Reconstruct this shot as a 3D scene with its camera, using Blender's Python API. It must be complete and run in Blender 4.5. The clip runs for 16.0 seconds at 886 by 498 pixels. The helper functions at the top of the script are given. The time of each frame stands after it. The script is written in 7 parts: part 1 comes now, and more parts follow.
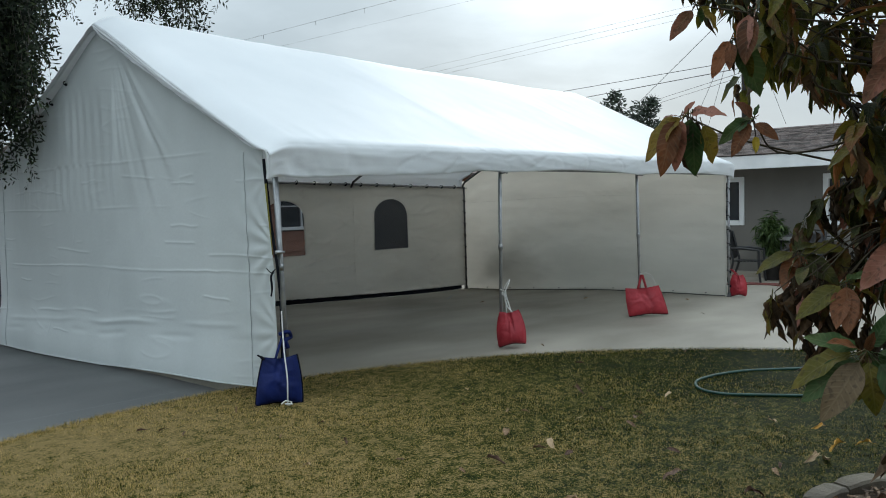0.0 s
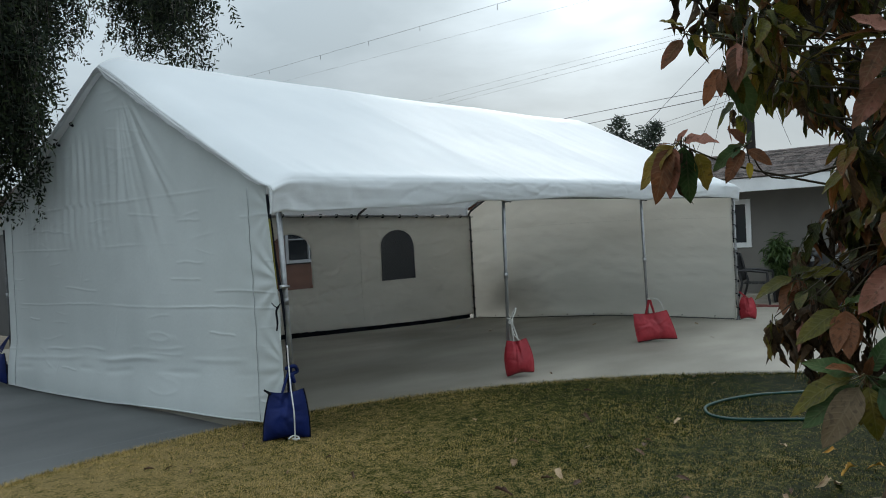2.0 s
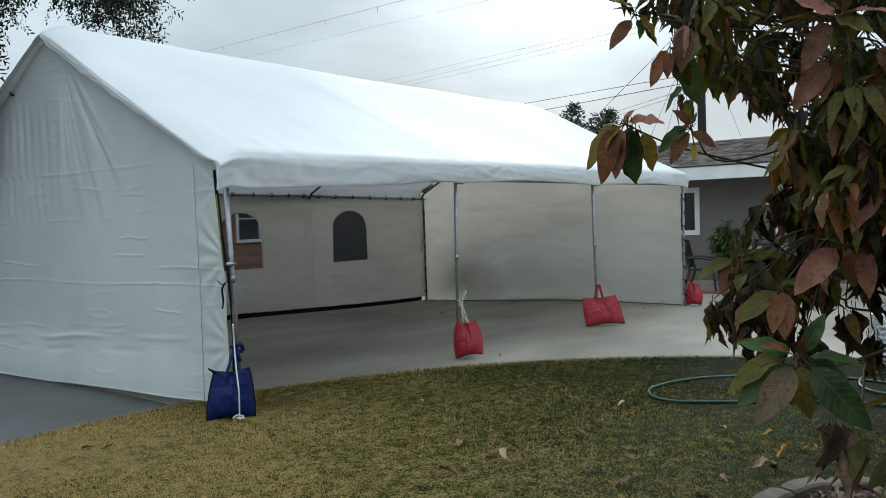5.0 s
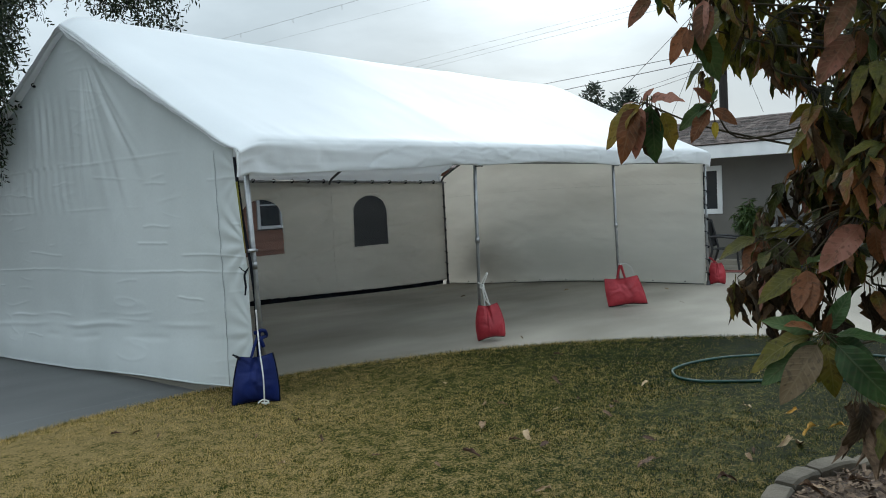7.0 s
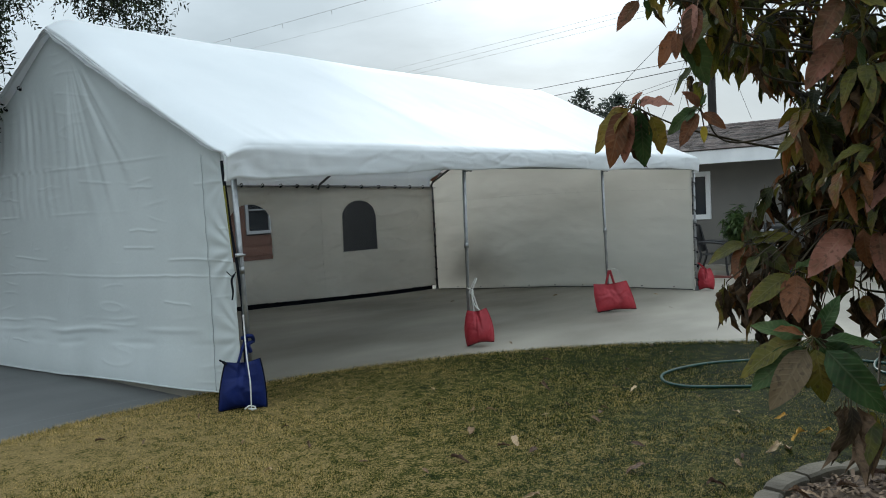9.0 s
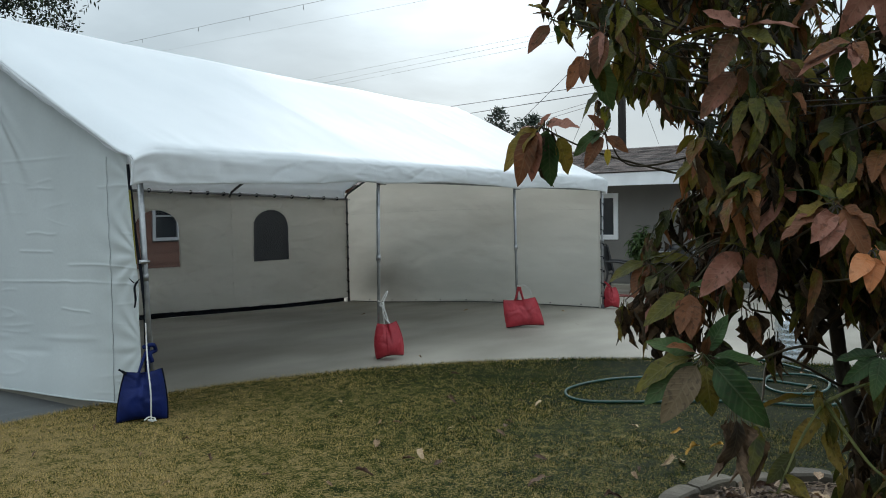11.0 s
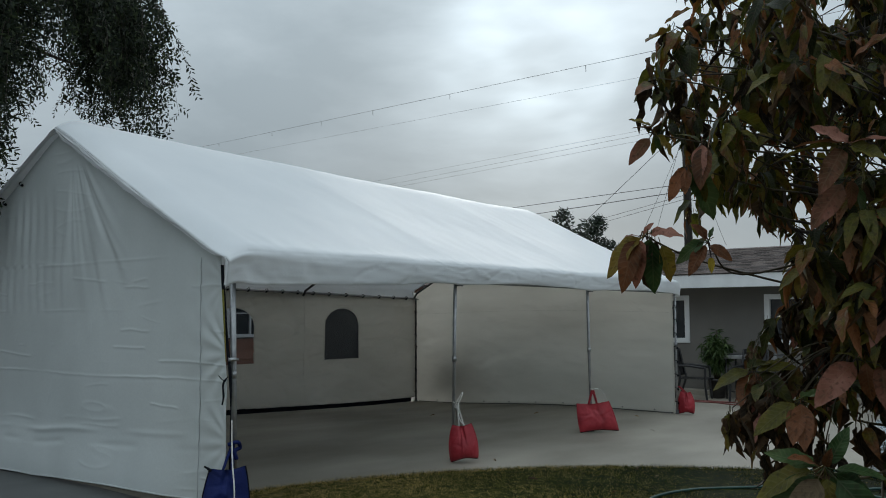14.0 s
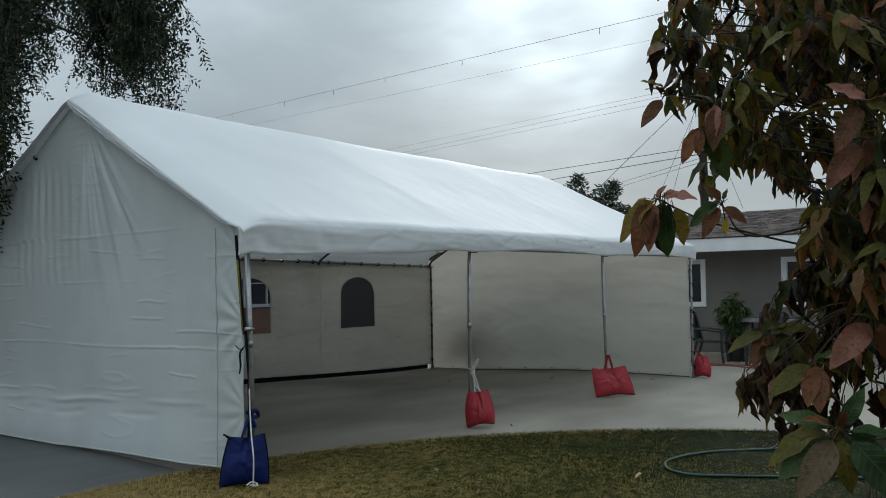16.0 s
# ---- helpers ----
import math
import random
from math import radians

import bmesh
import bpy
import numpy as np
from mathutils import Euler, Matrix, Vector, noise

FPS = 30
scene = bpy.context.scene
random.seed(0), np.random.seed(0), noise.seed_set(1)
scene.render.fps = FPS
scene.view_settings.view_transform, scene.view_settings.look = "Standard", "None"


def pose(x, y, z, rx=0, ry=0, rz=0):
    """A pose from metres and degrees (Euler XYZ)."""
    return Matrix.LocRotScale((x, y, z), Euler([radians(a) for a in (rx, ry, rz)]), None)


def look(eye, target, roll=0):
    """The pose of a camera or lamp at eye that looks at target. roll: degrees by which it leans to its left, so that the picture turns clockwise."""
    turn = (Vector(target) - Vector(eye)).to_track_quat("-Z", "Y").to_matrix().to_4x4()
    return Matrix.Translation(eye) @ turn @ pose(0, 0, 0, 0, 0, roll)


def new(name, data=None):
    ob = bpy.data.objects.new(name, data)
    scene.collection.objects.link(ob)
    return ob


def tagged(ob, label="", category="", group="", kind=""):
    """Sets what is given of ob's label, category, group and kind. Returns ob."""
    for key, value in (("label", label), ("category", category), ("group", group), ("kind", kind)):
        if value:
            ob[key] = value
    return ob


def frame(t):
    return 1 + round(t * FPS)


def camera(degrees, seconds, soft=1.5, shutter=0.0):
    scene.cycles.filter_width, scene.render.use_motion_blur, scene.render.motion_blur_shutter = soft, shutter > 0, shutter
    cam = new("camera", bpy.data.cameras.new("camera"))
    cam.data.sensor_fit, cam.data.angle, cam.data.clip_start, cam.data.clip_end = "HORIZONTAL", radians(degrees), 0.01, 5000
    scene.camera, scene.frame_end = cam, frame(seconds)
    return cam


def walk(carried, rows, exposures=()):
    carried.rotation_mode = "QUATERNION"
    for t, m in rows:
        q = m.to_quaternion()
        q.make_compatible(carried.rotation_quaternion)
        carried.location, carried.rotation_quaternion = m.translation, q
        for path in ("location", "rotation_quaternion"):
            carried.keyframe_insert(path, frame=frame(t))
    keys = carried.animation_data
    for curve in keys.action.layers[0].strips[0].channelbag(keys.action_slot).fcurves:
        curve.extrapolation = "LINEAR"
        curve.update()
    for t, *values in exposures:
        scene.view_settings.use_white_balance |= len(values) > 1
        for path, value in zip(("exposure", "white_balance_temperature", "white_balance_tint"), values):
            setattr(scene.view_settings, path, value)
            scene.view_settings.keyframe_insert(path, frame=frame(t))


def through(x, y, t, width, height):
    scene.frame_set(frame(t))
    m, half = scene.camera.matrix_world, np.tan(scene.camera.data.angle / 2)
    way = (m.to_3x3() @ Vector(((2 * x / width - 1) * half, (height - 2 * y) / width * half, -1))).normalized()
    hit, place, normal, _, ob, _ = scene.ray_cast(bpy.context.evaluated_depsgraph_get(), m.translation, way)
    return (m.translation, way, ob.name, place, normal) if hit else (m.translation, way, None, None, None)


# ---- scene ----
cam = camera(56.5, 16.0, soft=1.0)
PATH = [
    (0, (-4.2, -5.714, 1.667), (-2.724, -4.37, 1.559), -1.5),
    (0.5, (-4.213, -5.729, 1.68), (-2.748, -4.371, 1.574), -3.0),
    (1, (-4.205, -5.755, 1.689), (-2.744, -4.392, 1.609), -2.8),
    (1.5, (-4.165, -5.74, 1.69), (-2.702, -4.377, 1.645), -2.6),
    (2, (-4.177, -5.758, 1.683), (-2.712, -4.397, 1.645), -2.9),
    (2.5, (-4.173, -5.774, 1.68), (-2.707, -4.414, 1.658), -2.2),
    (3, (-4.145, -5.797, 1.677), (-2.662, -4.456, 1.656), -1.6),
    (3.5, (-4.109, -5.794, 1.662), (-2.556, -4.533, 1.617), -1.9),
    (6, (-4.143, -5.757, 1.647), (-2.631, -4.453, 1.541), -2.2),
    (6.5, (-4.138, -5.758, 1.645), (-2.636, -4.441, 1.534), -2.6),
    (7, (-4.125, -5.768, 1.65), (-2.625, -4.451, 1.53), -2.8),
    (7.5, (-4.12, -5.751, 1.648), (-2.62, -4.433, 1.529), -3.0),
    (8, (-4.112, -5.734, 1.642), (-2.618, -4.41, 1.524), -3.3),
    (10.5, (-4.091, -5.795, 1.645), (-2.481, -4.611, 1.562), -1.1),
    (11, (-4.109, -5.789, 1.64), (-2.463, -4.656, 1.559), -0.8),
    (11.5, (-4.156, -5.737, 1.654), (-2.485, -4.641, 1.574), -0.3),
    (12, (-4.271, -5.689, 1.658), (-2.59, -4.607, 1.606), -0.3),
    (12.5, (-4.312, -5.699, 1.659), (-2.602, -4.661, 1.666), -0.7),
    (13, (-4.287, -5.698, 1.662), (-2.59, -4.65, 1.807), -0.2),
    (13.5, (-4.28, -5.691, 1.667), (-2.666, -4.52, 1.823), 0.5),
    (14, (-4.302, -5.693, 1.665), (-2.744, -4.449, 1.825), -0.1),
    (14.5, (-4.307, -5.692, 1.665), (-2.765, -4.429, 1.826), -0.3),
    (15, (-4.303, -5.698, 1.662), (-2.763, -4.429, 1.795), -0.6),
    (15.5, (-4.294, -5.698, 1.658), (-2.757, -4.423, 1.769), -0.8),
    (16, (-4.281, -5.697, 1.661), (-2.743, -4.421, 1.743), -0.9),
]
EXPOSURE = [(0, 0.22), (0.8, 0.14), (1.5, 0.0), (3.0, 0.0), (3.6, 0.08), (6.0, 0.28), (8.0, 0.30), (10.5, 0.18), (11.5, 0.25), (12.0, 0.22), (12.6, 0.03), (13.0, -0.40), (13.5, -0.46), (14.5, -0.46), (15.2, -0.40), (16.0, -0.30)]
walk(cam, [(t, look(eye, target, roll)) for t, eye, target, roll in PATH], EXPOSURE)

# ---------------- sky, sun ----------------
SUN_AZ, SUN_EL = radians(32.7), radians(17.2)
SUN_DIR = Vector((math.cos(SUN_EL) * math.cos(SUN_AZ), math.cos(SUN_EL) * math.sin(SUN_AZ), math.sin(SUN_EL)))
world = bpy.data.worlds.new("overcast_sky")
scene.world = world
world.use_nodes = True
wn, wl = world.node_tree.nodes, world.node_tree.links
wn.clear()


def wnode(kind, **props):
    n = wn.new(kind)
    for k, v in props.items():
        n.inputs[k].default_value = v
    return n


sky = wn.new("ShaderNodeTexSky")
sky.sky_type, sky.sun_disc = "NISHITA", False
sky.sun_elevation, sky.sun_rotation = SUN_EL, math.pi / 2 - SUN_AZ
sky_bg = wnode("ShaderNodeBackground", Strength=0.06)
wl.new(sky.outputs[0], sky_bg.inputs[0])
coord = wn.new("ShaderNodeTexCoord")
# cloud deck: broad soft banks with finer wisps
stretch = wn.new("ShaderNodeMapping")
stretch.inputs["Scale"].default_value = (1.0, 1.0, 2.6)
wl.new(coord.outputs["Generated"], stretch.inputs[0])
banks = wnode("ShaderNodeTexNoise", Scale=2.3, Detail=6.0, Roughness=0.55, Distortion=0.3)
wl.new(stretch.outputs[0], banks.inputs["Vector"])
tone = wn.new("ShaderNodeValToRGB")
tone.color_ramp.elements[0].position, tone.color_ramp.elements[0].color = 0.30, (0.355, 0.428, 0.475, 1)
tone.color_ramp.elements[1].position, tone.color_ramp.elements[1].color = 0.68, (0.545, 0.635, 0.693, 1)
wl.new(banks.outputs["Fac"], tone.inputs[0])
# an overcast sky is brighter overhead, and round the veiled sun
split = wn.new("ShaderNodeSeparateXYZ")
wl.new(coord.outputs["Generated"], split.inputs[0])
lift = wn.new("ShaderNodeMapRange")
lift.inputs["From Min"].default_value, lift.inputs["From Max"].default_value = 0.1, 0.95
lift.inputs["To Min"].default_value, lift.inputs["To Max"].default_value = 1.0, 3.0
wl.new(split.outputs[2], lift.inputs[0])
toward = wn.new("ShaderNodeVectorMath")
toward.operation = "DOT_PRODUCT"
toward.inputs[1].default_value = SUN_DIR
wl.new(coord.outputs["Generated"], toward.inputs[0])
veil = wn.new("ShaderNodeMapRange")
veil.interpolation_type = "SMOOTHERSTEP"
veil.inputs["From Min"].default_value, veil.inputs["From Max"].default_value = 0.972, 1.0
veil.inputs["To Min"].default_value, veil.inputs["To Max"].default_value = 0.0, 1.0
wl.new(toward.outputs["Value"], veil.inputs[0])
veil2 = wn.new("ShaderNodeMath")
veil2.operation = "MULTIPLY"
wl.new(veil.outputs[0], veil2.inputs[0])
wl.new(banks.outputs["Fac"], veil2.inputs[1])
total = wn.new("ShaderNodeMath")
total.operation = "MULTIPLY_ADD"
total.inputs[1].default_value = 0.9
wl.new(veil2.outputs[0], total.inputs[0])
wl.new(lift.outputs[0], total.inputs[2])
core = wn.new("ShaderNodeMapRange")
core.interpolation_type = "SMOOTHERSTEP"
core.inputs["From Min"].default_value, core.inputs["From Max"].default_value = 0.990, 1.0
core.inputs["To Min"].default_value, core.inputs["To Max"].default_value = 0.0, 1.3
wl.new(toward.outputs["Value"], core.inputs[0])
wisps = wnode("ShaderNodeTexNoise", Scale=6.0, Detail=2.0, Roughness=0.5, Distortion=0.2)
wl.new(stretch.outputs[0], wisps.inputs["Vector"])
thin = wn.new("ShaderNodeMapRange")
thin.interpolation_type = "SMOOTHSTEP"
thin.inputs["From Min"].default_value, thin.inputs["From Max"].default_value = 0.30, 0.80
wl.new(wisps.outputs["Fac"], thin.inputs[0])
glow = wn.new("ShaderNodeMath")
glow.operation = "MULTIPLY_ADD"
wl.new(core.outputs[0], glow.inputs[0])
wl.new(thin.outputs[0], glow.inputs[1])
wl.new(total.outputs[0], glow.inputs[2])
cloud_bg = wn.new("ShaderNodeBackground")
wl.new(tone.outputs[0], cloud_bg.inputs[0])
wl.new(glow.outputs[0], cloud_bg.inputs[1])
both = wnode("ShaderNodeMixShader", Fac=0.94)
wl.new(sky_bg.outputs[0], both.inputs[1])
wl.new(cloud_bg.outputs[0], both.inputs[2])
wl.new(both.outputs[0], wn.new("ShaderNodeOutputWorld").inputs[0])

sun_data = bpy.data.lights.new("veiled_sun", "SUN")
sun_data.energy, sun_data.angle, sun_data.color = 1.3, radians(22), (1.0, 0.97, 0.92)
sun = new("veiled_sun", sun_data)
sun.matrix_world = look((0, 0, 0), -SUN_DIR)


# ---------------- materials ----------------
def set_ramp(node, stops):
    els = node.color_ramp.elements
    while len(els) > 1:
        els.remove(els[-1])
    els[0].position, els[0].color = stops[0][0], (*stops[0][1], 1)
    for p, c in stops[1:]:
        e = els.new(p)
        e.color = (*c, 1)


def material(name, dark, light, scale=4.0, rough=0.6, fine=60.0, bump=0.15, metal=0.0, through_light=0.0,
             vary=0.0, islands=False, ramp=None, grain=0.25, spec=0.5, stretch=(1, 1, 1), bump_dist=0.01):
    """Two scales of noise between two colours, fine relief; vary: how far single pieces differ."""
    m = bpy.data.materials.new(name)
    m.use_nodes = True
    n, l = m.node_tree.nodes, m.node_tree.links
    b = n["Principled BSDF"]
    out = n["Material Output"]
    tc = n.new("ShaderNodeTexCoord")
    mp = n.new("ShaderNodeMapping")
    mp.inputs["Scale"].default_value = stretch
    l.new(tc.outputs["Object"], mp.inputs[0])
    a = n.new("ShaderNodeTexNoise")
    a.inputs["Scale"].default_value, a.inputs["Detail"].default_value = scale, 5
    l.new(mp.outputs[0], a.inputs["Vector"])
    f = n.new("ShaderNodeTexNoise")
    f.inputs["Scale"].default_value, f.inputs["Detail"].default_value = fine, 4
    l.new(mp.outputs[0], f.inputs["Vector"])
    add = n.new("ShaderNodeMath")
    add.operation = "MULTIPLY_ADD"
    add.inputs[1].default_value = grain
    sub = n.new("ShaderNodeMath")
    sub.operation = "SUBTRACT"
    sub.inputs[1].default_value = 0.5
    l.new(f.outputs["Fac"], sub.inputs[0])
    l.new(sub.outputs[0], add.inputs[0])
    l.new(a.outputs["Fac"], add.inputs[2])
    fac = add.outputs[0]
    if vary or ramp:
        r = n.new("ShaderNodeNewGeometry") if islands else n.new("ShaderNodeObjectInfo")
        rnd = r.outputs["Random Per Island"] if islands else r.outputs["Random"]
        mix = n.new("ShaderNodeMath")
        mix.operation = "MULTIPLY_ADD"
        mix.inputs[1].default_value = vary
        off = n.new("ShaderNodeMath")
        off.operation = "SUBTRACT"
        off.inputs[1].default_value = 0.5
        l.new(rnd, off.inputs[0])
        l.new(off.outputs[0], mix.inputs[0])
        l.new(fac, mix.inputs[2])
        fac = mix.outputs[0]
    cr = n.new("ShaderNodeValToRGB")
    if ramp:
        set_ramp(cr, ramp)
    else:
        cr.color_ramp.elements[0].position, cr.color_ramp.elements[0].color = 0.3, (*dark, 1)
        cr.color_ramp.elements[1].position, cr.color_ramp.elements[1].color = 0.7, (*light, 1)
    l.new(fac, cr.inputs[0])
    l.new(cr.outputs[0], b.inputs["Base Color"])
    b.inputs["Roughness"].default_value, b.inputs["Metallic"].default_value = rough, metal
    b.inputs["Specular IOR Level"].default_value = spec
    if bump:
        bp = n.new("ShaderNodeBump")
        bp.inputs["Strength"].default_value, bp.inputs["Distance"].default_value = bump, bump_dist
        l.new(f.outputs["Fac"], bp.inputs["Height"])
        l.new(bp.outputs[0], b.inputs["Normal"])
    if through_light:
        t = n.new("ShaderNodeBsdfTranslucent")
        l.new(cr.outputs[0], t.inputs[0])
        ms = n.new("ShaderNodeMixShader")
        ms.inputs[0].default_value = through_light
        l.new(b.outputs[0], ms.inputs[1])
        l.new(t.outputs[0], ms.inputs[2])
        l.new(ms.outputs[0], out.inputs[0])
    return m


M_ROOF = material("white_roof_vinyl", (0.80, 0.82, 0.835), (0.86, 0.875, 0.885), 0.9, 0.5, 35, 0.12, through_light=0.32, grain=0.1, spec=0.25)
# Greyer than the roof: the gable's shade is put into its colour.
M_WALL = material("shaded_white_wall_vinyl", (0.52, 0.555, 0.55), (0.63, 0.665, 0.66), 0.8, 0.42, 40, 0.25, through_light=0.2, grain=0.12, stretch=(1, 1, 0.6), bump_dist=0.006)
M_INNER = material("aged_cream_vinyl", (0.60, 0.585, 0.54), (0.74, 0.725, 0.68), 0.9, 0.5, 5, 0.4, through_light=0.42, grain=0.16, stretch=(0.6, 0.6, 1.8), bump_dist=0.04)
M_SEAM = material("grey_welt_seam", (0.30, 0.32, 0.33), (0.42, 0.44, 0.45), 6, 0.6)
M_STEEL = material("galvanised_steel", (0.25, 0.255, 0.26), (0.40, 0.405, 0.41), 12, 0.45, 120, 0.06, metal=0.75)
M_DARKSTEEL = material("dark_steel", (0.06, 0.062, 0.065), (0.16, 0.16, 0.165), 9, 0.5, 90, 0.1, metal=0.6)
M_BLACK = material("black_cloth_band", (0.006, 0.007, 0.010), (0.014, 0.015, 0.020), 8, 0.9, spec=0.08)
M_NAVY = material("navy_blue_nylon", (0.002, 0.008, 0.058), (0.004, 0.014, 0.10), 7, 0.6, 40, 0.25, spec=0.2)
M_RED = material("red_nylon", (0.24, 0.012, 0.020), (0.37, 0.026, 0.038), 6, 0.55, 30, 0.25, spec=0.4)
M_ROPE = material("white_rope", (0.50, 0.49, 0.46), (0.70, 0.69, 0.66), 30, 0.8, 200, 0.4)
M_YELLOW = material("yellow_webbing", (0.15, 0.14, 0.012), (0.23, 0.21, 0.02), 20, 0.7)
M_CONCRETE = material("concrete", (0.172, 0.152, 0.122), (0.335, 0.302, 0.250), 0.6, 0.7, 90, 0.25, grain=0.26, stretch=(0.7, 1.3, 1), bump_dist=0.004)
M_CONCRETE_DARK = material("dark_concrete", (0.062, 0.064, 0.063), (0.132, 0.135, 0.132), 0.6, 0.65, 90, 0.25, grain=0.26, stretch=(0.7, 1.3, 1), bump_dist=0.004)
M_SOIL = material("dry_soil", (0.08, 0.06, 0.04), (0.16, 0.125, 0.08), 3, 0.95, 40, 0.6)
M_MULCH = material("bark_mulch", (0.05, 0.035, 0.025), (0.22, 0.15, 0.10), 30, 0.95, 110, 0.9)
M_STONE = material("concrete_edging_block", (0.060, 0.050, 0.036), (0.130, 0.110, 0.080), 5, 0.85, 70, 0.5, vary=0.3)
M_BARK = material("grey_brown_bark", (0.012, 0.009, 0.007), (0.060, 0.047, 0.035), 14, 0.9, 60, 1.0, stretch=(1, 1, 0.3))
M_TWIG = material("green_brown_twig", (0.020, 0.014, 0.008), (0.065, 0.048, 0.022), 14, 0.8, 60, 0.3)


def leaf_material(name, stops, vary=0.9, islands=False, rough=0.5, spec=0.2, through=0.2, spots=0.5):
    """A leaf blade: pale midrib and side veins, a hue that drifts from stalk to tip, brown spots."""
    m = bpy.data.materials.new(name)
    m.use_nodes = True
    n, l = m.node_tree.nodes, m.node_tree.links
    b = n["Principled BSDF"]

    def math_node(op, x, y, z=None):
        k = n.new("ShaderNodeMath")
        k.operation = op
        for i, v in enumerate((x, y, z)):
            if isinstance(v, (int, float)):
                k.inputs[i].default_value = v
            elif v is not None:
                l.new(v, k.inputs[i])
        return k.outputs[0]

    blade = n.new("ShaderNodeAttribute")
    blade.attribute_name = "blade"
    sp = n.new("ShaderNodeSeparateXYZ")
    l.new(blade.outputs["Vector"], sp.inputs[0])
    across = math_node("ABSOLUTE", sp.outputs[1], 0.0)
    rib = math_node("MAXIMUM", math_node("MULTIPLY_ADD", across, -9.0, 1.0), 0.0)
    phase = math_node("MULTIPLY", math_node("MULTIPLY_ADD", across, -0.16, sp.outputs[0]), 62.0)
    vein = math_node("POWER", math_node("MULTIPLY_ADD", math_node("SINE", phase, 0.0), 0.5, 0.5), 5.0)
    vein = math_node("MAXIMUM", math_node("MULTIPLY", vein, 0.55), rib)
    geo = n.new("ShaderNodeNewGeometry")
    rnd = geo.outputs["Random Per Island"]
    if not islands:
        rnd = n.new("ShaderNodeObjectInfo").outputs["Random"]
    cloud = n.new("ShaderNodeTexNoise")
    cloud.inputs["Scale"].default_value, cloud.inputs["Detail"].default_value = 13, 4
    l.new(geo.outputs["Position"], cloud.inputs["Vector"])
    speck = n.new("ShaderNodeTexNoise")
    speck.inputs["Scale"].default_value, speck.inputs["Detail"].default_value = 55, 4
    l.new(geo.outputs["Position"], speck.inputs["Vector"])
    fac = math_node("MULTIPLY_ADD", math_node("SUBTRACT", rnd, 0.5), vary, cloud.outputs["Fac"])
    fac = math_node("MULTIPLY_ADD", math_node("SUBTRACT", sp.outputs[0], 0.5), 0.16, fac)
    fac = math_node("MULTIPLY_ADD", across, 0.07, fac)
    cr = n.new("ShaderNodeValToRGB")
    set_ramp(cr, stops)
    l.new(fac, cr.inputs[0])
    pale = n.new("ShaderNodeMix")
    pale.data_type = "RGBA"
    pale.blend_type = "SCREEN"
    l.new(math_node("MULTIPLY", vein, 0.20), pale.inputs["Factor"])
    l.new(cr.outputs[0], pale.inputs["A"])
    pale.inputs["B"].default_value = (0.16, 0.14, 0.08, 1)
    brown = n.new("ShaderNodeMix")
    brown.data_type = "RGBA"
    mask = n.new("ShaderNodeMapRange")
    mask.inputs["From Min"].default_value, mask.inputs["From Max"].default_value = 0.57, 0.66
    mask.inputs["To Max"].default_value = spots
    l.new(math_node("MULTIPLY_ADD", across, 0.05, speck.outputs["Fac"]), mask.inputs[0])
    l.new(mask.outputs[0], brown.inputs["Factor"])
    l.new(pale.outputs["Result"], brown.inputs["A"])
    brown.inputs["B"].default_value = (0.030, 0.018, 0.010, 1)
    l.new(brown.outputs["Result"], b.inputs["Base Color"])
    b.inputs["Roughness"].default_value, b.inputs["Specular IOR Level"].default_value = rough, spec
    bp = n.new("ShaderNodeBump")
    bp.inputs["Strength"].default_value, bp.inputs["Distance"].default_value = 0.35, 0.004
    l.new(math_node("MULTIPLY_ADD", speck.outputs["Fac"], 0.7, math_node("MULTIPLY", vein, -1.0)), bp.inputs["Height"])
    l.new(bp.outputs[0], b.inputs["Normal"])
    tr = n.new("ShaderNodeBsdfTranslucent")
    l.new(brown.outputs["Result"], tr.inputs[0])
    ms = n.new("ShaderNodeMixShader")
    ms.inputs[0].default_value = through
    l.new(b.outputs[0], ms.inputs[1])
    l.new(tr.outputs[0], ms.inputs[2])
    l.new(ms.outputs[0], n["Material Output"].inputs[0])
    return m


M_LEAF = leaf_material("reddish_tree_leaf", [(0.10, (0.014, 0.022, 0.006)), (0.34, (0.046, 0.052, 0.012)), (0.52, (0.10, 0.080, 0.020)), (0.66, (0.13, 0.058, 0.026)), (0.88, (0.22, 0.095, 0.070))])
M_LEAF_DEEP = leaf_material("olive_tree_leaf", [(0.10, (0.010, 0.015, 0.002)), (0.36, (0.036, 0.043, 0.006)), (0.58, (0.098, 0.092, 0.011)), (0.74, (0.125, 0.086, 0.012)), (0.84, (0.120, 0.048, 0.010)), (0.98, (0.22, 0.086, 0.034))], islands=True, rough=0.45, spec=0.25, through=0.36)
M_LEAF_GREEN = leaf_material("fresh_green_leaf", [(0.2, (0.012, 0.030, 0.008)), (0.5, (0.030, 0.062, 0.018)), (0.8, (0.062, 0.095, 0.032))], 0.5, spots=0.3)
M_LEAF_PINK = leaf_material("dusty_pink_leaf", [(0.2, (0.080, 0.038, 0.014)), (0.5, (0.185, 0.070, 0.043)), (0.8, (0.27, 0.120, 0.085))], 0.6, rough=0.55, through=0.22, spots=0.45)
M_LEAF_RUST = leaf_material("rust_brown_leaf", [(0.2, (0.050, 0.020, 0.007)), (0.5, (0.120, 0.044, 0.016)), (0.8, (0.20, 0.078, 0.034))], 0.5, through=0.25)
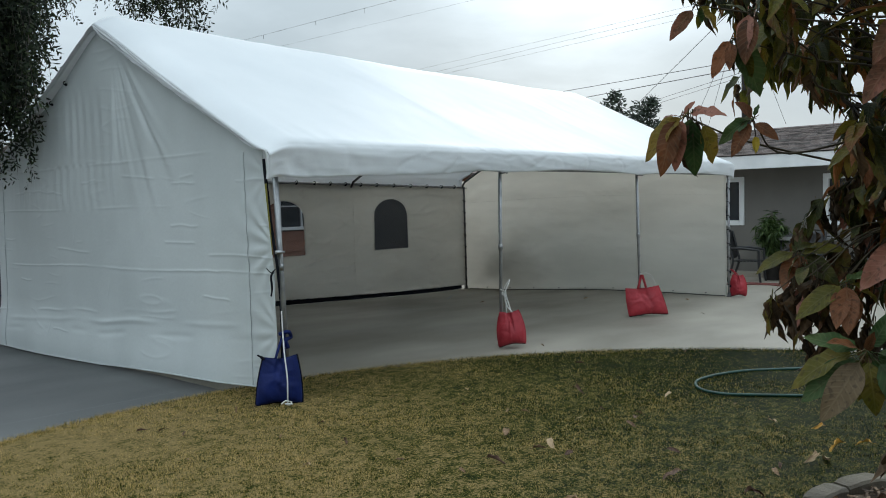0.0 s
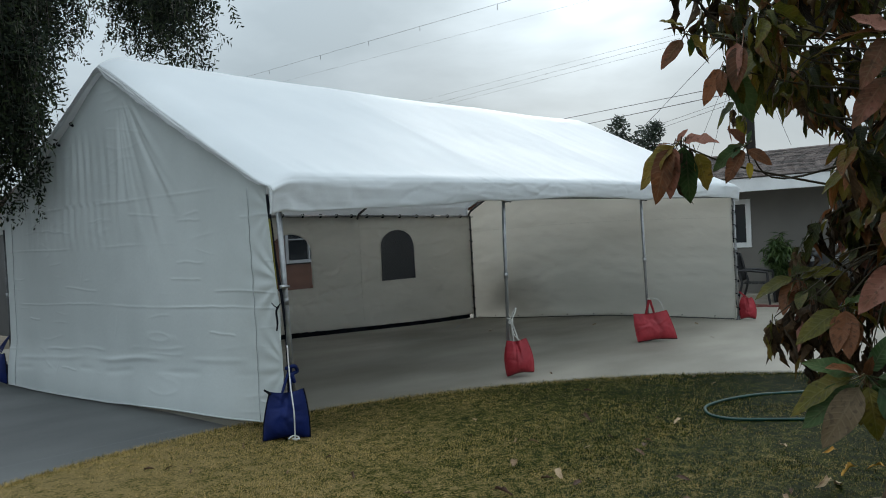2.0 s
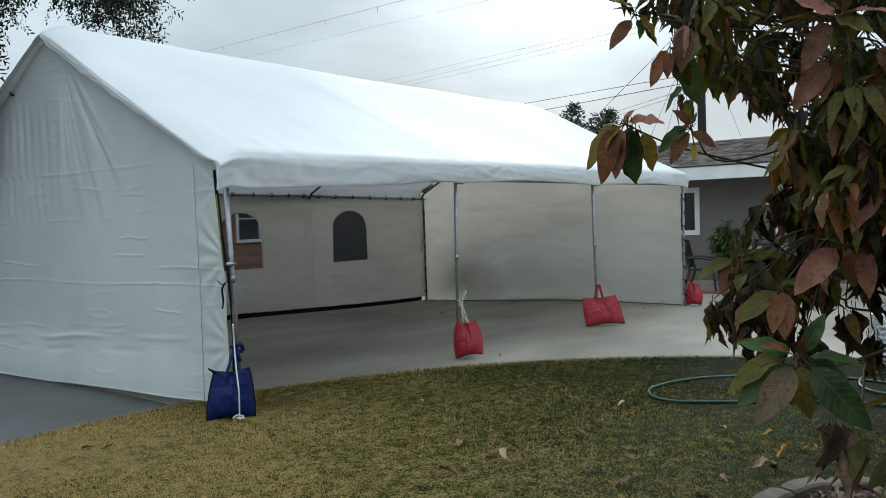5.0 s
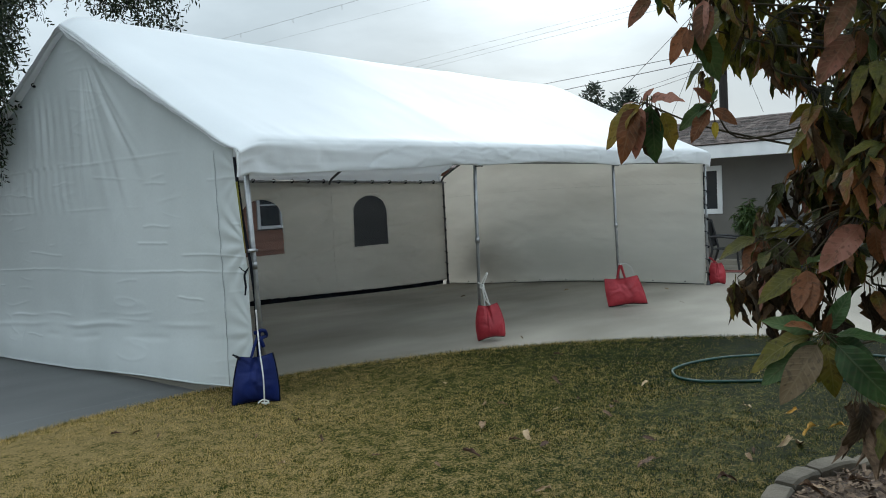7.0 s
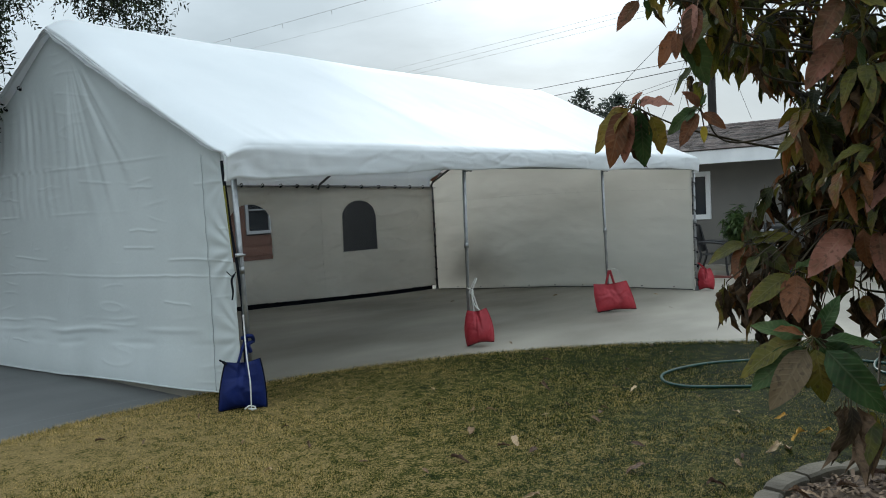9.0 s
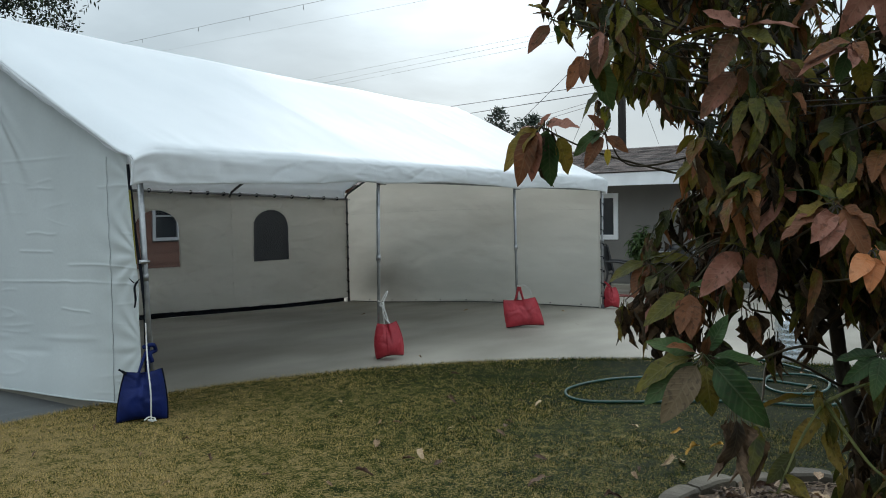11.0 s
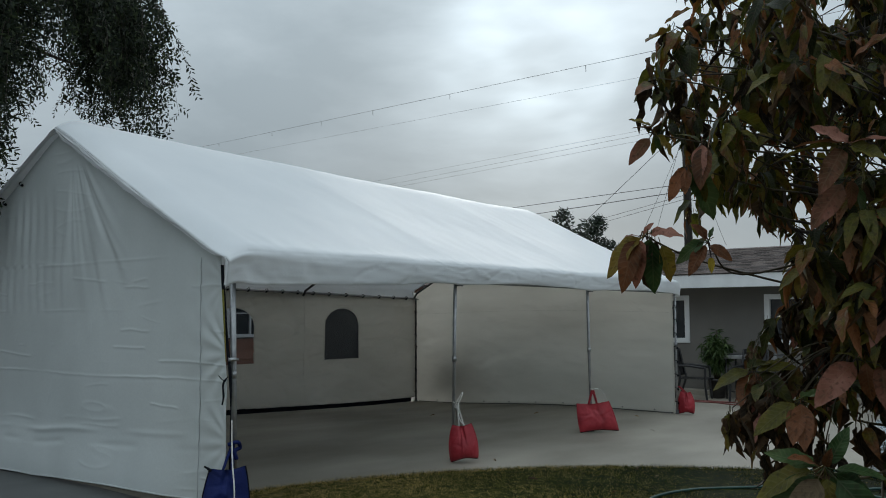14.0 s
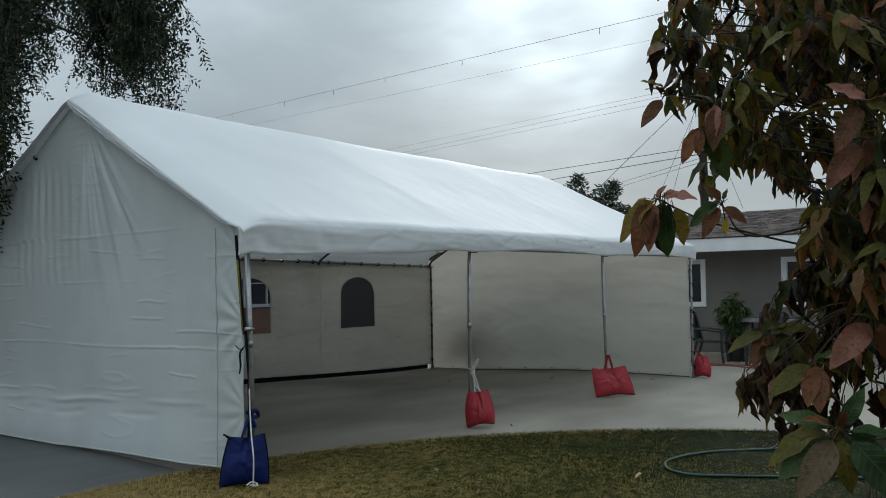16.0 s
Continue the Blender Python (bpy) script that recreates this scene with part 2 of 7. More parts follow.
M_LEAF_OLIVE = leaf_material("olive_yellow_leaf", [(0.2, (0.030, 0.034, 0.005)), (0.5, (0.095, 0.084, 0.010)), (0.8, (0.17, 0.115, 0.022))], 0.6, through=0.25)
M_LEAF_DULL = leaf_material("dull_brown_green_leaf", [(0.2, (0.040, 0.034, 0.016)), (0.5, (0.074, 0.050, 0.023)), (0.8, (0.11, 0.076, 0.040))], 0.5)
M_LEAF_ORANGE = leaf_material("orange_leaf", [(0.2, (0.24, 0.075, 0.024)), (0.5, (0.42, 0.145, 0.050)), (0.8, (0.52, 0.23, 0.11))], 0.4, through=0.28, spots=0.3)
M_LEAF_YELLOW = leaf_material("yellow_leaf", [(0.2, (0.22, 0.17, 0.015)), (0.8, (0.36, 0.27, 0.03))], 0.4, through=0.3, spots=0.3)
M_LEAF_DRY = leaf_material("withered_leaf", [(0.2, (0.022, 0.014, 0.008)), (0.5, (0.060, 0.036, 0.020)), (0.8, (0.13, 0.080, 0.048))], 0.7, rough=0.7, spec=0.2, through=0.1)
M_LEAF_DRY_HEAP = leaf_material("withered_brown_leaf", [(0.2, (0.010, 0.006, 0.003)), (0.5, (0.036, 0.020, 0.009)), (0.8, (0.095, 0.055, 0.028))], 0.7, True, rough=0.7, spec=0.2, through=0.1)
M_LITTER = material("fallen_dry_leaf", None, None, 12, 0.75, 60, 0.5, vary=0.9, ramp=[(0.15, (0.07, 0.032, 0.018)), (0.5, (0.21, 0.12, 0.06)), (0.85, (0.42, 0.29, 0.17))])
M_YELLOWLEAF = material("yellow_fallen_leaf", (0.45, 0.20, 0.02), (0.60, 0.34, 0.05), 12, 0.6, 60, 0.4)
M_PEPPER = material("pepper_tree_leaf", None, None, 3, 0.7, 30, 0.1, spec=0.2, through_light=0.14, vary=0.7, islands=True,
                    ramp=[(0.2, (0.006, 0.010, 0.006)), (0.6, (0.016, 0.025, 0.012)), (0.9, (0.045, 0.060, 0.024))])
M_FARLEAF = material("far_tree_leaf", (0.006, 0.013, 0.006), (0.02, 0.035, 0.013), 4, 0.6, 30, 0.1, vary=0.6, islands=True, through_light=0.15)
M_PLANT = material("potted_plant_leaf", (0.028, 0.058, 0.014), (0.085, 0.135, 0.036), 6, 0.5, 30, 0.1, vary=0.7, islands=True, through_light=0.2)
M_STUCCO = material("grey_stucco", (0.145, 0.137, 0.124), (0.18, 0.17, 0.155), 1.2, 0.9, 160, 0.5, grain=0.12)
M_TRIM = material("white_paint", (0.70, 0.71, 0.72), (0.80, 0.81, 0.82), 3, 0.5, 40, 0.08, grain=0.1)
M_SHINGLE = material("brown_asphalt_shingle", (0.045, 0.036, 0.033), (0.135, 0.105, 0.095), 2.0, 0.92, 120, 0.5, vary=0.7, islands=True, grain=0.5)
M_POLEWOOD = material("creosote_pole_wood", (0.014, 0.012, 0.011), (0.035, 0.03, 0.027), 6, 0.9, 40, 0.5, stretch=(1, 1, 0.2))
M_WIRE = material("black_cable", (0.02, 0.02, 0.022), (0.04, 0.04, 0.045), 5, 0.6)
M_HOSE = material("green_garden_hose", (0.002, 0.026, 0.019), (0.004, 0.048, 0.034), 9, 0.45, 80, 0.05)
M_REDHOSE = material("faded_red_hose", (0.12, 0.030, 0.025), (0.19, 0.052, 0.042), 9, 0.6)
M_CHAIR = material("black_patio_metal", (0.010, 0.010, 0.011), (0.022, 0.022, 0.024), 9, 0.4, 80, 0.1)
M_POT = material("dark_glazed_pot", (0.02, 0.018, 0.018), (0.05, 0.045, 0.042), 6, 0.3)
M_TABLETOP = material("dark_table_top", (0.05, 0.05, 0.052), (0.09, 0.09, 0.092), 6, 0.4)
M_SIDING = material("red_brown_siding", (0.20, 0.090, 0.060), (0.30, 0.145, 0.10), 2.5, 0.8, 70, 0.3, vary=0.3, stretch=(0.3, 1, 2))
M_DOOR = material("dark_painted_door", (0.025, 0.026, 0.028), (0.05, 0.05, 0.053), 3, 0.5)
M_BLUE = material("blue_plastic", (0.008, 0.035, 0.20), (0.012, 0.055, 0.28), 5, 0.4)
M_REDPLASTIC = material("red_plastic", (0.40, 0.02, 0.02), (0.55, 0.04, 0.03), 5, 0.4)


def clear_sheet(name, tint, rough, alpha):
    """A thin clear sheet: mostly see-through, with gloss."""
    m = bpy.data.materials.new(name)
    m.use_nodes = True
    n, l = m.node_tree.nodes, m.node_tree.links
    n.clear()
    out = n.new("ShaderNodeOutputMaterial")
    t = n.new("ShaderNodeBsdfTransparent")
    t.inputs[0].default_value = (*tint, 1)
    g = n.new("ShaderNodeBsdfGlossy")
    g.inputs["Roughness"].default_value = rough
    g.inputs["Color"].default_value = (0.8, 0.82, 0.84, 1)
    x = n.new("ShaderNodeMixShader")
    x.inputs[0].default_value = alpha
    l.new(t.outputs[0], x.inputs[1])
    l.new(g.outputs[0], x.inputs[2])
    l.new(x.outputs[0], out.inputs[0])
    return m


M_VINYLPANE = clear_sheet("clear_vinyl", (0.38, 0.39, 0.41), 0.25, 0.045)
M_JUG = clear_sheet("clear_jug_plastic", (0.80, 0.83, 0.85), 0.2, 0.16)
M_GLASS = material("dark_window_glass", (0.012, 0.016, 0.022), (0.02, 0.026, 0.034), 1, 0.05, 10, 0.0, spec=0.6)


def grass_material(name, islands):
    """Mown lawn: straw-dry patches among green, drier away from the tree and towards the west."""
    m = bpy.data.materials.new(name)
    m.use_nodes = True
    n, l = m.node_tree.nodes, m.node_tree.links
    b = n["Principled BSDF"]
    pos = n.new("ShaderNodeNewGeometry")
    def noise_term(scale, detail, weight, base):
        """base + weight * (noise - 0.5)"""
        t = n.new("ShaderNodeTexNoise")
        t.inputs["Scale"].default_value, t.inputs["Detail"].default_value, t.inputs["Roughness"].default_value = scale, detail, 0.65
        l.new(pos.outputs["Position"], t.inputs["Vector"])
        return term(t.outputs["Fac"], weight, base, 0.5)

    def term(value, weight, base, middle):
        s = n.new("ShaderNodeMath")
        s.operation = "SUBTRACT"
        s.inputs[1].default_value = middle
        l.new(value, s.inputs[0])
        k = n.new("ShaderNodeMath")
        k.operation = "MULTIPLY_ADD"
        k.inputs[1].default_value = weight
        l.new(s.outputs[0], k.inputs[0])
        if isinstance(base, float):
            k.inputs[2].default_value = base
        else:
            l.new(base, k.inputs[2])
        return k.outputs[0]

    sx = n.new("ShaderNodeSeparateXYZ")
    l.new(pos.outputs["Position"], sx.inputs[0])
    floor_x = n.new("ShaderNodeMath")
    floor_x.operation = "MAXIMUM"
    floor_x.inputs[1].default_value = -1.0
    l.new(sx.outputs[0], floor_x.inputs[0])
    v = term(floor_x.outputs[0], -0.175, 0.455, 0.4)
    v = term(sx.outputs[1], 0.085, v, -2.7)
    v = noise_term(0.75, 4, 0.75, v)
    v = noise_term(11, 4, 1.9, v)
    v = noise_term(48, 4, 3.2, v)
    if islands:
        v = term(pos.outputs["Random Per Island"], 2.3, v, 0.5)
    cr = n.new("ShaderNodeValToRGB")
    # Under the blades: same colours cut to 0.34, gap shade put in.
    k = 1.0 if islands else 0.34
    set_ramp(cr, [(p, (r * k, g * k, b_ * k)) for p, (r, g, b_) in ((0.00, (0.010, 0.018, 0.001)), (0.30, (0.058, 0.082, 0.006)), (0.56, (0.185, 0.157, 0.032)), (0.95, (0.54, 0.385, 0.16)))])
    l.new(v, cr.inputs[0])
    l.new(cr.outputs[0], b.inputs["Base Color"])
    b.inputs["Roughness"].default_value = 0.8
    b.inputs["Specular IOR Level"].default_value = 0.06
    return m


M_GRASS = grass_material("mown_grass_blades", True)
M_THATCH = grass_material("shaded_lawn_thatch", False)


# ---------------- building helpers ----------------
class Build:
    """Collects vertices and faces of one mesh."""

    def __init__(self):
        self.v, self.f = [], []

    def add(self, verts, faces):
        k = len(self.v)
        self.v += [tuple(p) for p in verts]
        self.f += [tuple(i + k for i in q) for q in faces]
        return self

    def box(self, x0, y0, z0, x1, y1, z1, m=None, soft=0.0):
        """A box with chamfered edges (soft: width of the chamfer)."""
        s = soft or min(abs(x1 - x0), abs(y1 - y0), abs(z1 - z0)) * 0.12
        pts, idx = [], {}
        for a, X in ((0, x0), (1, x1)):
            for b, Y in ((0, y0), (1, y1)):
                for c, Z in ((0, z0), (1, z1)):
                    ix, iy, iz = X + s * (1 - 2 * a), Y + s * (1 - 2 * b), Z + s * (1 - 2 * c)
                    idx[a, b, c] = len(pts)
                    pts += [(X, iy, iz), (ix, Y, iz), (ix, iy, Z)]
        def q(*k):
            return tuple(idx[t[:3]] + t[3] for t in k)
        fs = []
        for a in (0, 1):
            fs.append(q((a, 0, 0, 0), (a, 1, 0, 0), (a, 1, 1, 0), (a, 0, 1, 0)))
            fs.append(q((0, a, 0, 1), (1, a, 0, 1), (1, a, 1, 1), (0, a, 1, 1)))
            fs.append(q((0, 0, a, 2), (1, 0, a, 2), (1, 1, a, 2), (0, 1, a, 2)))
            for b in (0, 1):
                fs.append(q((a, b, 0, 0), (a, b, 0, 1), (a, b, 1, 1), (a, b, 1, 0)))
                fs.append(q((a, 0, b, 0), (a, 0, b, 2), (a, 1, b, 2), (a, 1, b, 0)))
                fs.append(q((0, a, b, 1), (0, a, b, 2), (1, a, b, 2), (1, a, b, 1)))
                for c in (0, 1):
                    fs.append(q((a, b, c, 0), (a, b, c, 1), (a, b, c, 2)))
        if m is not None:
            pts = [m @ Vector(p) for p in pts]
        return self.add(pts, fs)

    def tube(self, path, radius, sides=8, caps=True):
        path = [Vector(p) for p in path]
        n = len(path)
        rad = radius if isinstance(radius, (list, tuple)) else [radius] * n
        ref = None
        pts, fs = [], []
        for i, p in enumerate(path):
            d = (path[min(i + 1, n - 1)] - path[max(i - 1, 0)]).normalized()
            if ref is None:
                ref = d.orthogonal().normalized()
            ref = (ref - d * ref.dot(d)).normalized()
            side = d.cross(ref)
            for k in range(sides):
                a = 2 * math.pi * k / sides
                pts.append(p + (ref * math.cos(a) + side * math.sin(a)) * rad[i])
        for i in range(n - 1):
            for k in range(sides):
                k2 = (k + 1) % sides
                fs.append((i * sides + k, i * sides + k2, (i + 1) * sides + k2, (i + 1) * sides + k))
        if caps:
            fs.append(tuple(range(sides))[::-1])
            fs.append(tuple((n - 1) * sides + k for k in range(sides)))
        return self.add(pts, fs)

    def lathe(self, centre, profile, sides=24):
        cx, cy, cz = centre
        pts, fs = [], []
        for r, z in profile:
            pts += [(cx + r * math.cos(2 * math.pi * k / sides), cy + r * math.sin(2 * math.pi * k / sides), cz + z) for k in range(sides)]
        for i in range(len(profile) - 1):
            for k in range(sides):
                k2 = (k + 1) % sides
                fs.append((i * sides + k, i * sides + k2, (i + 1) * sides + k2, (i + 1) * sides + k))
        return self.add(pts, fs)

    def grid(self, rows):
        n = len(rows[0])
        fs = [(i * n + j, i * n + j + 1, (i + 1) * n + j + 1, (i + 1) * n + j) for i in range(len(rows) - 1) for j in range(n - 1)]
        return self.add([p for r in rows for p in r], fs)

    def mesh(self, name, mat, smooth=True):
        me = bpy.data.meshes.new(name)
        me.from_pydata(self.v, [], self.f)
        me.materials.append(mat)
        if smooth:
            me.shade_smooth()
        me.update()
        return me


def thing(name, base, label, category, group="", kind=""):
    ob = new(name)
    ob.matrix_basis = Matrix.Translation(base)
    ob.empty_display_size = 0.1
    return tagged(ob, label, category, group, kind)


def part(name, build, mat, parent, label="", smooth=True):
    """One mesh, given in world coordinates, under a thing or under a part of it."""
    me = build if isinstance(build, bpy.types.Mesh) else build.mesh(name, mat, smooth)
    ob = new(name, me)
    ob.parent = parent
    if parent.parent is None:
        ob.matrix_parent_inverse = parent.matrix_basis.inverted()
    return tagged(ob, label)


def single(name, build, mat, label, category, kind="", group="", smooth=True):
    return tagged(new(name, build.mesh(name, mat, smooth)), label, category, group, kind)


def thicken(ob, t, offset=0.0):
    m = ob.modifiers.new("thickness", "SOLIDIFY")
    m.thickness, m.offset = t, offset
    return ob


def curve(points, steps=8):
    """A smooth line through the points."""
    p = [Vector(q) for q in points]
    p = [2 * p[0] - p[1]] + p + [2 * p[-1] - p[-2]]
    out = []
    for i in range(1, len(p) - 2):
        a, b, c, d = p[i - 1:i + 3]
        for k in range(steps):
            t = k / steps
            out.append(0.5 * (2 * b + (c - a) * t + (2 * a - 5 * b + 4 * c - d) * t * t + (3 * b - a - 3 * c + d) * t ** 3))
    return out + [p[-2]]


def wob(x, y, z=0.0, s=1.0):
    return noise.noise(Vector((x * s, y * s, z * s)))


def crease(a, b, seed, sharp=7.0):
    """Sharp branching ridges, 0 to 1."""
    return max(0.0, 1 - abs(wob(a, b, seed)) * sharp) ** 2


def smooth01(t):
    t = max(0.0, min(1.0, t))
    return t * t * (3 - 2 * t)


def mix(a, b, t):
    return a + (b - a) * t


# ---------------- ground, driveway, lawn ----------------
TENT_L, TENT_W, BAY = 9.15, 5.8, 3.05
LAWN_C, LAWN_R = (-0.7, -5.2), 6.06
BED_C, BED_R = (0.22, -5.25), 0.90


def drive_z(x, y):
    """The slab falls gently towards the tent's far back corner."""
    return -0.15 * smooth01((y - 1.6) / 4.2) * smooth01((x - 2.5) / 6.5) - 0.07 * smooth01((y - 2.0) / 3.5) * smooth01((3.0 - x) / 3.0)


g = Build()
g.add([(-3000, -3000, -0.34), (3000, -3000, -0.34), (3000, 3000, -0.34), (-3000, 3000, -0.34)], [(0, 1, 2, 3)])
single("ground", g, M_SOIL, "bare dry soil running out to the horizon", "ground", "structure", smooth=False)

d = Build()
nx, ny = 84, 70
xs = [-16 + 32 * i / nx for i in range(nx + 1)]
ys = [-16 + 26.5 * j / ny for j in range(ny + 1)]
d.grid([[(x, y, drive_z(x, y) + 0.003 * wob(x, y, 0, 0.7)) for y in ys] for x in xs[nx // 2:]])
drive = single("driveway", d, M_CONCRETE, "smooth grey concrete slab with faint stains", "driveway", "structure")
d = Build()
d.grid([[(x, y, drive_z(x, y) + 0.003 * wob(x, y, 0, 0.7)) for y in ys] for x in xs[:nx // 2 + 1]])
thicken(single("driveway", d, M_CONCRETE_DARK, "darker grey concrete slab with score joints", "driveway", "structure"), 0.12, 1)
thicken(drive, 0.12, 1)

# score joints, sunk lines of dark grit
for a, b in (((-5.5, 1.5), (0.6, 1.15)), ((-2.2, 0.95), (-3.2, 9.5))):
    j = Build()
    p0, p1 = Vector((*a, 0)), Vector((*b, 0))
    w = (p1 - p0).normalized().cross(Vector((0, 0, 1))) * 0.004
    j.grid([[p0.lerp(p1, i / 20) + w * s + Vector((0, 0, drive_z(*p0.lerp(p1, i / 20).xy) + 0.0055)) for s in (-1, 1)] for i in range(21)])
    single("trim", j, M_TABLETOP, "narrow dark score joint in the concrete", "joint", "structure", smooth=False)

# dark streaks left by damp on the slab under the tent
for n, (a, b, w) in enumerate((((6.9, 4.35), (8.1, 5.2), 0.035), ((7.6, 4.5), (8.6, 5.05), 0.022), ((5.2, 3.3), (5.5, 4.9), 0.012))):
    p0, p1 = Vector((*a, 0)), Vector((*b, 0))
    side = (p1 - p0).normalized().cross(Vector((0, 0, 1)))
    st = Build()
    rows = []
    for i in range(31):
        c = p0.lerp(p1, i / 30) + side * 0.05 * wob(i * 0.13, n * 7, 2)
        half = w * math.sin(math.pi * i / 30) * (0.6 + abs(wob(i * 0.5, n * 3, 9)))
        rows.append([c + side * half * q + Vector((0, 0, drive_z(c.x, c.y) + 0.007)) for q in (-1, 0, 1)])
    st.grid(rows)
    single("trim", st, M_TABLETOP, "dark damp streak on the concrete", "stain", "structure")

lw = Build()
rows = []
for i in range(25):
    r = LAWN_R * (i / 24) ** 0.8
    rows.append([(LAWN_C[0] + (r + (0.03 * math.sin(a * 47) + 0.02 * math.sin(a * 91) if i == 24 else 0)) * math.cos(a),
                  LAWN_C[1] + (r + (0.03 * math.sin(a * 47) + 0.02 * math.sin(a * 91) if i == 24 else 0)) * math.sin(a),
                  0.006 + (0.012 if i < 24 else 0.0) + 0.012 * wob(r * math.cos(a), r * math.sin(a), 3, 1.3)) for a in [2 * math.pi * k / 180 for k in range(181)]])
lw.grid(rows)
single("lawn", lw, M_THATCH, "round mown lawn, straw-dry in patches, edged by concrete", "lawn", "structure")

# grass blades, thinning with distance from the lawn's near side
rng = np.random.default_rng(7)


def blades(n, x, y, lo, hi, lean):
    """Triangular blades rooted at x, y."""
    h = rng.uniform(lo, hi, n)
    az = rng.uniform(0, 2 * np.pi, n)
    lay = np.abs(rng.normal(0, lean, n)).clip(0, 1.35)
    tip = np.stack([np.cos(az) * np.sin(lay) * h, np.sin(az) * np.sin(lay) * h, np.cos(lay) * h], 1)
    turn = rng.uniform(0, np.pi, n)
    w = rng.uniform(0.0010, 0.0024, n)
    side = np.stack([np.cos(turn) * w, np.sin(turn) * w, np.zeros(n)], 1)
    root = np.stack([x, y, np.full(n, 0.008)], 1)
    return np.stack([root - side, root + side, root + tip], 1).reshape(-1, 3)


px = rng.uniform(-3.2, 5.4, 2400000)
py = rng.uniform(-5.4, 0.9, 2400000)
rr = np.hypot(px - LAWN_C[0], py - LAWN_C[1])
far = np.hypot(px + 4.2, py + 5.7)
keep = (rr < LAWN_R - 0.01) & (np.hypot(px - BED_C[0], py - BED_C[1]) > BED_R + 0.12) & (far > 3.0)
keep &= rng.uniform(0, 1, len(px)) < np.clip(4.6 / far, 0, 1) ** 1.1
px, py = px[keep], py[keep]


def cells(x, y, size):
    """Smooth random values on a square grid of the given size, 0 to 1."""
    table = rng.uniform(0, 1, (64, 64))
    gx, gy = x / size, y / size
    ix, iy = np.floor(gx).astype(int), np.floor(gy).astype(int)
    fx, fy = gx - ix, gy - iy
    fx, fy = fx * fx * (3 - 2 * fx), fy * fy * (3 - 2 * fy)
    a, b = table[ix % 64, iy % 64], table[(ix + 1) % 64, iy % 64]
    c, e = table[ix % 64, (iy + 1) % 64], table[(ix + 1) % 64, (iy + 1) % 64]
    return (a * (1 - fx) + b * fx) * (1 - fy) + (c * (1 - fx) + e * fx) * fy


# the sward stands in small tufts with thin spots between
tuft = 0.5 * cells(px, py, 0.055) + 0.5 * cells(px + 3.1, py, 0.023)
keep = rng.uniform(0, 1, len(px)) < np.clip(2.6 * (tuft - 0.16), 0.22, 1)
px, py, tuft = px[keep], py[keep], tuft[keep]
bl = blades(len(px), px, py, 0.010, 0.014 + 0.028 * tuft, 1.25)
ea = rng.uniform(-1.0, 2.3, 26000)
er = LAWN_R + rng.normal(-0.02, 0.022, 26000)
be = blades(26000, LAWN_C[0] + er * np.cos(ea), LAWN_C[1] + er * np.sin(ea), 0.02, 0.05, 0.8)
co = np.concatenate([bl, be])
gm = bpy.data.meshes.new("grass")
gm.vertices.add(len(co))
gm.vertices.foreach_set("co", co.ravel().astype(np.float32))
gm.loops.add(len(co))
gm.loops.foreach_set("vertex_index", np.arange(len(co), dtype=np.int32))
gm.polygons.add(len(co) // 3)
gm.polygons.foreach_set("loop_start", np.arange(0, len(co), 3, dtype=np.int32))
gm.update(calc_edges=True)
gm.materials.append(M_GRASS)
tagged(new("grass", gm), "short mown grass blades, half dry and half green", "grass", kind="stuff")


# ---------------- the tent ----------------
EAVE_Z, RIDGE_Z = 2.0, 3.71
BACK_NEAR = 6.25  # the back eave stands a little further out at the near end


def back_y(x):
    return mix(BACK_NEAR, TENT_W, max(0.0, min(1.0, x / TENT_L)))


def ridge_z(x):
    return RIDGE_Z + 0.10 * (1 - max(0.0, min(1.0, x / TENT_L)))


def spread(x, y):
    """Plan of the regular tent to the slightly skewed real one."""
    h = TENT_W / 2
    return y if y < h else h + (y - h) * (back_y(x) - h) / h


tent = thing("party_tent", (TENT_L / 2, TENT_W / 2, 0), "large white vinyl frame tent with one open long side", "tent")


def roof_line(y, x=TENT_L):
    """Height of the roof cloth over the regular tent's width."""
    u = min(abs(y - TENT_W / 2) / (TENT_W / 2), 1.0)
    return mix(ridge_z(x), 2.27, u) - 0.02 * math.sin(math.pi * u) - 0.022 * math.exp(-(u / 0.06) ** 2)


def rolled(x):
    """How far the cloth has rolled down over the gable at each end."""
    return 0.12 * max(0.0, (0.20 - x) / 0.33) ** 2 + 0.05 * max(0.0, (x - TENT_L + 0.12) / 0.12) ** 2


def roll_share(y):
    return mix(0.75, 1.0, smooth01((min(y, TENT_W - y) + 0.09) / 0.22))


# roof cloth: valance, rounded eave, slope, ridge, slope, eave, valance
def roof_profile():
    val = [(-0.085, 2.01), (-0.095, 2.06), (-0.10, 2.11), (-0.102, 2.16), (-0.098, 2.205), (-0.070, 2.24)]
    half = [(mix(a[0], b[0], k / 3), mix(a[1], b[1], k / 3)) for a, b in zip(val, val[1:]) for k in range(3)] + val[-1:]
    n = 26
    half += [(y, roof_line(y)) for y in [0.04 + (TENT_W / 2 - 0.04) * (k / n) for k in range(n)]]
    half += [(TENT_W / 2, roof_line(TENT_W / 2))]
    return half + [(TENT_W - y, z) for y, z in reversed(half[:-1])]


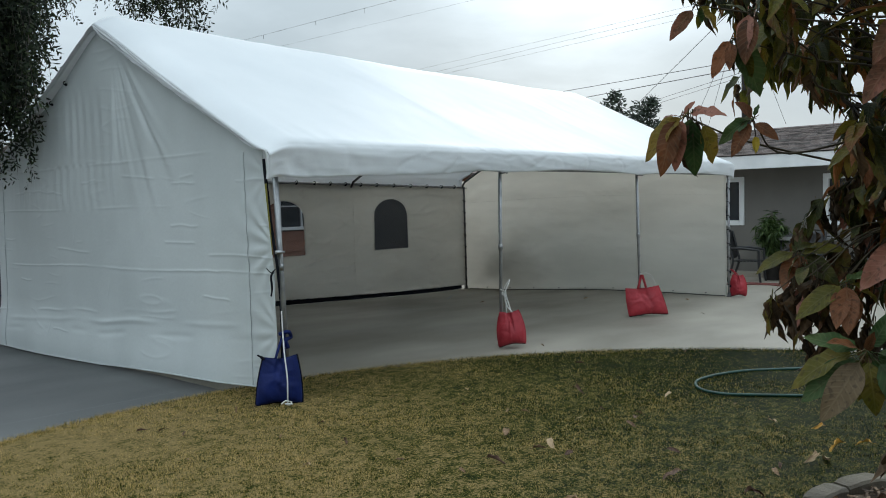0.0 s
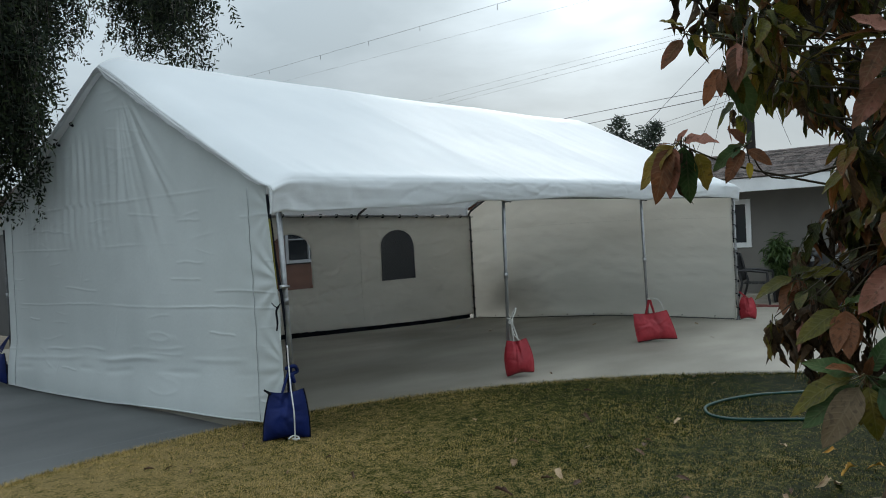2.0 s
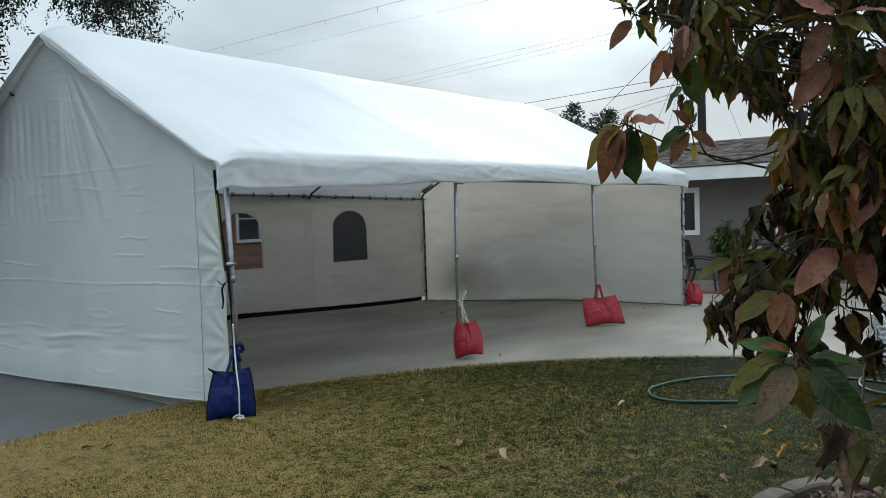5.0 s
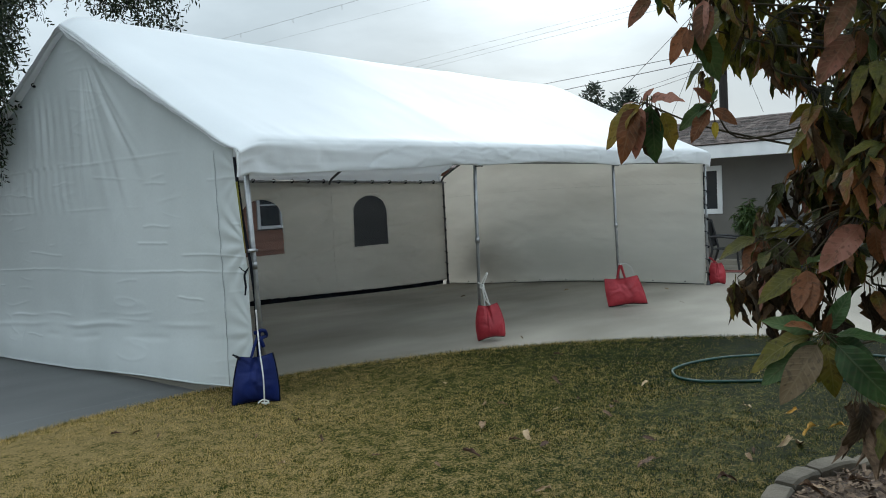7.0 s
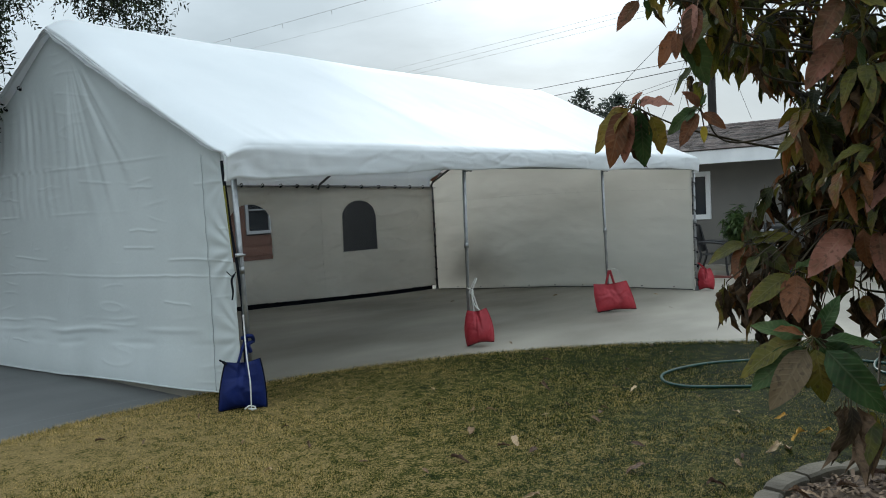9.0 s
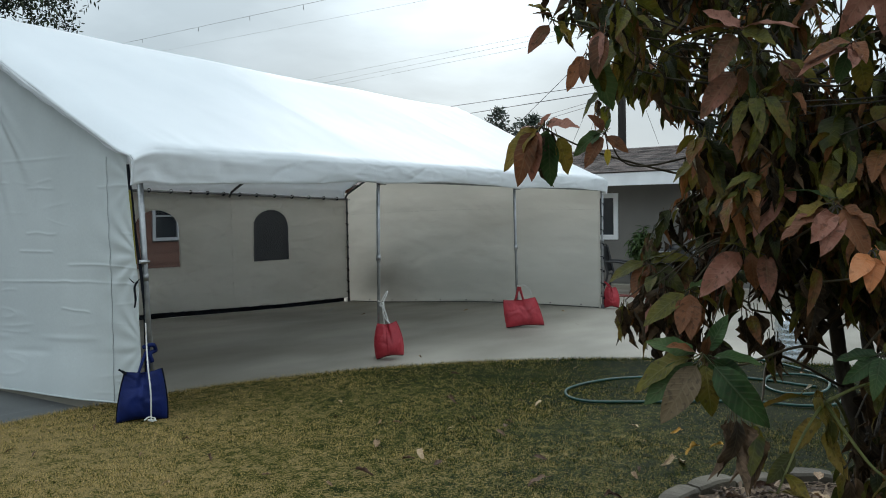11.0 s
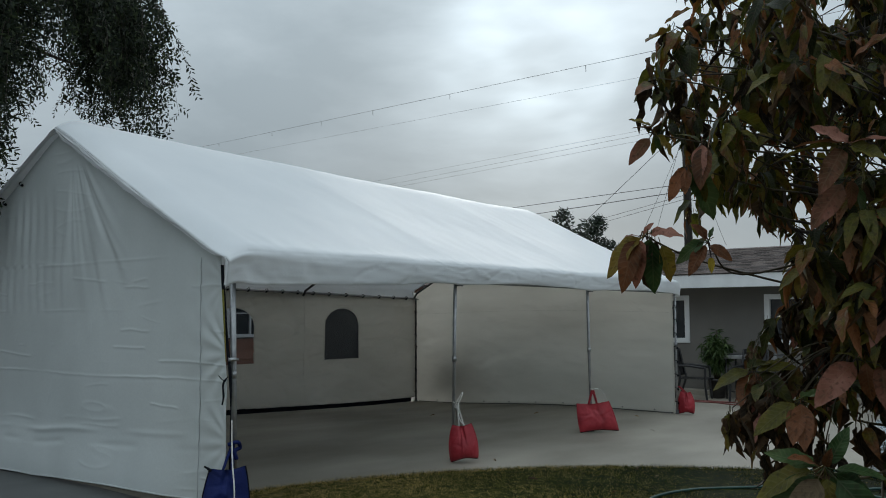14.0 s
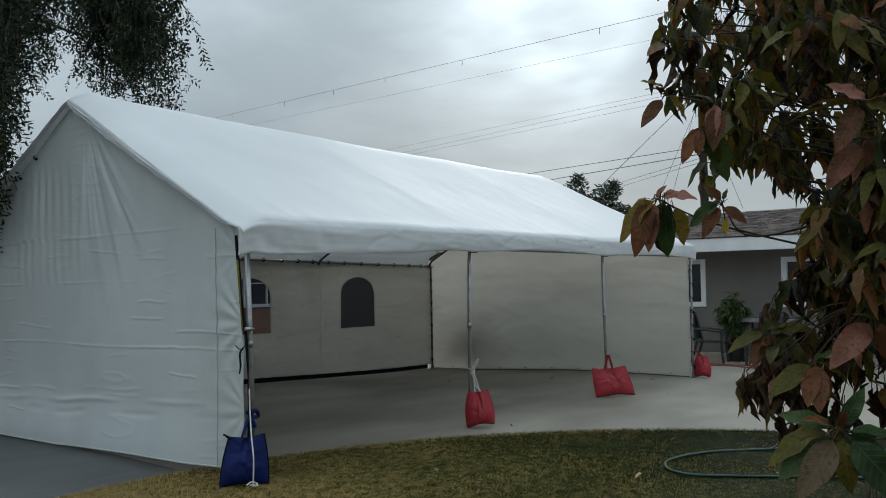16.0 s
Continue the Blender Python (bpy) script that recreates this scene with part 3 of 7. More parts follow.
prof = roof_profile()
rf = Build()
rows = []
NX, NVAL = 420, 16
for i in range(NX + 1):
    x = -0.13 + (TENT_L + 0.13) * i / NX
    bay = (x % BAY) / BAY
    sag = math.sin(math.pi * bay) if 0 < x < TENT_L else 0.0
    row = []
    for k, (y, z) in enumerate(prof):
        u = abs(y - TENT_W / 2) / (TENT_W / 2)
        zz, yy = z + (ridge_z(x) - RIDGE_Z) * max(0.0, 1 - u), spread(x, y)
        zz -= 0.022 * sag * math.sin(math.pi * min(u, 1)) + 0.018 * sag * (u < 0.06) + 0.035 * math.sin(math.pi * max(0.0, min(1.0, x / TENT_L))) * max(0.0, 1 - u * 1.5)
        edge = smooth01((u - 0.86) / 0.14)
        crinkle = 0.009 * wob(x * 1.1, y * 2, 1) + 0.012 * edge * wob(x * 1.1, z * 7, 5) + 0.004 * (k < NVAL) * wob(x * 4, z * 12, 8) + 0.004 * wob(x * 4, y * 4 + z * 3, 9)
        crinkle += (0.006 * crease(x * 0.8, z * 5 + x * 0.2, 91, 7) - 0.006 * crease(x * 1.5 + z, z * 4, 94, 8)) * smooth01((u - 0.96) / 0.04)
        crinkle += (k < NVAL) * (0.005 * crease(x * 0.9, z * 9 + x * 0.5, 97, 6) - 0.004 * crease(x * 2.0, z * 7 - x * 0.6, 99, 6))
        bunch = max(0.0, 1 - abs(x - 0.15) / 0.9) * edge
        crinkle += 0.022 * bunch * wob(x * 7 + z * 3, z * 6, 11)
        if k < NVAL or k >= len(prof) - NVAL:
            s = -1 if k < NVAL else 1
            yy += s * (0.018 * sag + crinkle)
            if k in (0, len(prof) - 1):
                zz += 0.030 * sag - 0.010 + 0.012 * wob(x * 1.3, 0, 2)
            zz += 0.012 * sag
            if k < NVAL:  # the near bay's valance hangs lower
                zz -= 0.085 * (1 - k / NVAL) * smooth01((BAY - x) / 1.7) * mix(0.1, 1.0, smooth01((x + 0.13) / 0.35))
        else:
            zz += crinkle
        zz -= rolled(x) * roll_share(y)
        row.append((x, yy, zz))
    rows.append(row)
rf.grid(rows)
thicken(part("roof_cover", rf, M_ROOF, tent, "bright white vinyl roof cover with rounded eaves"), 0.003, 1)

# gable flaps: the strip of roof cloth that folds over each end and round the eave corners
for x0, s in ((-0.13, -1), (TENT_L, 1)):
    fl = Build()
    rows = []
    fine = []
    for (ya, za), (yb, zb) in zip(prof, prof[1:]):
        fine += [(mix(ya, yb, k / 7), mix(za, zb, k / 7)) for k in range(7)]
    for y, z in fine + [prof[-1]]:
        h = TENT_W / 2
        u = min(1.0, abs(y - h) / h)
        turn = smooth01((min(y, TENT_W - y) + 0.08) / 0.42)
        drop = mix(0.02, mix(0.12, 0.05, min(1.0, u / 0.8)), smooth01((h - y) / 0.3 + 0.5)) + 0.005 * wob(y * 3, 1, 4)
        into = 1 if y < h else -1
        off_y, off_z = into * mix(0.075, 0.0, turn), -drop * turn
        top = z - 0.004 + (ridge_z(x0) - RIDGE_Z) * max(0.0, 1 - u) - rolled(x0) * roll_share(y)
        row = []
        for k in range(19):
            v = k / 18
            fold = 0.018 * math.sin(math.pi * v) * (0.4 + wob(y * 1.0, v * 2, 7)) + 0.024 * crease(y * 0.5 + v * 0.5, v * 2.6 + y * 0.30, 23, 6) - 0.010 * crease(y * 0.9, v * 3.2 - y * 0.25, 29, 7) + 0.004 * wob(y * 7, v * 6, 3)
            row.append((x0 - s * 0.03 * smooth01(v) + s * fold * (0.35 + 0.65 * turn) * smooth01(v * 3), spread(x0, y + off_y * v), top + off_z * v))
        rows.append(row)
    fl.grid(rows)
    thicken(part("gable_flap", fl, M_ROOF, tent, "wrinkled white edge flap folded over the gable"), 0.003, 1)


def gable_top(y, x=TENT_L):
    """Top of a gable wall at the true place y across the tent."""
    h = TENT_W / 2
    y = y if y < h else h + (y - h) * h / (back_y(x) - h)
    return roof_line(max(0.0, min(TENT_W, y)), x) - 0.125


# near end wall with folds, welts and creases
ew = Build()
rows = []
NY, NZ = 420, 330


def line(v, at, width):
    return math.exp(-((v - at) / width) ** 2)


def end_wall_x(y, z):
    # hanging pleats, in two bands between the old packing folds
    side = smooth01((y - 2.7) / 0.5) * smooth01((5.9 - y) / 0.5)
    upper = smooth01((z - 2.18) / 0.06) * smooth01((3.15 - z) / 0.5) * smooth01((4.9 - y) / 0.4)
    lower = smooth01((z - 1.66) / 0.25) * smooth01((2.24 - z) / 0.06)
    wave = y * 31 + 3.0 * wob(y * 1.1, z * 0.25, 2)
    x = side * (0.010 * upper * math.sin(wave) + 0.015 * lower * math.sin(wave * 1.12 + 1)) * (0.2 + 2.2 * abs(wob(y * 1.6, z * 0.5, 8)))
    # folds fanning out of the peak
    r, ang = math.hypot(y - 2.75, 3.55 - z), math.atan2(2.75 - y, 3.55 - z)
    fan = smooth01((r - 0.25) / 0.5) * smooth01((2.3 - r) / 0.9) * smooth01((ang + 0.22) / 0.2) * smooth01((0.86 - ang) / 0.25)
    x += 0.014 * fan * (math.sin(ang * 24 + 2.6 * wob(ang * 3, r, 4)) + 0.30 * math.sin(ang * 57 + 3 * wob(ang * 5, r, 9))) * (0.5 + 1.2 * abs(wob(ang * 4, r * 0.6, 13)))
    # pulls towards the ties on the corner leg
    for zt, gain in ((1.34, 0.010), (0.62, 0.006), (1.95, 0.005)):
        rr, an = math.hypot(y - 0.08, z - zt), math.atan2(z - zt, y - 0.08)
        x += gain * math.exp(-(rr / 0.42) ** 2) * smooth01((rr - 0.06) / 0.2) * math.sin(an * 13 + 2 * wob(rr * 2, an, 6))
    # packing folds across
    gate = smooth01(0.55 + 1.4 * wob(y * 0.9, z * 0.4, 21))
    x -= 0.006 * line(z, 2.20 + 0.02 * wob(y, 0, 1), 0.010) * gate
    x -= 0.005 * line(z, 1.72 + 0.015 * wob(y, 3, 1), 0.009) * smooth01((y - 1.6) / 0.4) * gate
    x -= 0.006 * line(z, 1.10 - 0.012 * (y - 0.9) + 0.012 * math.sin(y * 2.1) + 0.006 * wob(y * 6, 0, 4), 0.008) * smooth01(0.75 + 1.5 * wob(y * 1.1, 5, 2))
    x -= 0.005 * line(z, 1.24 + 0.05 * wob(y * 0.8, 7, 1), 0.008) * smooth01(wob(y * 0.9, 8, 3) * 5 - 0.4)
    at = 0.60 - 0.058 * (y - 1.2) + 0.035 * wob(y * 1.4, 0, 3)
    x -= 0.013 * line(z, at, 0.026) * smooth01(0.5 + 1.6 * wob(y * 0.9, 1, 6)) * smooth01((y - 0.5) / 0.4)
    x -= 0.009 * line(z, at + 0.11 + 0.05 * wob(y * 1.1, 4, 4), 0.014) * smooth01(0.2 + 2.0 * wob(y * 1.2, 2, 9))
    x += 0.006 * line(z, at - 0.13, 0.03) * smooth01(0.3 + 2.0 * wob(y * 1.5, 6, 9))
    for zc, seed in ((1.93, 1), (1.52, 2), (0.86, 3), (1.36, 4), (0.30, 5), (2.02, 6), (0.72, 7)):
        x -= 0.005 * line(z, zc + 0.05 * wob(y * 0.9, seed, 2) + 0.012 * wob(y * 5, seed, 7), 0.008) * smooth01(wob(y * 1.6, seed * 3.7, 5) * 6 - 0.9)
        x -= 0.005 * line(y + 0.25 * (z - zc), 0.7 + 0.78 * seed + 0.03 * wob(z * 4, seed, 3), 0.010) * line(z, zc, 0.10)
    # soft swell, and sparse sharp nicks
    x += 0.026 * wob(y * 0.7, z * 0.8, 12) + 0.007 * wob(y * 2.0, z * 2.6, 15)
    nick = smooth01(wob(y * 1.2, z * 1.2, 77) * 4 - 0.5)
    x -= 0.003 * nick * crease(y * 1.0, z * 5.0, 52, 7)
    # the foot swings outwards
    x -= 0.06 * smooth01((0.62 - z) / 0.6) * smooth01((y - 0.3) / 0.6)
    return x - 0.02


def end_wall_bottom(y):
    return mix(0.125, drive_z(0.0, y) + 0.012, min(1.0, y / 3.2))


def to_leg(y, z):
    """Below the eave the wall's front edge is drawn across to the leg."""
    return y - 0.10 * smooth01((2.15 - z) / 1.0) * max(0.0, 1 - (y - 0.13) / 0.9)


for j in range(NY + 1):
    y = 0.13 + (BACK_NEAR - 0.18) * j / NY
    zb, zt = end_wall_bottom(y), gable_top(y, 0.0)
    rows.append([(end_wall_x(y, mix(zb, zt, k / NZ)), to_leg(y, mix(zb, zt, k / NZ)), mix(zb, zt, k / NZ)) for k in range(NZ + 1)])
ew.grid(rows)
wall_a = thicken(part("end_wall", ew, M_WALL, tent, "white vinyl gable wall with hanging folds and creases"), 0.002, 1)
for yy, zt in ((0.43, 2.17), (5.93, 2.1)):
    sm = Build()
    sm.tube([(end_wall_x(yy + 0.02 * math.sin(z * 2), z) - 0.006, to_leg(yy + 0.02 * math.sin(z * 2), z), z) for z in [mix(end_wall_bottom(yy), zt, k / 40) for k in range(41)]], 0.004, 5)
    part("seam", sm, M_SEAM, wall_a)
hem = Build()
hem.tube([(end_wall_x(y, end_wall_bottom(y)) - 0.004, to_leg(y, end_wall_bottom(y)), end_wall_bottom(y) + 0.008) for y in [0.4 + (BACK_NEAR - 0.5) * k / 60 for k in range(61)]], 0.008, 6)
part("hem", hem, M_WALL, wall_a)

# far end wall
fw = Build()
rows = []


def far_wall_x(y, z):
    x = TENT_L + 0.03
    x += 0.03 * wob(y * 0.7, z * 0.8, 31) + 0.014 * wob(y * 1.6, z * 4.2, 34) + 0.005 * wob(y * 6, z * 9, 36)
    x -= 0.017 * crease(y * 0.5, z * 2.8, 71, 9) + 0.010 * crease(y * 1.5, z * 1.1 + y * 0.3, 74, 9)
    x -= 0.012 * math.exp(-((z - 1.70 - 0.05 * math.sin(y * 0.6)) / 0.02) ** 2)
    return x


for j in range(91):
    y = 0.05 + (TENT_W + 0.02) * j / 90
    zb = drive_z(TENT_L, y) - 0.01
    rows.append([(far_wall_x(y, mix(zb, gable_top(y), k / 56)), y, mix(zb, gable_top(y), k / 56)) for k in range(57)])
fw.grid(rows)


def greyed(name, base, centre, size, tint):
    """The aged vinyl, greyed round one centre with an irregular edge."""
    m = base.copy()
    m.name = name
    n, l = m.node_tree.nodes, m.node_tree.links
    b = n["Principled BSDF"]
    src = b.inputs["Base Color"].links[0].from_socket
    g = n.new("ShaderNodeNewGeometry")
    mp = n.new("ShaderNodeMapping")
    mp.vector_type = "TEXTURE"
    mp.inputs["Location"].default_value, mp.inputs["Scale"].default_value = centre, size
    l.new(g.outputs["Position"], mp.inputs[0])
    nz = n.new("ShaderNodeTexNoise")
    nz.inputs["Scale"].default_value, nz.inputs["Detail"].default_value = 1.6, 5
    l.new(mp.outputs[0], nz.inputs["Vector"])
    ln = n.new("ShaderNodeVectorMath")
    ln.operation = "LENGTH"
    l.new(mp.outputs[0], ln.inputs[0])
    ad = n.new("ShaderNodeMath")
    ad.operation = "MULTIPLY_ADD"
    ad.inputs[1].default_value = 0.9
    l.new(nz.outputs["Fac"], ad.inputs[0])
    l.new(ln.outputs["Value"], ad.inputs[2])
    mr = n.new("ShaderNodeMapRange")
    mr.interpolation_type = "SMOOTHSTEP"
    mr.inputs["From Min"].default_value, mr.inputs["From Max"].default_value = 0.35, 1.5
    mr.inputs["To Min"].default_value, mr.inputs["To Max"].default_value = 0.42, 0.0
    l.new(ad.outputs[0], mr.inputs[0])
    mx = n.new("ShaderNodeMix")
    mx.data_type = "RGBA"
    l.new(mr.outputs[0], mx.inputs["Factor"])
    l.new(src, mx.inputs["A"])
    mx.inputs["B"].default_value = (*tint, 1)
    l.new(mx.outputs["Result"], b.inputs["Base Color"])
    l.new(mx.outputs["Result"], n["Translucent BSDF"].inputs[0])
    return m


M_FARCLOTH = material("thin_cream_vinyl", (0.68, 0.665, 0.62), (0.80, 0.785, 0.74), 0.8, 0.5, 5, 0.4, through_light=0.64, grain=0.16, stretch=(0.7, 0.6, 2.0), bump_dist=0.04)
M_FARWALL = greyed("greyed_cream_vinyl", M_FARCLOTH, (TENT_L, 4.75, 0.30), (1.0, 1.3, 0.75), (0.12, 0.115, 0.10))
wall_b = thicken(part("end_wall", fw, M_FARWALL, tent, "cream vinyl gable wall, greyer low towards the back corner"), 0.002, 1)
# Hem darkened: shade of the gap at the floor is put in its colour.
hem = Build()
hem.tube([(far_wall_x(y, 0) - 0.008, y, drive_z(TENT_L, y) + 0.010) for y in [0.08 + (TENT_W - 0.16) * k / 40 for k in range(41)]], 0.008, 6)
part("hem", hem, M_TABLETOP, wall_b, "dark hem carrying the gap shade along the floor")
# Thin tube that draws the faint shade line of a crease.
crease_line = Build()
crease_line.tube([(far_wall_x(y, 1.7) - 0.02, y, 1.70 + 0.05 * math.sin(y * 0.6)) for y in [0.1 + (TENT_W - 0.2) * k / 50 for k in range(51)]], 0.0015, 5)
part("seam", crease_line, M_ROPE, wall_b, "thin line drawing the crease shade across the wall")
for k in range(9):
    y = 0.4 + 0.6 * k
    gz = drive_z(TENT_L, y)
    part("grommet", Build().lathe((TENT_L - 0.02, y, gz + 0.045), [(0.004, 0), (0.014, 0.002), (0.014, 0.012), (0.004, 0.014)], 10), M_DARKSTEEL, wall_b)

def back_rail_z(x):
    """The back rail climbs a little towards the near end."""
    return EAVE_Z + 0.045 + min(0.10, 0.085 - 0.0237 * (x - 4.3))


# back wall with arched clear windows
WINDOWS = ((4.60, 0.43), (7.09, 0.435))
WIN_Z0, WIN_SPRING, WIN_TOP = 0.82, 1.48, 1.80


def arch(x):
    """The clear opening over x: its bottom and top, or nothing."""
    for c, h in WINDOWS:
        u = abs(x - c) / h
        if u < 0.999:
            return WIN_Z0, WIN_SPRING + (WIN_TOP - WIN_SPRING) * math.sqrt(1 - u * u)
    return None


def back_wall_y(x, z):
    y = back_y(x) + 0.02
    y += 0.03 * wob(x * 0.6, z * 0.9, 41) + 0.018 * wob(x * 1.0, z * 4.5, 44) + 0.006 * wob(x * 4, z * 9, 47)
    y += 0.020 * crease(x * 0.6, z * 3.2, 81, 8) + 0.015 * crease(x * 1.4 + z, z * 1.8, 84, 9)
    y += 0.010 * math.exp(-((z - 0.55 - 0.08 * wob(x * 0.5, 1, 1)) / 0.03) ** 2)
    y += 0.012 * math.sin((x + z) * 5) * math.exp(-((z - 0.45) / 0.25) ** 2) * smooth01(wob(x * 0.9, 3, 3) + 0.4)
    return y


bw = Build()
cols = sorted(set([0.03 + (TENT_L + 0.01) * i / 240 for i in range(241)] + [c + h * math.cos(math.pi * k / 18) for c, h in WINDOWS for k in range(19)]))
for xa, xb in zip(cols, cols[1:]):
    mid = arch((xa + xb) / 2)
    oa, ob_ = arch(xa) or (WIN_Z0, WIN_SPRING), arch(xb) or (WIN_Z0, WIN_SPRING)
    ga, gb = drive_z(xa, TENT_W) + 0.085, drive_z(xb, TENT_W) + 0.085
    spans = [((ga, oa[0]), (gb, ob_[0]), 30), ((oa[1], back_rail_z(xa) + 0.005), (ob_[1], back_rail_z(xb) + 0.005), 18)]
    if not mid:
        spans.append((oa, ob_, 24))
    for (a0, a1), (b0, b1), n in spans:
        bw.grid([[(xx, back_wall_y(xx, mix(lo, hi, k / n)), mix(lo, hi, k / n)) for k in range(n + 1)] for xx, lo, hi in ((xa, a0, a1), (xb, b0, b1))])
bwm = bmesh.new()
bwt = bw.mesh("back_wall", M_INNER)
bwm.from_mesh(bwt)
bmesh.ops.remove_doubles(bwm, verts=bwm.verts, dist=0.0005)
bwm.to_mesh(bwt)
bwm.free()
bw = bwt
wall_c = thicken(part("back_wall", bw, M_INNER, tent, "cream vinyl long wall with arched clear windows"), 0.002, 1)
for c, h in WINDOWS:
    pane = Build()
    n = 18
    edge = [(c - h, WIN_Z0), (c + h, WIN_Z0)] + [(c + h * math.cos(math.pi * k / n), WIN_SPRING + (WIN_TOP - WIN_SPRING) * math.sin(math.pi * k / n)) for k in range(n + 1)]
    pts = [(x, back_wall_y(x, z) + 0.012 + 0.006 * wob(x * 3, z * 3, 2), z) for x, z in edge]
    pane.add(pts, [tuple(range(len(pts)))])
    part("window_pane", pane, M_VINYLPANE, wall_c, "clear vinyl arched window")
    rim = Build()
    rim.tube([(x, back_wall_y(x, z) - 0.004, z) for x, z in edge + [edge[0]]], 0.005, 5)
    part("window_rim", rim, M_INNER, wall_c)
sm = Build()
sm.tube([(6.16 + 0.012 * math.sin(z * 5), back_wall_y(6.16, z) - 0.004, z) for z in [0.1 + 1.9 * k / 30 for k in range(31)]], 0.003, 5)
part("seam", sm, M_INNER, wall_c)
# Black strip between the back wall's lower edge and the slab.
ft = Build()
ft.grid([[(x, back_y(x) + 0.035 + 0.008 * wob(x * 2, k, 3), drive_z(x, TENT_W) + 0.004 + 0.088 * k / 4) for k in range(5)] for x in [0.1 + (TENT_L - 0.2) * i / 60 for i in range(61)]])
thicken(part("foot_strip", ft, M_BLACK, tent, "black strip along the foot of the wall"), 0.003)

# frame: legs, rails, rafters, ridge
LEGS = [((0.0, 0.0), (0.13, 0.087)), ((BAY, 0.0), (3.33, 0.26)), ((2 * BAY, 0.0), (6.41, 0.14)), ((3 * BAY, 0.0), (3 * BAY, 0.0)),
        ((0.0, BACK_NEAR), (0.0, BACK_NEAR)), ((BAY, back_y(BAY) + 0.12), (BAY, back_y(BAY) + 0.12)), ((2 * BAY, back_y(2 * BAY) + 0.12), (2 * BAY, back_y(2 * BAY) + 0.12)), ((3 * BAY - 0.03, TENT_W - 0.03), (3 * BAY - 0.02, TENT_W - 0.03))]
for n, (top, foot) in enumerate(LEGS):
    gz = drive_z(*foot)
    leg = Build()
    leg.tube([(*foot, gz), (mix(foot[0], top[0], 0.5), mix(foot[1], top[1], 0.5), mix(gz, EAVE_Z, 0.5)), (*top, EAVE_Z + 0.03)], 0.025 if n == 0 else 0.019, 12)
    # Front legs take the lighter steel, back legs the darker one.
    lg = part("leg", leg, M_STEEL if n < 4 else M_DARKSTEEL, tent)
    part("foot_plate", Build().lathe((*foot, gz), [(0.0, 0.001), (0.042, 0.001), (0.042, 0.006), (0.03, 0.010), (0.027, 0.07), (0.022, 0.07)], 14), M_DARKSTEEL, lg)
    col = Build()
    col.tube([(mix(foot[0], top[0], 0.57), mix(foot[1], top[1], 0.57), mix(gz, EAVE_Z, 0.57)), (mix(foot[0], top[0], 0.6), mix(foot[1], top[1], 0.6), mix(gz, EAVE_Z, 0.6))], 0.027, 10)
    part("collar", col, M_STEEL, lg)
    bolt = Build()
    bolt.tube([(top[0] - 0.01, top[1] - 0.01, EAVE_Z - 0.005), (top[0] + 0.075, top[1] - 0.045, EAVE_Z + 0.004)], 0.007, 6)
    bolt.tube([(top[0] + 0.06, top[1] - 0.04, EAVE_Z + 0.002), (top[0] + 0.075, top[1] - 0.045, EAVE_Z + 0.004)], 0.014, 6)
    part("eye_bolt", bolt, M_DARKSTEEL, lg)
for y in (0.0, TENT_W):
    for i in range(3):
        part("eave_rail", Build().tube([(i * BAY + 0.03, y and back_y(i * BAY), back_rail_z(i * BAY) if y else EAVE_Z + 0.045), (i * BAY + BAY - 0.03, y and back_y(i * BAY + BAY), back_rail_z(i * BAY + BAY) if y else EAVE_Z + 0.045)], 0.021, 10), M_STEEL, tent)
for i in range(4):
    x = i * BAY + (0.04 if i == 0 else -0.04 if i == 3 else 0)
    for y0, s in ((0.0, 1), (back_y(x), -1)):
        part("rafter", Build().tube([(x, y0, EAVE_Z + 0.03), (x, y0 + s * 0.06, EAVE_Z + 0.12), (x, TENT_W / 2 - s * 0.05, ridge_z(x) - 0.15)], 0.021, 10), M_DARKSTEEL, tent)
    if i < 3:
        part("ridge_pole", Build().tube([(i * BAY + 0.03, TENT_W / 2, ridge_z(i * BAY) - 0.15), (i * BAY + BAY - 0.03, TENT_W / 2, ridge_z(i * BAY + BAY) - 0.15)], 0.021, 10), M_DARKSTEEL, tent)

# ball ties lacing the back wall to its rail, the corner legs and the gable
def ball_tie(p, axis):
    b = Build()
    p, axis = Vector(p), Vector(axis).normalized()
    o = axis.orthogonal().normalized()
    q = axis.cross(o)
    b.tube([p + (o * math.cos(a) + q * math.sin(a)) * 0.033 + axis * 0.012 * math.sin(a) for a in [2 * math.pi * k / 10 for k in range(11)]], 0.006, 5, False)
    c = p + Vector((-0.02, -0.033, -0.02))
    b.lathe(c, [(0.001, -0.017), (0.013, -0.011), (0.017, 0), (0.013, 0.011), (0.001, 0.017)], 8)
    part("ball_tie", b, M_BLACK, tent)


for k in range(13):
    ball_tie((4.0 + 0.4 * k + 0.08 * math.sin(k * 7), back_y(4.0 + 0.4 * k), back_rail_z(4.0 + 0.4 * k)), (1, 0, 0))
for k in range(8):
    ball_tie((3 * BAY - 0.03, TENT_W - 0.03, 0.05 + 0.24 * k), (0, 0, 1))
    ball_tie((3 * BAY, 0.0, 0.2 + 0.23 * k), (0, 0, 1))
for k in range(6):
    y = BACK_NEAR - 0.35 - 0.4 * k
    ball_tie((0.0, y, gable_top(y, 0.0) - 0.04), (0, -1, 0.5))

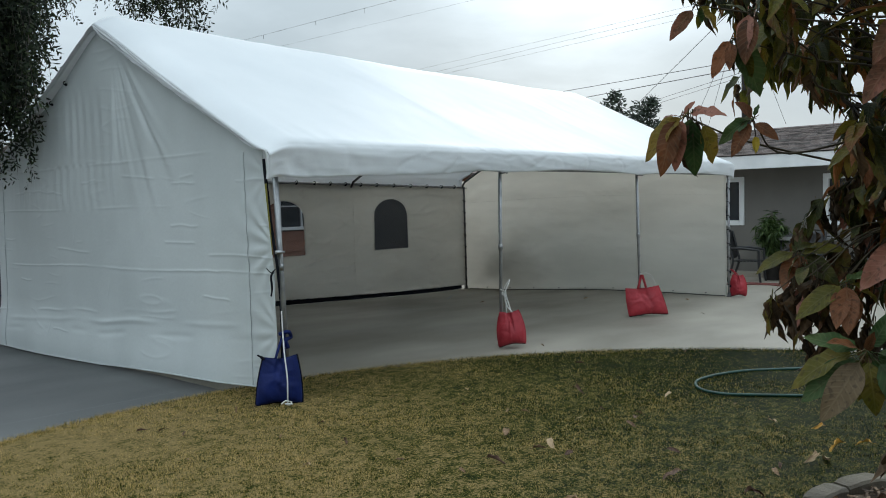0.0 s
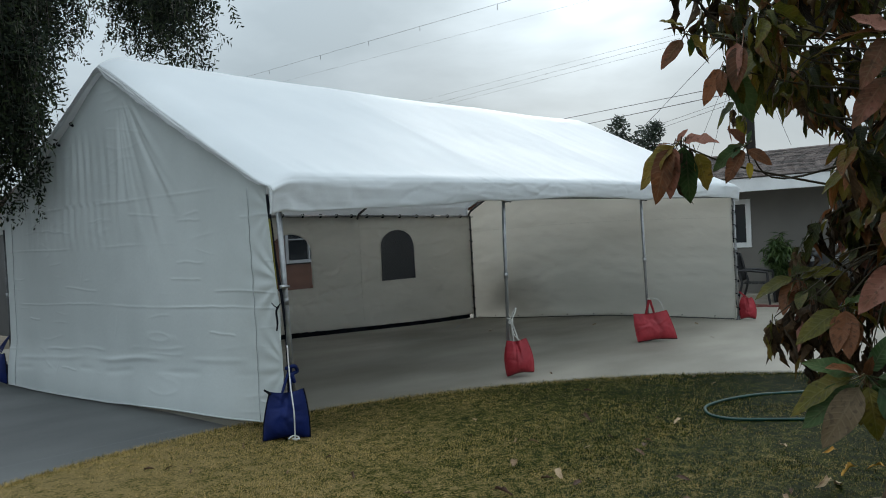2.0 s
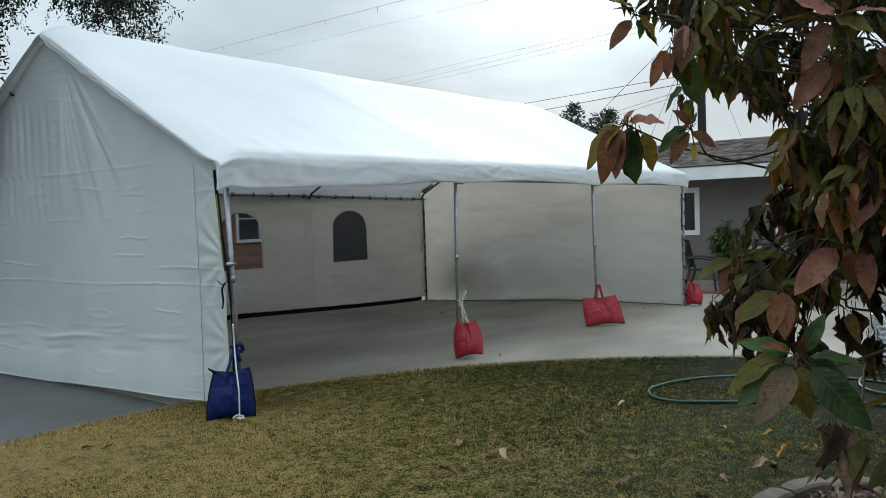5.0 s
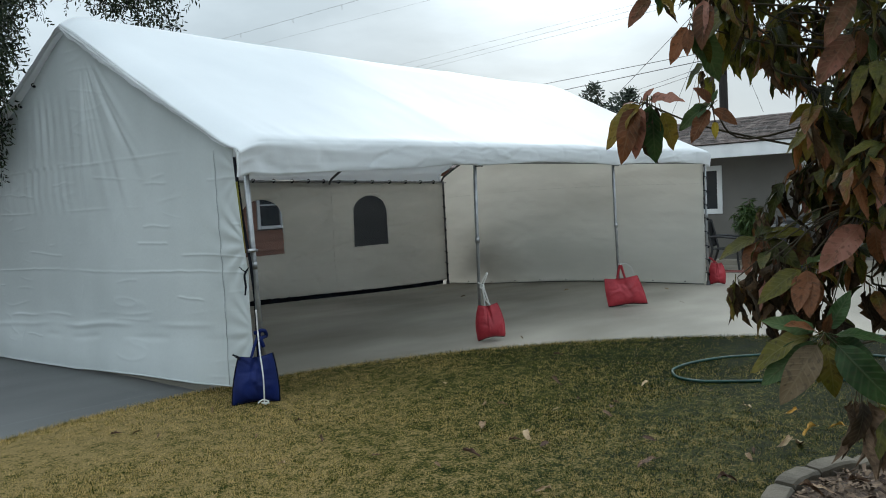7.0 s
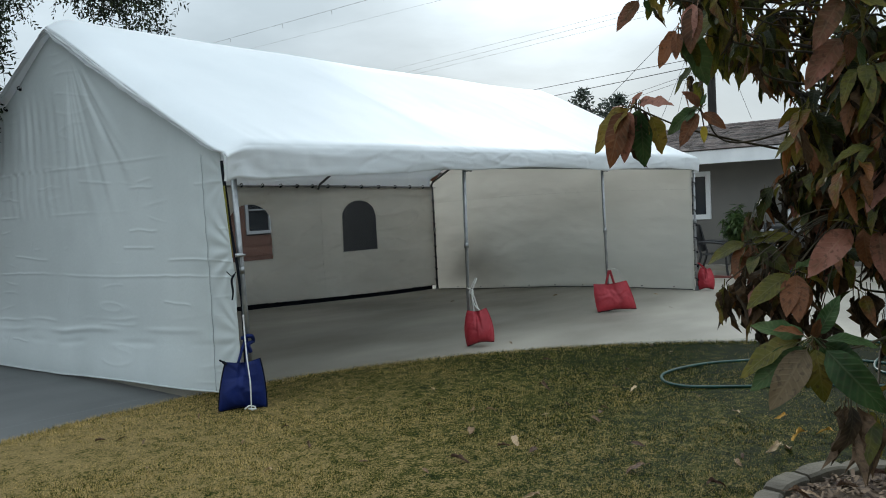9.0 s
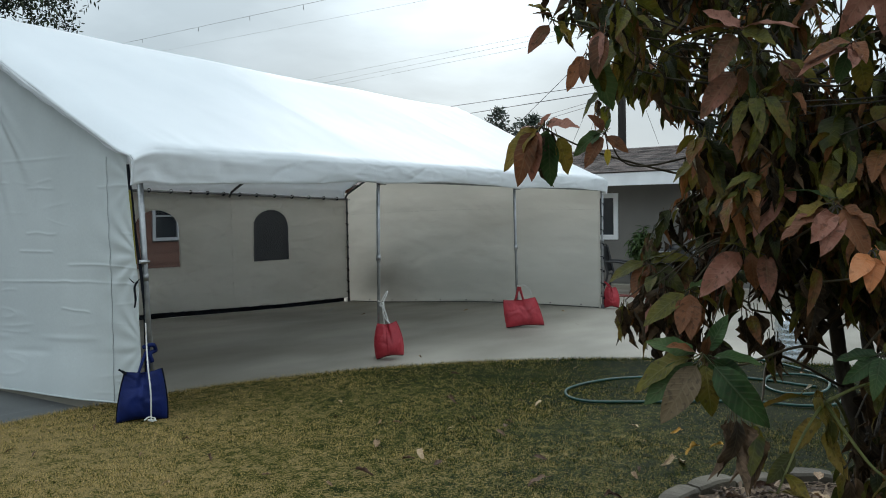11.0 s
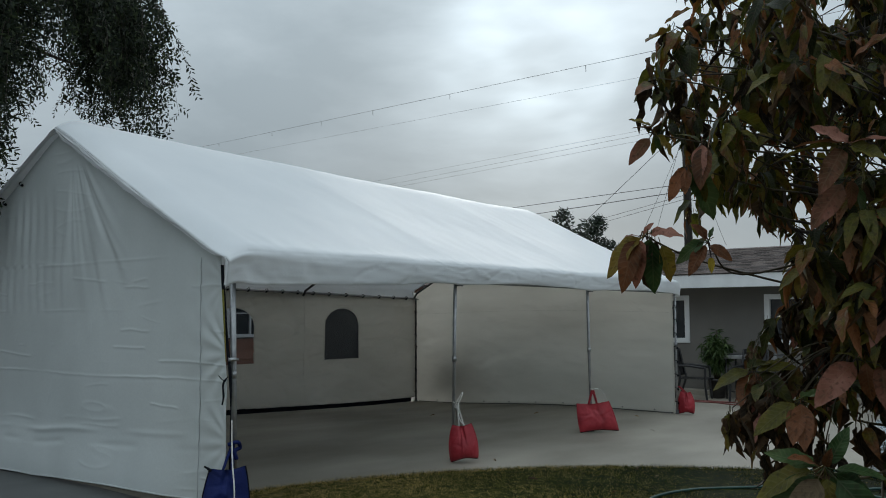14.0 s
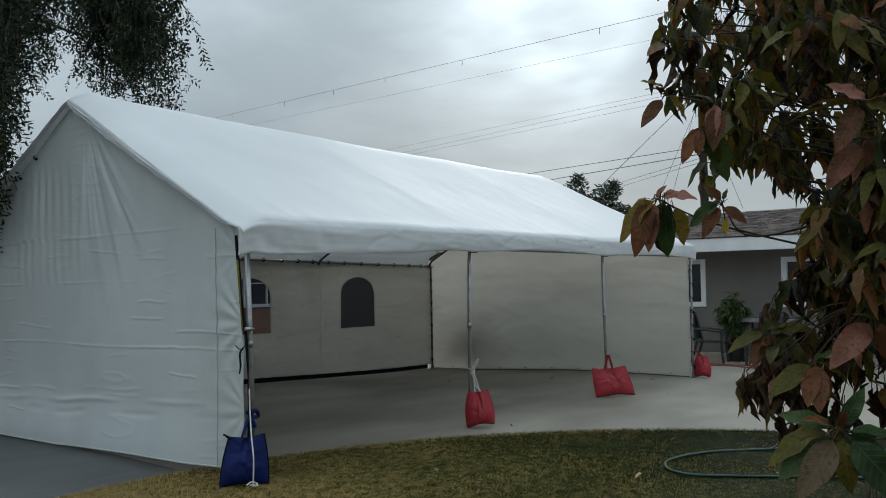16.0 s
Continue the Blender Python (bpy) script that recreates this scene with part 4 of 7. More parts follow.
# corner details at the near leg: dark lacing strip, yellow strap, knotted ties
strip = Build()
zs = [0.35 + 1.74 * k / 40 for k in range(41)]
strip.grid([[(mix(-0.035, 0.012, smooth01((1.7 - z) / 0.9)), to_leg(0.13, z) - 0.012 + 0.004 * math.sin(z * 6), z),
             (mix(-0.03, 0.02, smooth01((1.7 - z) / 0.9)), to_leg(0.13, z) - mix(0.046, 0.022, smooth01((1.7 - z) / 0.9)) + 0.006 * math.sin(z * 9 + 1), z)] for z in zs])
thicken(part("corner_strip", strip, M_BLACK, tent, "dark lacing strip between wall and leg"), 0.006)
strap = Build()
strap.grid([[(-0.075 + 0.045 * k / 20 + s * mix(0.004, 0.0015, k / 20), 0.030 - s * mix(0.008, 0.003, k / 20), 1.88 - 0.60 * k / 20) for s in (-1, 1)] for k in range(21)])
thicken(part("ratchet_strap", strap, M_YELLOW, tent, "yellow webbing strap along the leg"), 0.003)
kn = Build()
kn.tube(curve([(-0.08, 0.06, 1.17), (-0.05, 0.03, 1.13), (-0.03, 0.0, 1.16), (-0.06, 0.02, 1.10), (-0.055, 0.02, 1.0), (-0.06, 0.03, 0.93)]), [0.004] * 20 + [0.009] * 14 + [0.007] * 7, 6)
part("knotted_tie", kn, M_BLACK, tent, "dark knotted tie ribbon")
kn = Build()
kn.tube(curve([(0.0, 0.02, 0.60), (0.05, -0.04, 0.62), (0.09, -0.02, 0.57), (0.03, -0.03, 0.55), (0.05, -0.03, 0.48)]), 0.017, 6)
part("knotted_tie", kn, M_NAVY, tent, "blue knotted tie ribbon")
cl = Build()
cl.tube([(0.012, 0, 1.285), (0.012, 0, 1.315)], 0.034, 12)
cl.tube([(0.05, -0.03, 1.30), (-0.03, -0.03, 1.30)], 0.010, 6)
part("clamp", cl, M_STEEL, tent)


# ---------------- weight bags ----------------
def weight_bag(base, turn, quad, depth, mat, label, tie, handle_mat=None, lean=0.0, plump=0.014):
    """A filled flat tote. quad: its corners across and up (low left, low right, top right, top left); two webbing loops to the pole."""
    t = thing("weight_bag", base, label, "sandbag", "weight bags at the tent legs")
    m = Matrix.Translation(base) @ Euler((lean, 0, turn)).to_matrix().to_4x4()
    low_l, low_r, top_r, top_l = [Vector(q) for q in quad]

    def flat(u, v):
        a, c = low_l.lerp(low_r, u), top_l.lerp(top_r, u)
        p = a.lerp(c, v)
        belly = plump * math.sin(math.pi * v) ** 0.8 * (2 * u - 1) ** 3
        arch_up = 0.022 * math.sin(math.pi * u) ** 1.5 * (1 - v) ** 4
        dip = 0.022 * math.sin(math.pi * u) * v ** 5
        return Vector((p[0] + belly, p[1] + arch_up - dip))

    b = Build()
    nu, nv = 30, 30
    for s in (-1, 1):
        rows = []
        for j in range(nv + 1):
            v = j / nv
            row = []
            for i in range(nu + 1):
                u = i / nu
                p = flat(u, v)
                rim = (4 * u * (1 - u)) ** 0.55 * (1 - (1 - v) ** 5) ** 0.6
                fat = depth / 2 * rim * mix(1.15, 0.16, v ** 1.4)
                hang = math.exp(-((u - 0.5 - 0.20 * (1 - v)) / 0.05) ** 2) + 0.8 * math.exp(-((u - 0.46 + 0.10 * (1 - v)) / 0.06) ** 2)
                fat += rim * (-0.032 * hang * smooth01((v - 0.3) / 0.5) + 0.014 * wob(u * 3 + base[0], v * 3, s) + 0.012 * crease(u * 2.2, v * 2.0 + base[0], 5, 4) - 0.010 * crease(u * 1.4 + v, v * 3.0, base[0] + 9, 5))
                if 0 < i < nu and 0 < j < nv:
                    fat = max(0.004, fat)
                row.append(m @ Vector((p[0], s * fat, p[1])))
            rows.append(row)
        b.grid(rows)
    body = part("bag_body", b, mat, t)
    for s in (0, 1):
        sd = Build()
        sd.tube([m @ Vector((flat(s, k / 14)[0], 0, flat(s, k / 14)[1])) for k in range(15)], 0.007, 5)
        part("side_piping", sd, M_BLACK if mat is M_NAVY else mat, body)
    sd = Build()
    sd.tube([m @ Vector((flat(k / 14, 0)[0], 0, flat(k / 14, 0)[1] + 0.004)) for k in range(15)], 0.008, 5)
    part("bottom_piping", sd, M_BLACK, body)
    for s in (-1, 1):
        hd = Build()
        p, q = flat(0.36, 0.98), flat(0.62, 0.98)
        p, q = m @ Vector((p[0], 0.012 * s, p[1])), m @ Vector((q[0], 0.012 * s, q[1]))
        apex = Vector(tie) + Vector((0.01 * s, 0.015 * s, 0))
        path = curve([p, p.lerp(apex, 0.6) + Vector((0, 0, 0.01)), apex, q.lerp(apex, 0.6) + Vector((0, 0, 0.01)), q], 6)
        side = (m.to_3x3() @ Vector((1, 0, 0))) * (0.011 if handle_mat is None else 0.006)
        hd.grid([[c - side, c + side] for c in path])
        thicken(part("handle", hd, handle_mat or mat, t), 0.004)
    return t


bag = weight_bag((3.17, 0.13, 0.012), radians(-52), ((-0.02, 0.0), (0.275, 0.04), (0.20, 0.43), (-0.005, 0.41)), 0.24, M_RED, "red nylon weight bag leaning on a tent leg", (3.24, 0.13, 0.66), M_ROPE, -0.05, 0.032)
cord = Build()
cord.tube([p + Vector((0.16, 0.12, -0.02)) for p in curve([(3.03, 0.03, 0.70), (3.08, -0.02, 0.66), (3.02, -0.03, 0.64), (3.07, 0.03, 0.65), (3.10, 0.00, 0.74), (3.12, -0.03, 0.80), (3.10, -0.05, 0.78), (3.05, -0.03, 0.66), (3.06, -0.04, 0.52), (3.08, -0.10, 0.44)])], 0.007, 6)
cord.tube(curve([(3.055, 0.028, 1.95), (3.14, 0.11, 1.3), (3.24, 0.17, 0.66)]), 0.006, 6)
part("tie_cord", cord, M_ROPE, bag, "knotted white cord")
bag = weight_bag((6.30, 0.03, 0.012), radians(-38), ((-0.21, 0.0), (0.37, 0.008), (0.235, 0.425), (-0.25, 0.405)), 0.13, M_RED, "red nylon tote bag with pointed corners tied to a tent leg", (6.30, 0.05, 0.60), None, -0.06)
cord = Build()
cord.tube(curve([(6.125, 0.028, 1.97), (6.23, 0.08, 1.2), (6.31, 0.09, 0.66), (6.27, 0.04, 0.61), (6.33, 0.06, 0.60)]), 0.006, 6)
cord.tube(curve([(6.30, 0.06, 0.61), (6.36, 0.0, 0.615), (6.42, -0.06, 0.55), (6.45, -0.08, 0.44)]), 0.004, 6)
part("tie_cord", cord, M_ROPE, bag)
weight_bag((9.20, -0.10, 0.012), radians(-66), ((-0.07, 0.0), (0.15, 0.0), (0.10, 0.36), (-0.04, 0.37)), 0.2, M_RED, "slumped red nylon weight bag at the far tent leg", (9.15, -0.02, 0.47), plump=0.04)
bag = weight_bag((-0.02, -0.05, 0.012), radians(-37), ((-0.24, 0.0), (0.15, 0.0), (0.115, 0.42), (-0.165, 0.41)), 0.18, M_NAVY, "navy blue nylon weight bag tied to the corner leg", (0.05, 0.02, 0.60), None, -0.04)
cord = Build()
line_a = curve([(0.01, -0.01, 0.80), (0.0, -0.03, 0.62), (-0.045, -0.105, 0.44), (-0.085, -0.185, 0.26), (-0.075, -0.165, 0.03)], 7)
cord.grid([[p + Vector((0.0045 * s, -0.0035 * s, 0)) for s in (-1, 1)] for p in line_a])
cs = part("tie_strap", cord, M_ROPE, bag, "white webbing strap with a loose knot")
thicken(cs, 0.003)
tab = Build()
tab.tube(curve([(-0.145, 0.045, 0.405), (-0.165, 0.06, 0.425), (-0.19, 0.075, 0.445)], 4), [0.012] * 5 + [0.008] * 4, 6)
part("corner_tab", tab, M_BLACK, bag, "dark turned-up corner tab")
kn = Build()
kn.tube(curve([(-0.13, -0.15, 0.05), (-0.09, -0.16, 0.07), (-0.04, -0.17, 0.05), (-0.07, -0.18, 0.035), (-0.10, -0.16, 0.05), (-0.05, -0.20, 0.04)]), 0.006, 6)
part("strap_knot", kn, M_ROPE, bag)
weight_bag((-0.12, 6.42, -0.06), radians(-80), ((-0.2, 0.0), (0.2, 0.0), (0.17, 0.42), (-0.17, 0.42)), 0.2, M_NAVY, "navy blue nylon weight bag at the back corner leg", (0.0, 6.25, 0.6))


# ---------------- house beyond the tent ----------------
HX = 12.95
house = thing("house", (HX, -3, 0), "low grey stucco house with white trim and brown shingle roof", "house")
HY0, HY1 = -12.0, 7.0
OPEN = [(1.30, 2.20, 1.08, 2.06), (-1.75, -0.32, 1.08, 2.06), (-5.2, -4.2, 0.1, 2.1)]  # y0, y1, z0, z1
hw = Build()
cuts = sorted({HY0, HY1, *[v for o in OPEN for v in o[:2]]})
for a, b in zip(cuts, cuts[1:]):
    o = [q for q in OPEN if q[0] <= a and q[1] >= b]
    for z0, z1 in ([(0.0, 2.42)] if not o else [(0.0, o[0][2]), (o[0][3], 2.42)]):
        if z1 - z0 > 0.02:
            hw = Build()
            hw.add([(x, y, z) for x in (HX, HX + 0.18) for y in (a, b) for z in (z0, z1)],
                   [(0, 1, 3, 2), (4, 6, 7, 5), (0, 2, 6, 4), (1, 5, 7, 3), (0, 4, 5, 1), (2, 3, 7, 6)])
            part("wall", hw, M_STUCCO, house, smooth=False)
for y in (HY0, HY1 - 0.18):
    part("wall", Build().box(HX + 0.19, y, 0, HX + 7, y + 0.18, 2.42), M_STUCCO, house, smooth=False)
part("wall", Build().box(HX + 6.9, HY0 + 0.2, 0, HX + 7.0, HY1 - 0.2, 2.42), M_STUCCO, house, smooth=False)
for n, (y0, y1, z0, z1) in enumerate(OPEN[:2]):
    fr = Build()
    w = 0.085
    for a, b, c, e in ((y0 - 0.02, z0 - 0.02, y0 + w, z1 + 0.02), (y1 - w, z0 - 0.02, y1 + 0.02, z1 + 0.02), (y0 + w, z0 - 0.02, y1 - w, z0 + w), (y0 + w, z1 - w, y1 - w, z1 + 0.02)):
        fr.box(HX - 0.03, a, b, HX + 0.10, c, e, soft=0.006)
    wf = part("window", fr, M_TRIM, house, "white-framed sliding window with dark glass", smooth=False)
    part("pane", Build().box(HX + 0.06, y0 + w, z0 + w, HX + 0.075, y1 - w, z1 - w, soft=0.002), M_GLASS, wf, smooth=False)
    part("mullion", Build().box(HX + 0.02, (y0 + y1) / 2 - 0.02, z0 + w, HX + 0.058, (y0 + y1) / 2 + 0.02, z1 - w), M_TRIM, wf, smooth=False)
dr = Build()
dr.box(HX + 0.05, -5.2, 0.1, HX + 0.1, -4.2, 2.1)
part("door", dr, M_TRIM, house, "white painted door", smooth=False)
part("step", Build().box(HX - 0.35, -3.0, -0.02, HX - 0.01, 2.6, 0.10, soft=0.01), M_CONCRETE, house, "pale concrete ledge along the wall", smooth=False)
# low-pitched roof in stepped shingle courses
EX, EZ, RX, RZ = 12.28, 2.50, 16.2, 3.28
part("fascia", Build().box(EX - 0.02, HY0 - 0.5, 2.215, EX + 0.025, HY1 + 0.5, 2.485, soft=0.006), M_TRIM, house, "white eaves fascia board", smooth=False)
part("soffit", Build().box(EX + 0.026, HY0 - 0.5, 2.40, HX + 0.2, HY1 + 0.5, 2.42, soft=0.004), M_TRIM, house, smooth=False)
rf2 = Build()
courses = 26
hrng = random.Random(5)
for c in range(courses):
    u0, u1 = c / courses, (c + 1) / courses + 0.008
    xa, xb, za, zb = mix(EX - 0.05, RX, u0), mix(EX - 0.05, RX, u1), mix(EZ, RZ, u0) + 0.014, mix(EZ, RZ, u1) + 0.002
    y = HY0 - 0.5 + hrng.uniform(-0.3, 0)
    while y < HY1 + 0.5:
        w = hrng.uniform(0.22, 0.36)
        lift_z = hrng.uniform(0, 0.006)
        rf2.add([(xa, y, za + lift_z), (xa, y + w - 0.006, za + lift_z), (xb, y + w - 0.006, zb), (xb, y, zb), (xa, y, za - 0.012), (xa, y + w - 0.006, za - 0.012)],
                [(0, 3, 2, 1), (0, 1, 5, 4)])
        y += w
part("roof_shingles", tagged(new("roof_shingles", rf2.mesh("roof_shingles", M_SHINGLE, False)), kind="stuff").data, M_SHINGLE, house)
bpy.data.objects.remove(bpy.data.objects["roof_shingles"])
for ob in house.children:
    if ob.name.startswith("roof_shingles"):
        ob.name = "roof_shingles"
rb = Build()
rb.add([(EX - 0.03, HY0 - 0.5, EZ - 0.01), (EX - 0.03, HY1 + 0.5, EZ - 0.01), (RX, HY1 + 0.5, RZ - 0.015), (RX, HY0 - 0.5, RZ - 0.015),
        (RX + 4, HY1 + 0.5, EZ), (RX + 4, HY0 - 0.5, EZ)], [(0, 1, 2, 3), (3, 2, 4, 5)])
part("roof", rb, M_SHINGLE, house, "brown asphalt shingle roof", smooth=False)
rdg = Build()
for k in range(70):
    y = HY0 - 0.5 + (HY1 - HY0 + 1) * k / 70
    rdg.add([(RX - 0.13, y, RZ - 0.005), (RX - 0.13, y + 0.285, RZ - 0.005), (RX, y + 0.285, RZ + 0.03), (RX, y, RZ + 0.03), (RX + 0.13, y + 0.285, RZ - 0.005), (RX + 0.13, y, RZ - 0.005)], [(0, 1, 2, 3), (3, 2, 4, 5)])
part("ridge_cap", rdg, M_SHINGLE, house, smooth=False)
ch = Build()
ch.box(15.4, -2.6, 2.9, 16.0, -1.7, 3.62, soft=0.01)
part("chimney", ch, material("chimney_brick", (0.22, 0.075, 0.05), (0.33, 0.13, 0.09), 9, 0.9, 70, 0.6), house, "short red brick chimney", smooth=False)

# ---------------- red-brown house behind the tent ----------------
NYW = 9.3
nb = thing("neighbour_house", (8, NYW, 0), "red-brown wood-sided house close behind the tent", "house")
rows_z = 12
for k in range(rows_z):
    z0 = -0.2 + 2.7 * k / rows_z
    z1 = z0 + 2.7 / rows_z
    segs = [(3.0, 14.0)]
    if 1.2 < (z0 + z1) / 2 < 2.12:
        segs = [(3.0, 6.86), (8.16, 14.0)]
    for a, b in segs:
        if a < 9.4 < b and z1 < 2.2:
            pieces = [(a, 9.4), (11.4, b)]
        else:
            pieces = [(a, b)]
        for p, q in pieces:
            bd = Build()
            bd.add([(p, NYW - 0.022, z0), (q, NYW - 0.022, z0), (q, NYW - 0.006, z1), (p, NYW - 0.006, z1), (p, NYW + 0.02, z0), (q, NYW + 0.02, z0), (q, NYW + 0.02, z1), (p, NYW + 0.02, z1)],
                   [(0, 1, 2, 3), (0, 4, 5, 1), (3, 2, 6, 7), (4, 7, 6, 5), (0, 3, 7, 4), (1, 5, 6, 2)])
            part("siding_board", bd, M_SIDING, nb, smooth=False)
cr = Build()
cr.box(2.9, NYW + 0.03, -0.2, 14.1, NYW + 0.2, 2.5)
cr.box(2.9, NYW + 0.21, -0.2, 3.0, NYW + 6, 2.5)
cr.box(14.0, NYW + 0.21, -0.2, 14.1, NYW + 6, 2.5)
part("wall", cr, M_DOOR, nb, smooth=False)
nr = Build()
nr.add([(2.6, NYW - 0.5, 2.5), (14.4, NYW - 0.5, 2.5), (14.4, NYW + 3, 3.3), (2.6, NYW + 3, 3.3), (14.4, NYW + 6.5, 2.5), (2.6, NYW + 6.5, 2.5)], [(0, 1, 2, 3), (3, 2, 4, 5)])
thicken(part("roof", nr, M_SHINGLE, nb, smooth=False), 0.08, -1)
wf = Build()
for a, b, c, e in ((6.86, 1.18, 6.94, 2.14), (8.08, 1.18, 8.16, 2.14), (6.94, 1.18, 8.08, 1.25), (6.94, 2.07, 8.08, 2.14), (7.49, 1.25, 7.53, 2.07), (6.94, 1.70, 8.08, 1.73)):
    wf.box(a, NYW - 0.045, b, c, NYW + 0.02, e, soft=0.005)
wn2 = part("window", wf, M_TRIM, nb, "white-framed window", smooth=False)
part("pane", Build().box(6.94, NYW + 0.0, 1.25, 8.08, NYW + 0.012, 2.07, soft=0.002), M_GLASS, wn2, smooth=False)
dd = Build()
dd.box(9.42, NYW - 0.01, -0.1, 11.38, NYW + 0.02, 2.2, soft=0.008)
part("door", dd, M_DOOR, nb, "wide dark painted door", smooth=False)

# ---------------- patio corner ----------------
def patio_chair(m):
    c = thing("patio_chair", m.translation, "black metal patio chair with a mesh sling back", "chair", "patio chairs")
    def P(*q):
        return [m @ Vector(p) for p in q]
    # seat faces local +x, back at x=0
    for s in (-0.25, 0.25):
        part("leg", Build().tube(curve(P((0.46, s, 0.63), (0.50, s, 0.60), (0.50, s, 0.30), (0.53, s, 0.0))), 0.022, 8), M_CHAIR, c)
        part("leg", Build().tube(curve(P((-0.10, s, 0.98), (0.0, s, 0.55), (0.02, s, 0.38), (-0.10, s, 0.0))), 0.024, 8), M_CHAIR, c)
        part("armrest", Build().tube(curve(P((-0.02, s, 0.66), (0.2, s, 0.66), (0.46, s, 0.63))), [0.024] * 17, 8), M_CHAIR, c)
    sl = Build().grid([[m @ Vector((-0.10 + 0.10 * (1 - t) ** 1.5, y, 0.46 + 0.51 * t)) for y in (-0.235, -0.1, 0.1, 0.235)] for t in [k / 8 for k in range(9)]])
    thicken(part("back_sling", sl, M_CHAIR, c, "black mesh sling back"), 0.012)
    part("back_rail", Build().tube(P((-0.10, -0.25, 0.98), (-0.12, 0, 1.0), (-0.10, 0.25, 0.98)), 0.014, 8), M_CHAIR, c)
    for k in range(8):
        x = 0.02 + 0.065 * k
        part("seat_slat", Build().box(x, -0.25, 0.405, x + 0.05, 0.25, 0.42, m), M_CHAIR, c, smooth=False)
    part("stretcher", Build().tube(P((0.5, -0.25, 0.2), (0.5, 0.25, 0.2)), 0.009, 6), M_CHAIR, c)


patio_chair(pose(11.7, 0.97, 0, 0, 0, -80))
patio_chair(pose(12.05, -0.35, 0, 0, 0, 172))

pl = thing("potted_plant", (12.25, 0.45, 0), "bushy green potted plant in a dark pot", "plant")
part("pot", Build().lathe((12.25, 0.45, 0), [(0.0, 0.002), (0.14, 0.002), (0.15, 0.02), (0.19, 0.34), (0.205, 0.34), (0.205, 0.38), (0.18, 0.38), (0.17, 0.33), (0.0, 0.33)], 24), M_POT, pl)
prng = random.Random(11)
st, lf = Build(), Build()
for k in range(36):
    a, r = prng.uniform(0, 6.28), prng.uniform(0.03, 0.33)
    h = prng.uniform(0.45, 0.86) * (1.25 - 1.2 * r)
    tip = Vector((12.25 + r * math.cos(a), 0.45 + r * math.sin(a), 0.36 + h))
    path = curve([(12.25 + 0.05 * math.cos(a), 0.45 + 0.05 * math.sin(a), 0.34), Vector((12.25, 0.45, 0.36 + 0.6 * h)).lerp(tip, 0.45), tip], 6)
    st.tube(path, 0.006, 4)
    for q in path[3:]:
        for _ in range(5):
            b, e = prng.uniform(0, 6.28), prng.uniform(-0.9, 0.4)
            dv = Vector((math.cos(b) * math.cos(e), math.sin(b) * math.cos(e), math.sin(e)))
            sd = dv.cross(Vector((0, 0, 1))).normalized() * 0.018
            L = prng.uniform(0.12, 0.22)
            droop = Vector((0, 0, -0.04))
            lf.add([q, q + dv * L * 0.45 + sd, q + dv * L + droop, q + dv * L * 0.45 - sd], [(0, 1, 2, 3)])
part("stems", st, M_TWIG, pl)
part("foliage", lf, M_PLANT, pl, smooth=False)

tb = thing("patio_table", (12.45, -0.15, 0), "patio table with dark top and pale metal edge", "table")
part("tabletop", Build().box(12.15, -0.75, 0.865, 12.8, 0.30, 0.89, soft=0.006), M_TABLETOP, tb, smooth=False)
part("apron", Build().box(12.14, -0.76, 0.79, 12.81, 0.31, 0.863, soft=0.006), M_STEEL, tb, "pale metal edge band", smooth=False)
for x in (12.2, 12.75):
    for y in (-0.7, 0.25):
        part("leg", Build().tube([(x, y, 0), (x, y, 0.79)], 0.02, 8), M_CHAIR, tb)

rh = Build()
rh.tube(curve([(11.0, 0.85, 0.013), (11.15, 0.45, 0.013), (11.2, 0.1, 0.013), (11.05, -0.3, 0.013), (11.25, -0.5, 0.013), (11.4, -0.1, 0.013), (11.38, 0.5, 0.013), (11.5, 0.95, 0.013)]), 0.013, 8)
single("red_hose", rh, M_REDHOSE, "faded red hose lying on the concrete", "hose")
bk = thing("bucket", (11.75, -0.72, 0), "small blue plastic bucket by the patio table", "bucket")
part("pail", Build().lathe((11.75, -0.72, 0), [(0.0, 0.003), (0.10, 0.003), (0.13, 0.26), (0.142, 0.26), (0.142, 0.285), (0.122, 0.285), (0.095, 0.02), (0.0, 0.02)], 20), M_BLUE, bk)
hb = Build()
hb.tube([(11.75, -0.72 + 0.135 * math.cos(a), 0.27 + 0.12 * math.sin(a)) for a in [math.pi * k / 12 for k in range(13)]], 0.004, 5)
part("handle", hb, M_STEEL, bk)

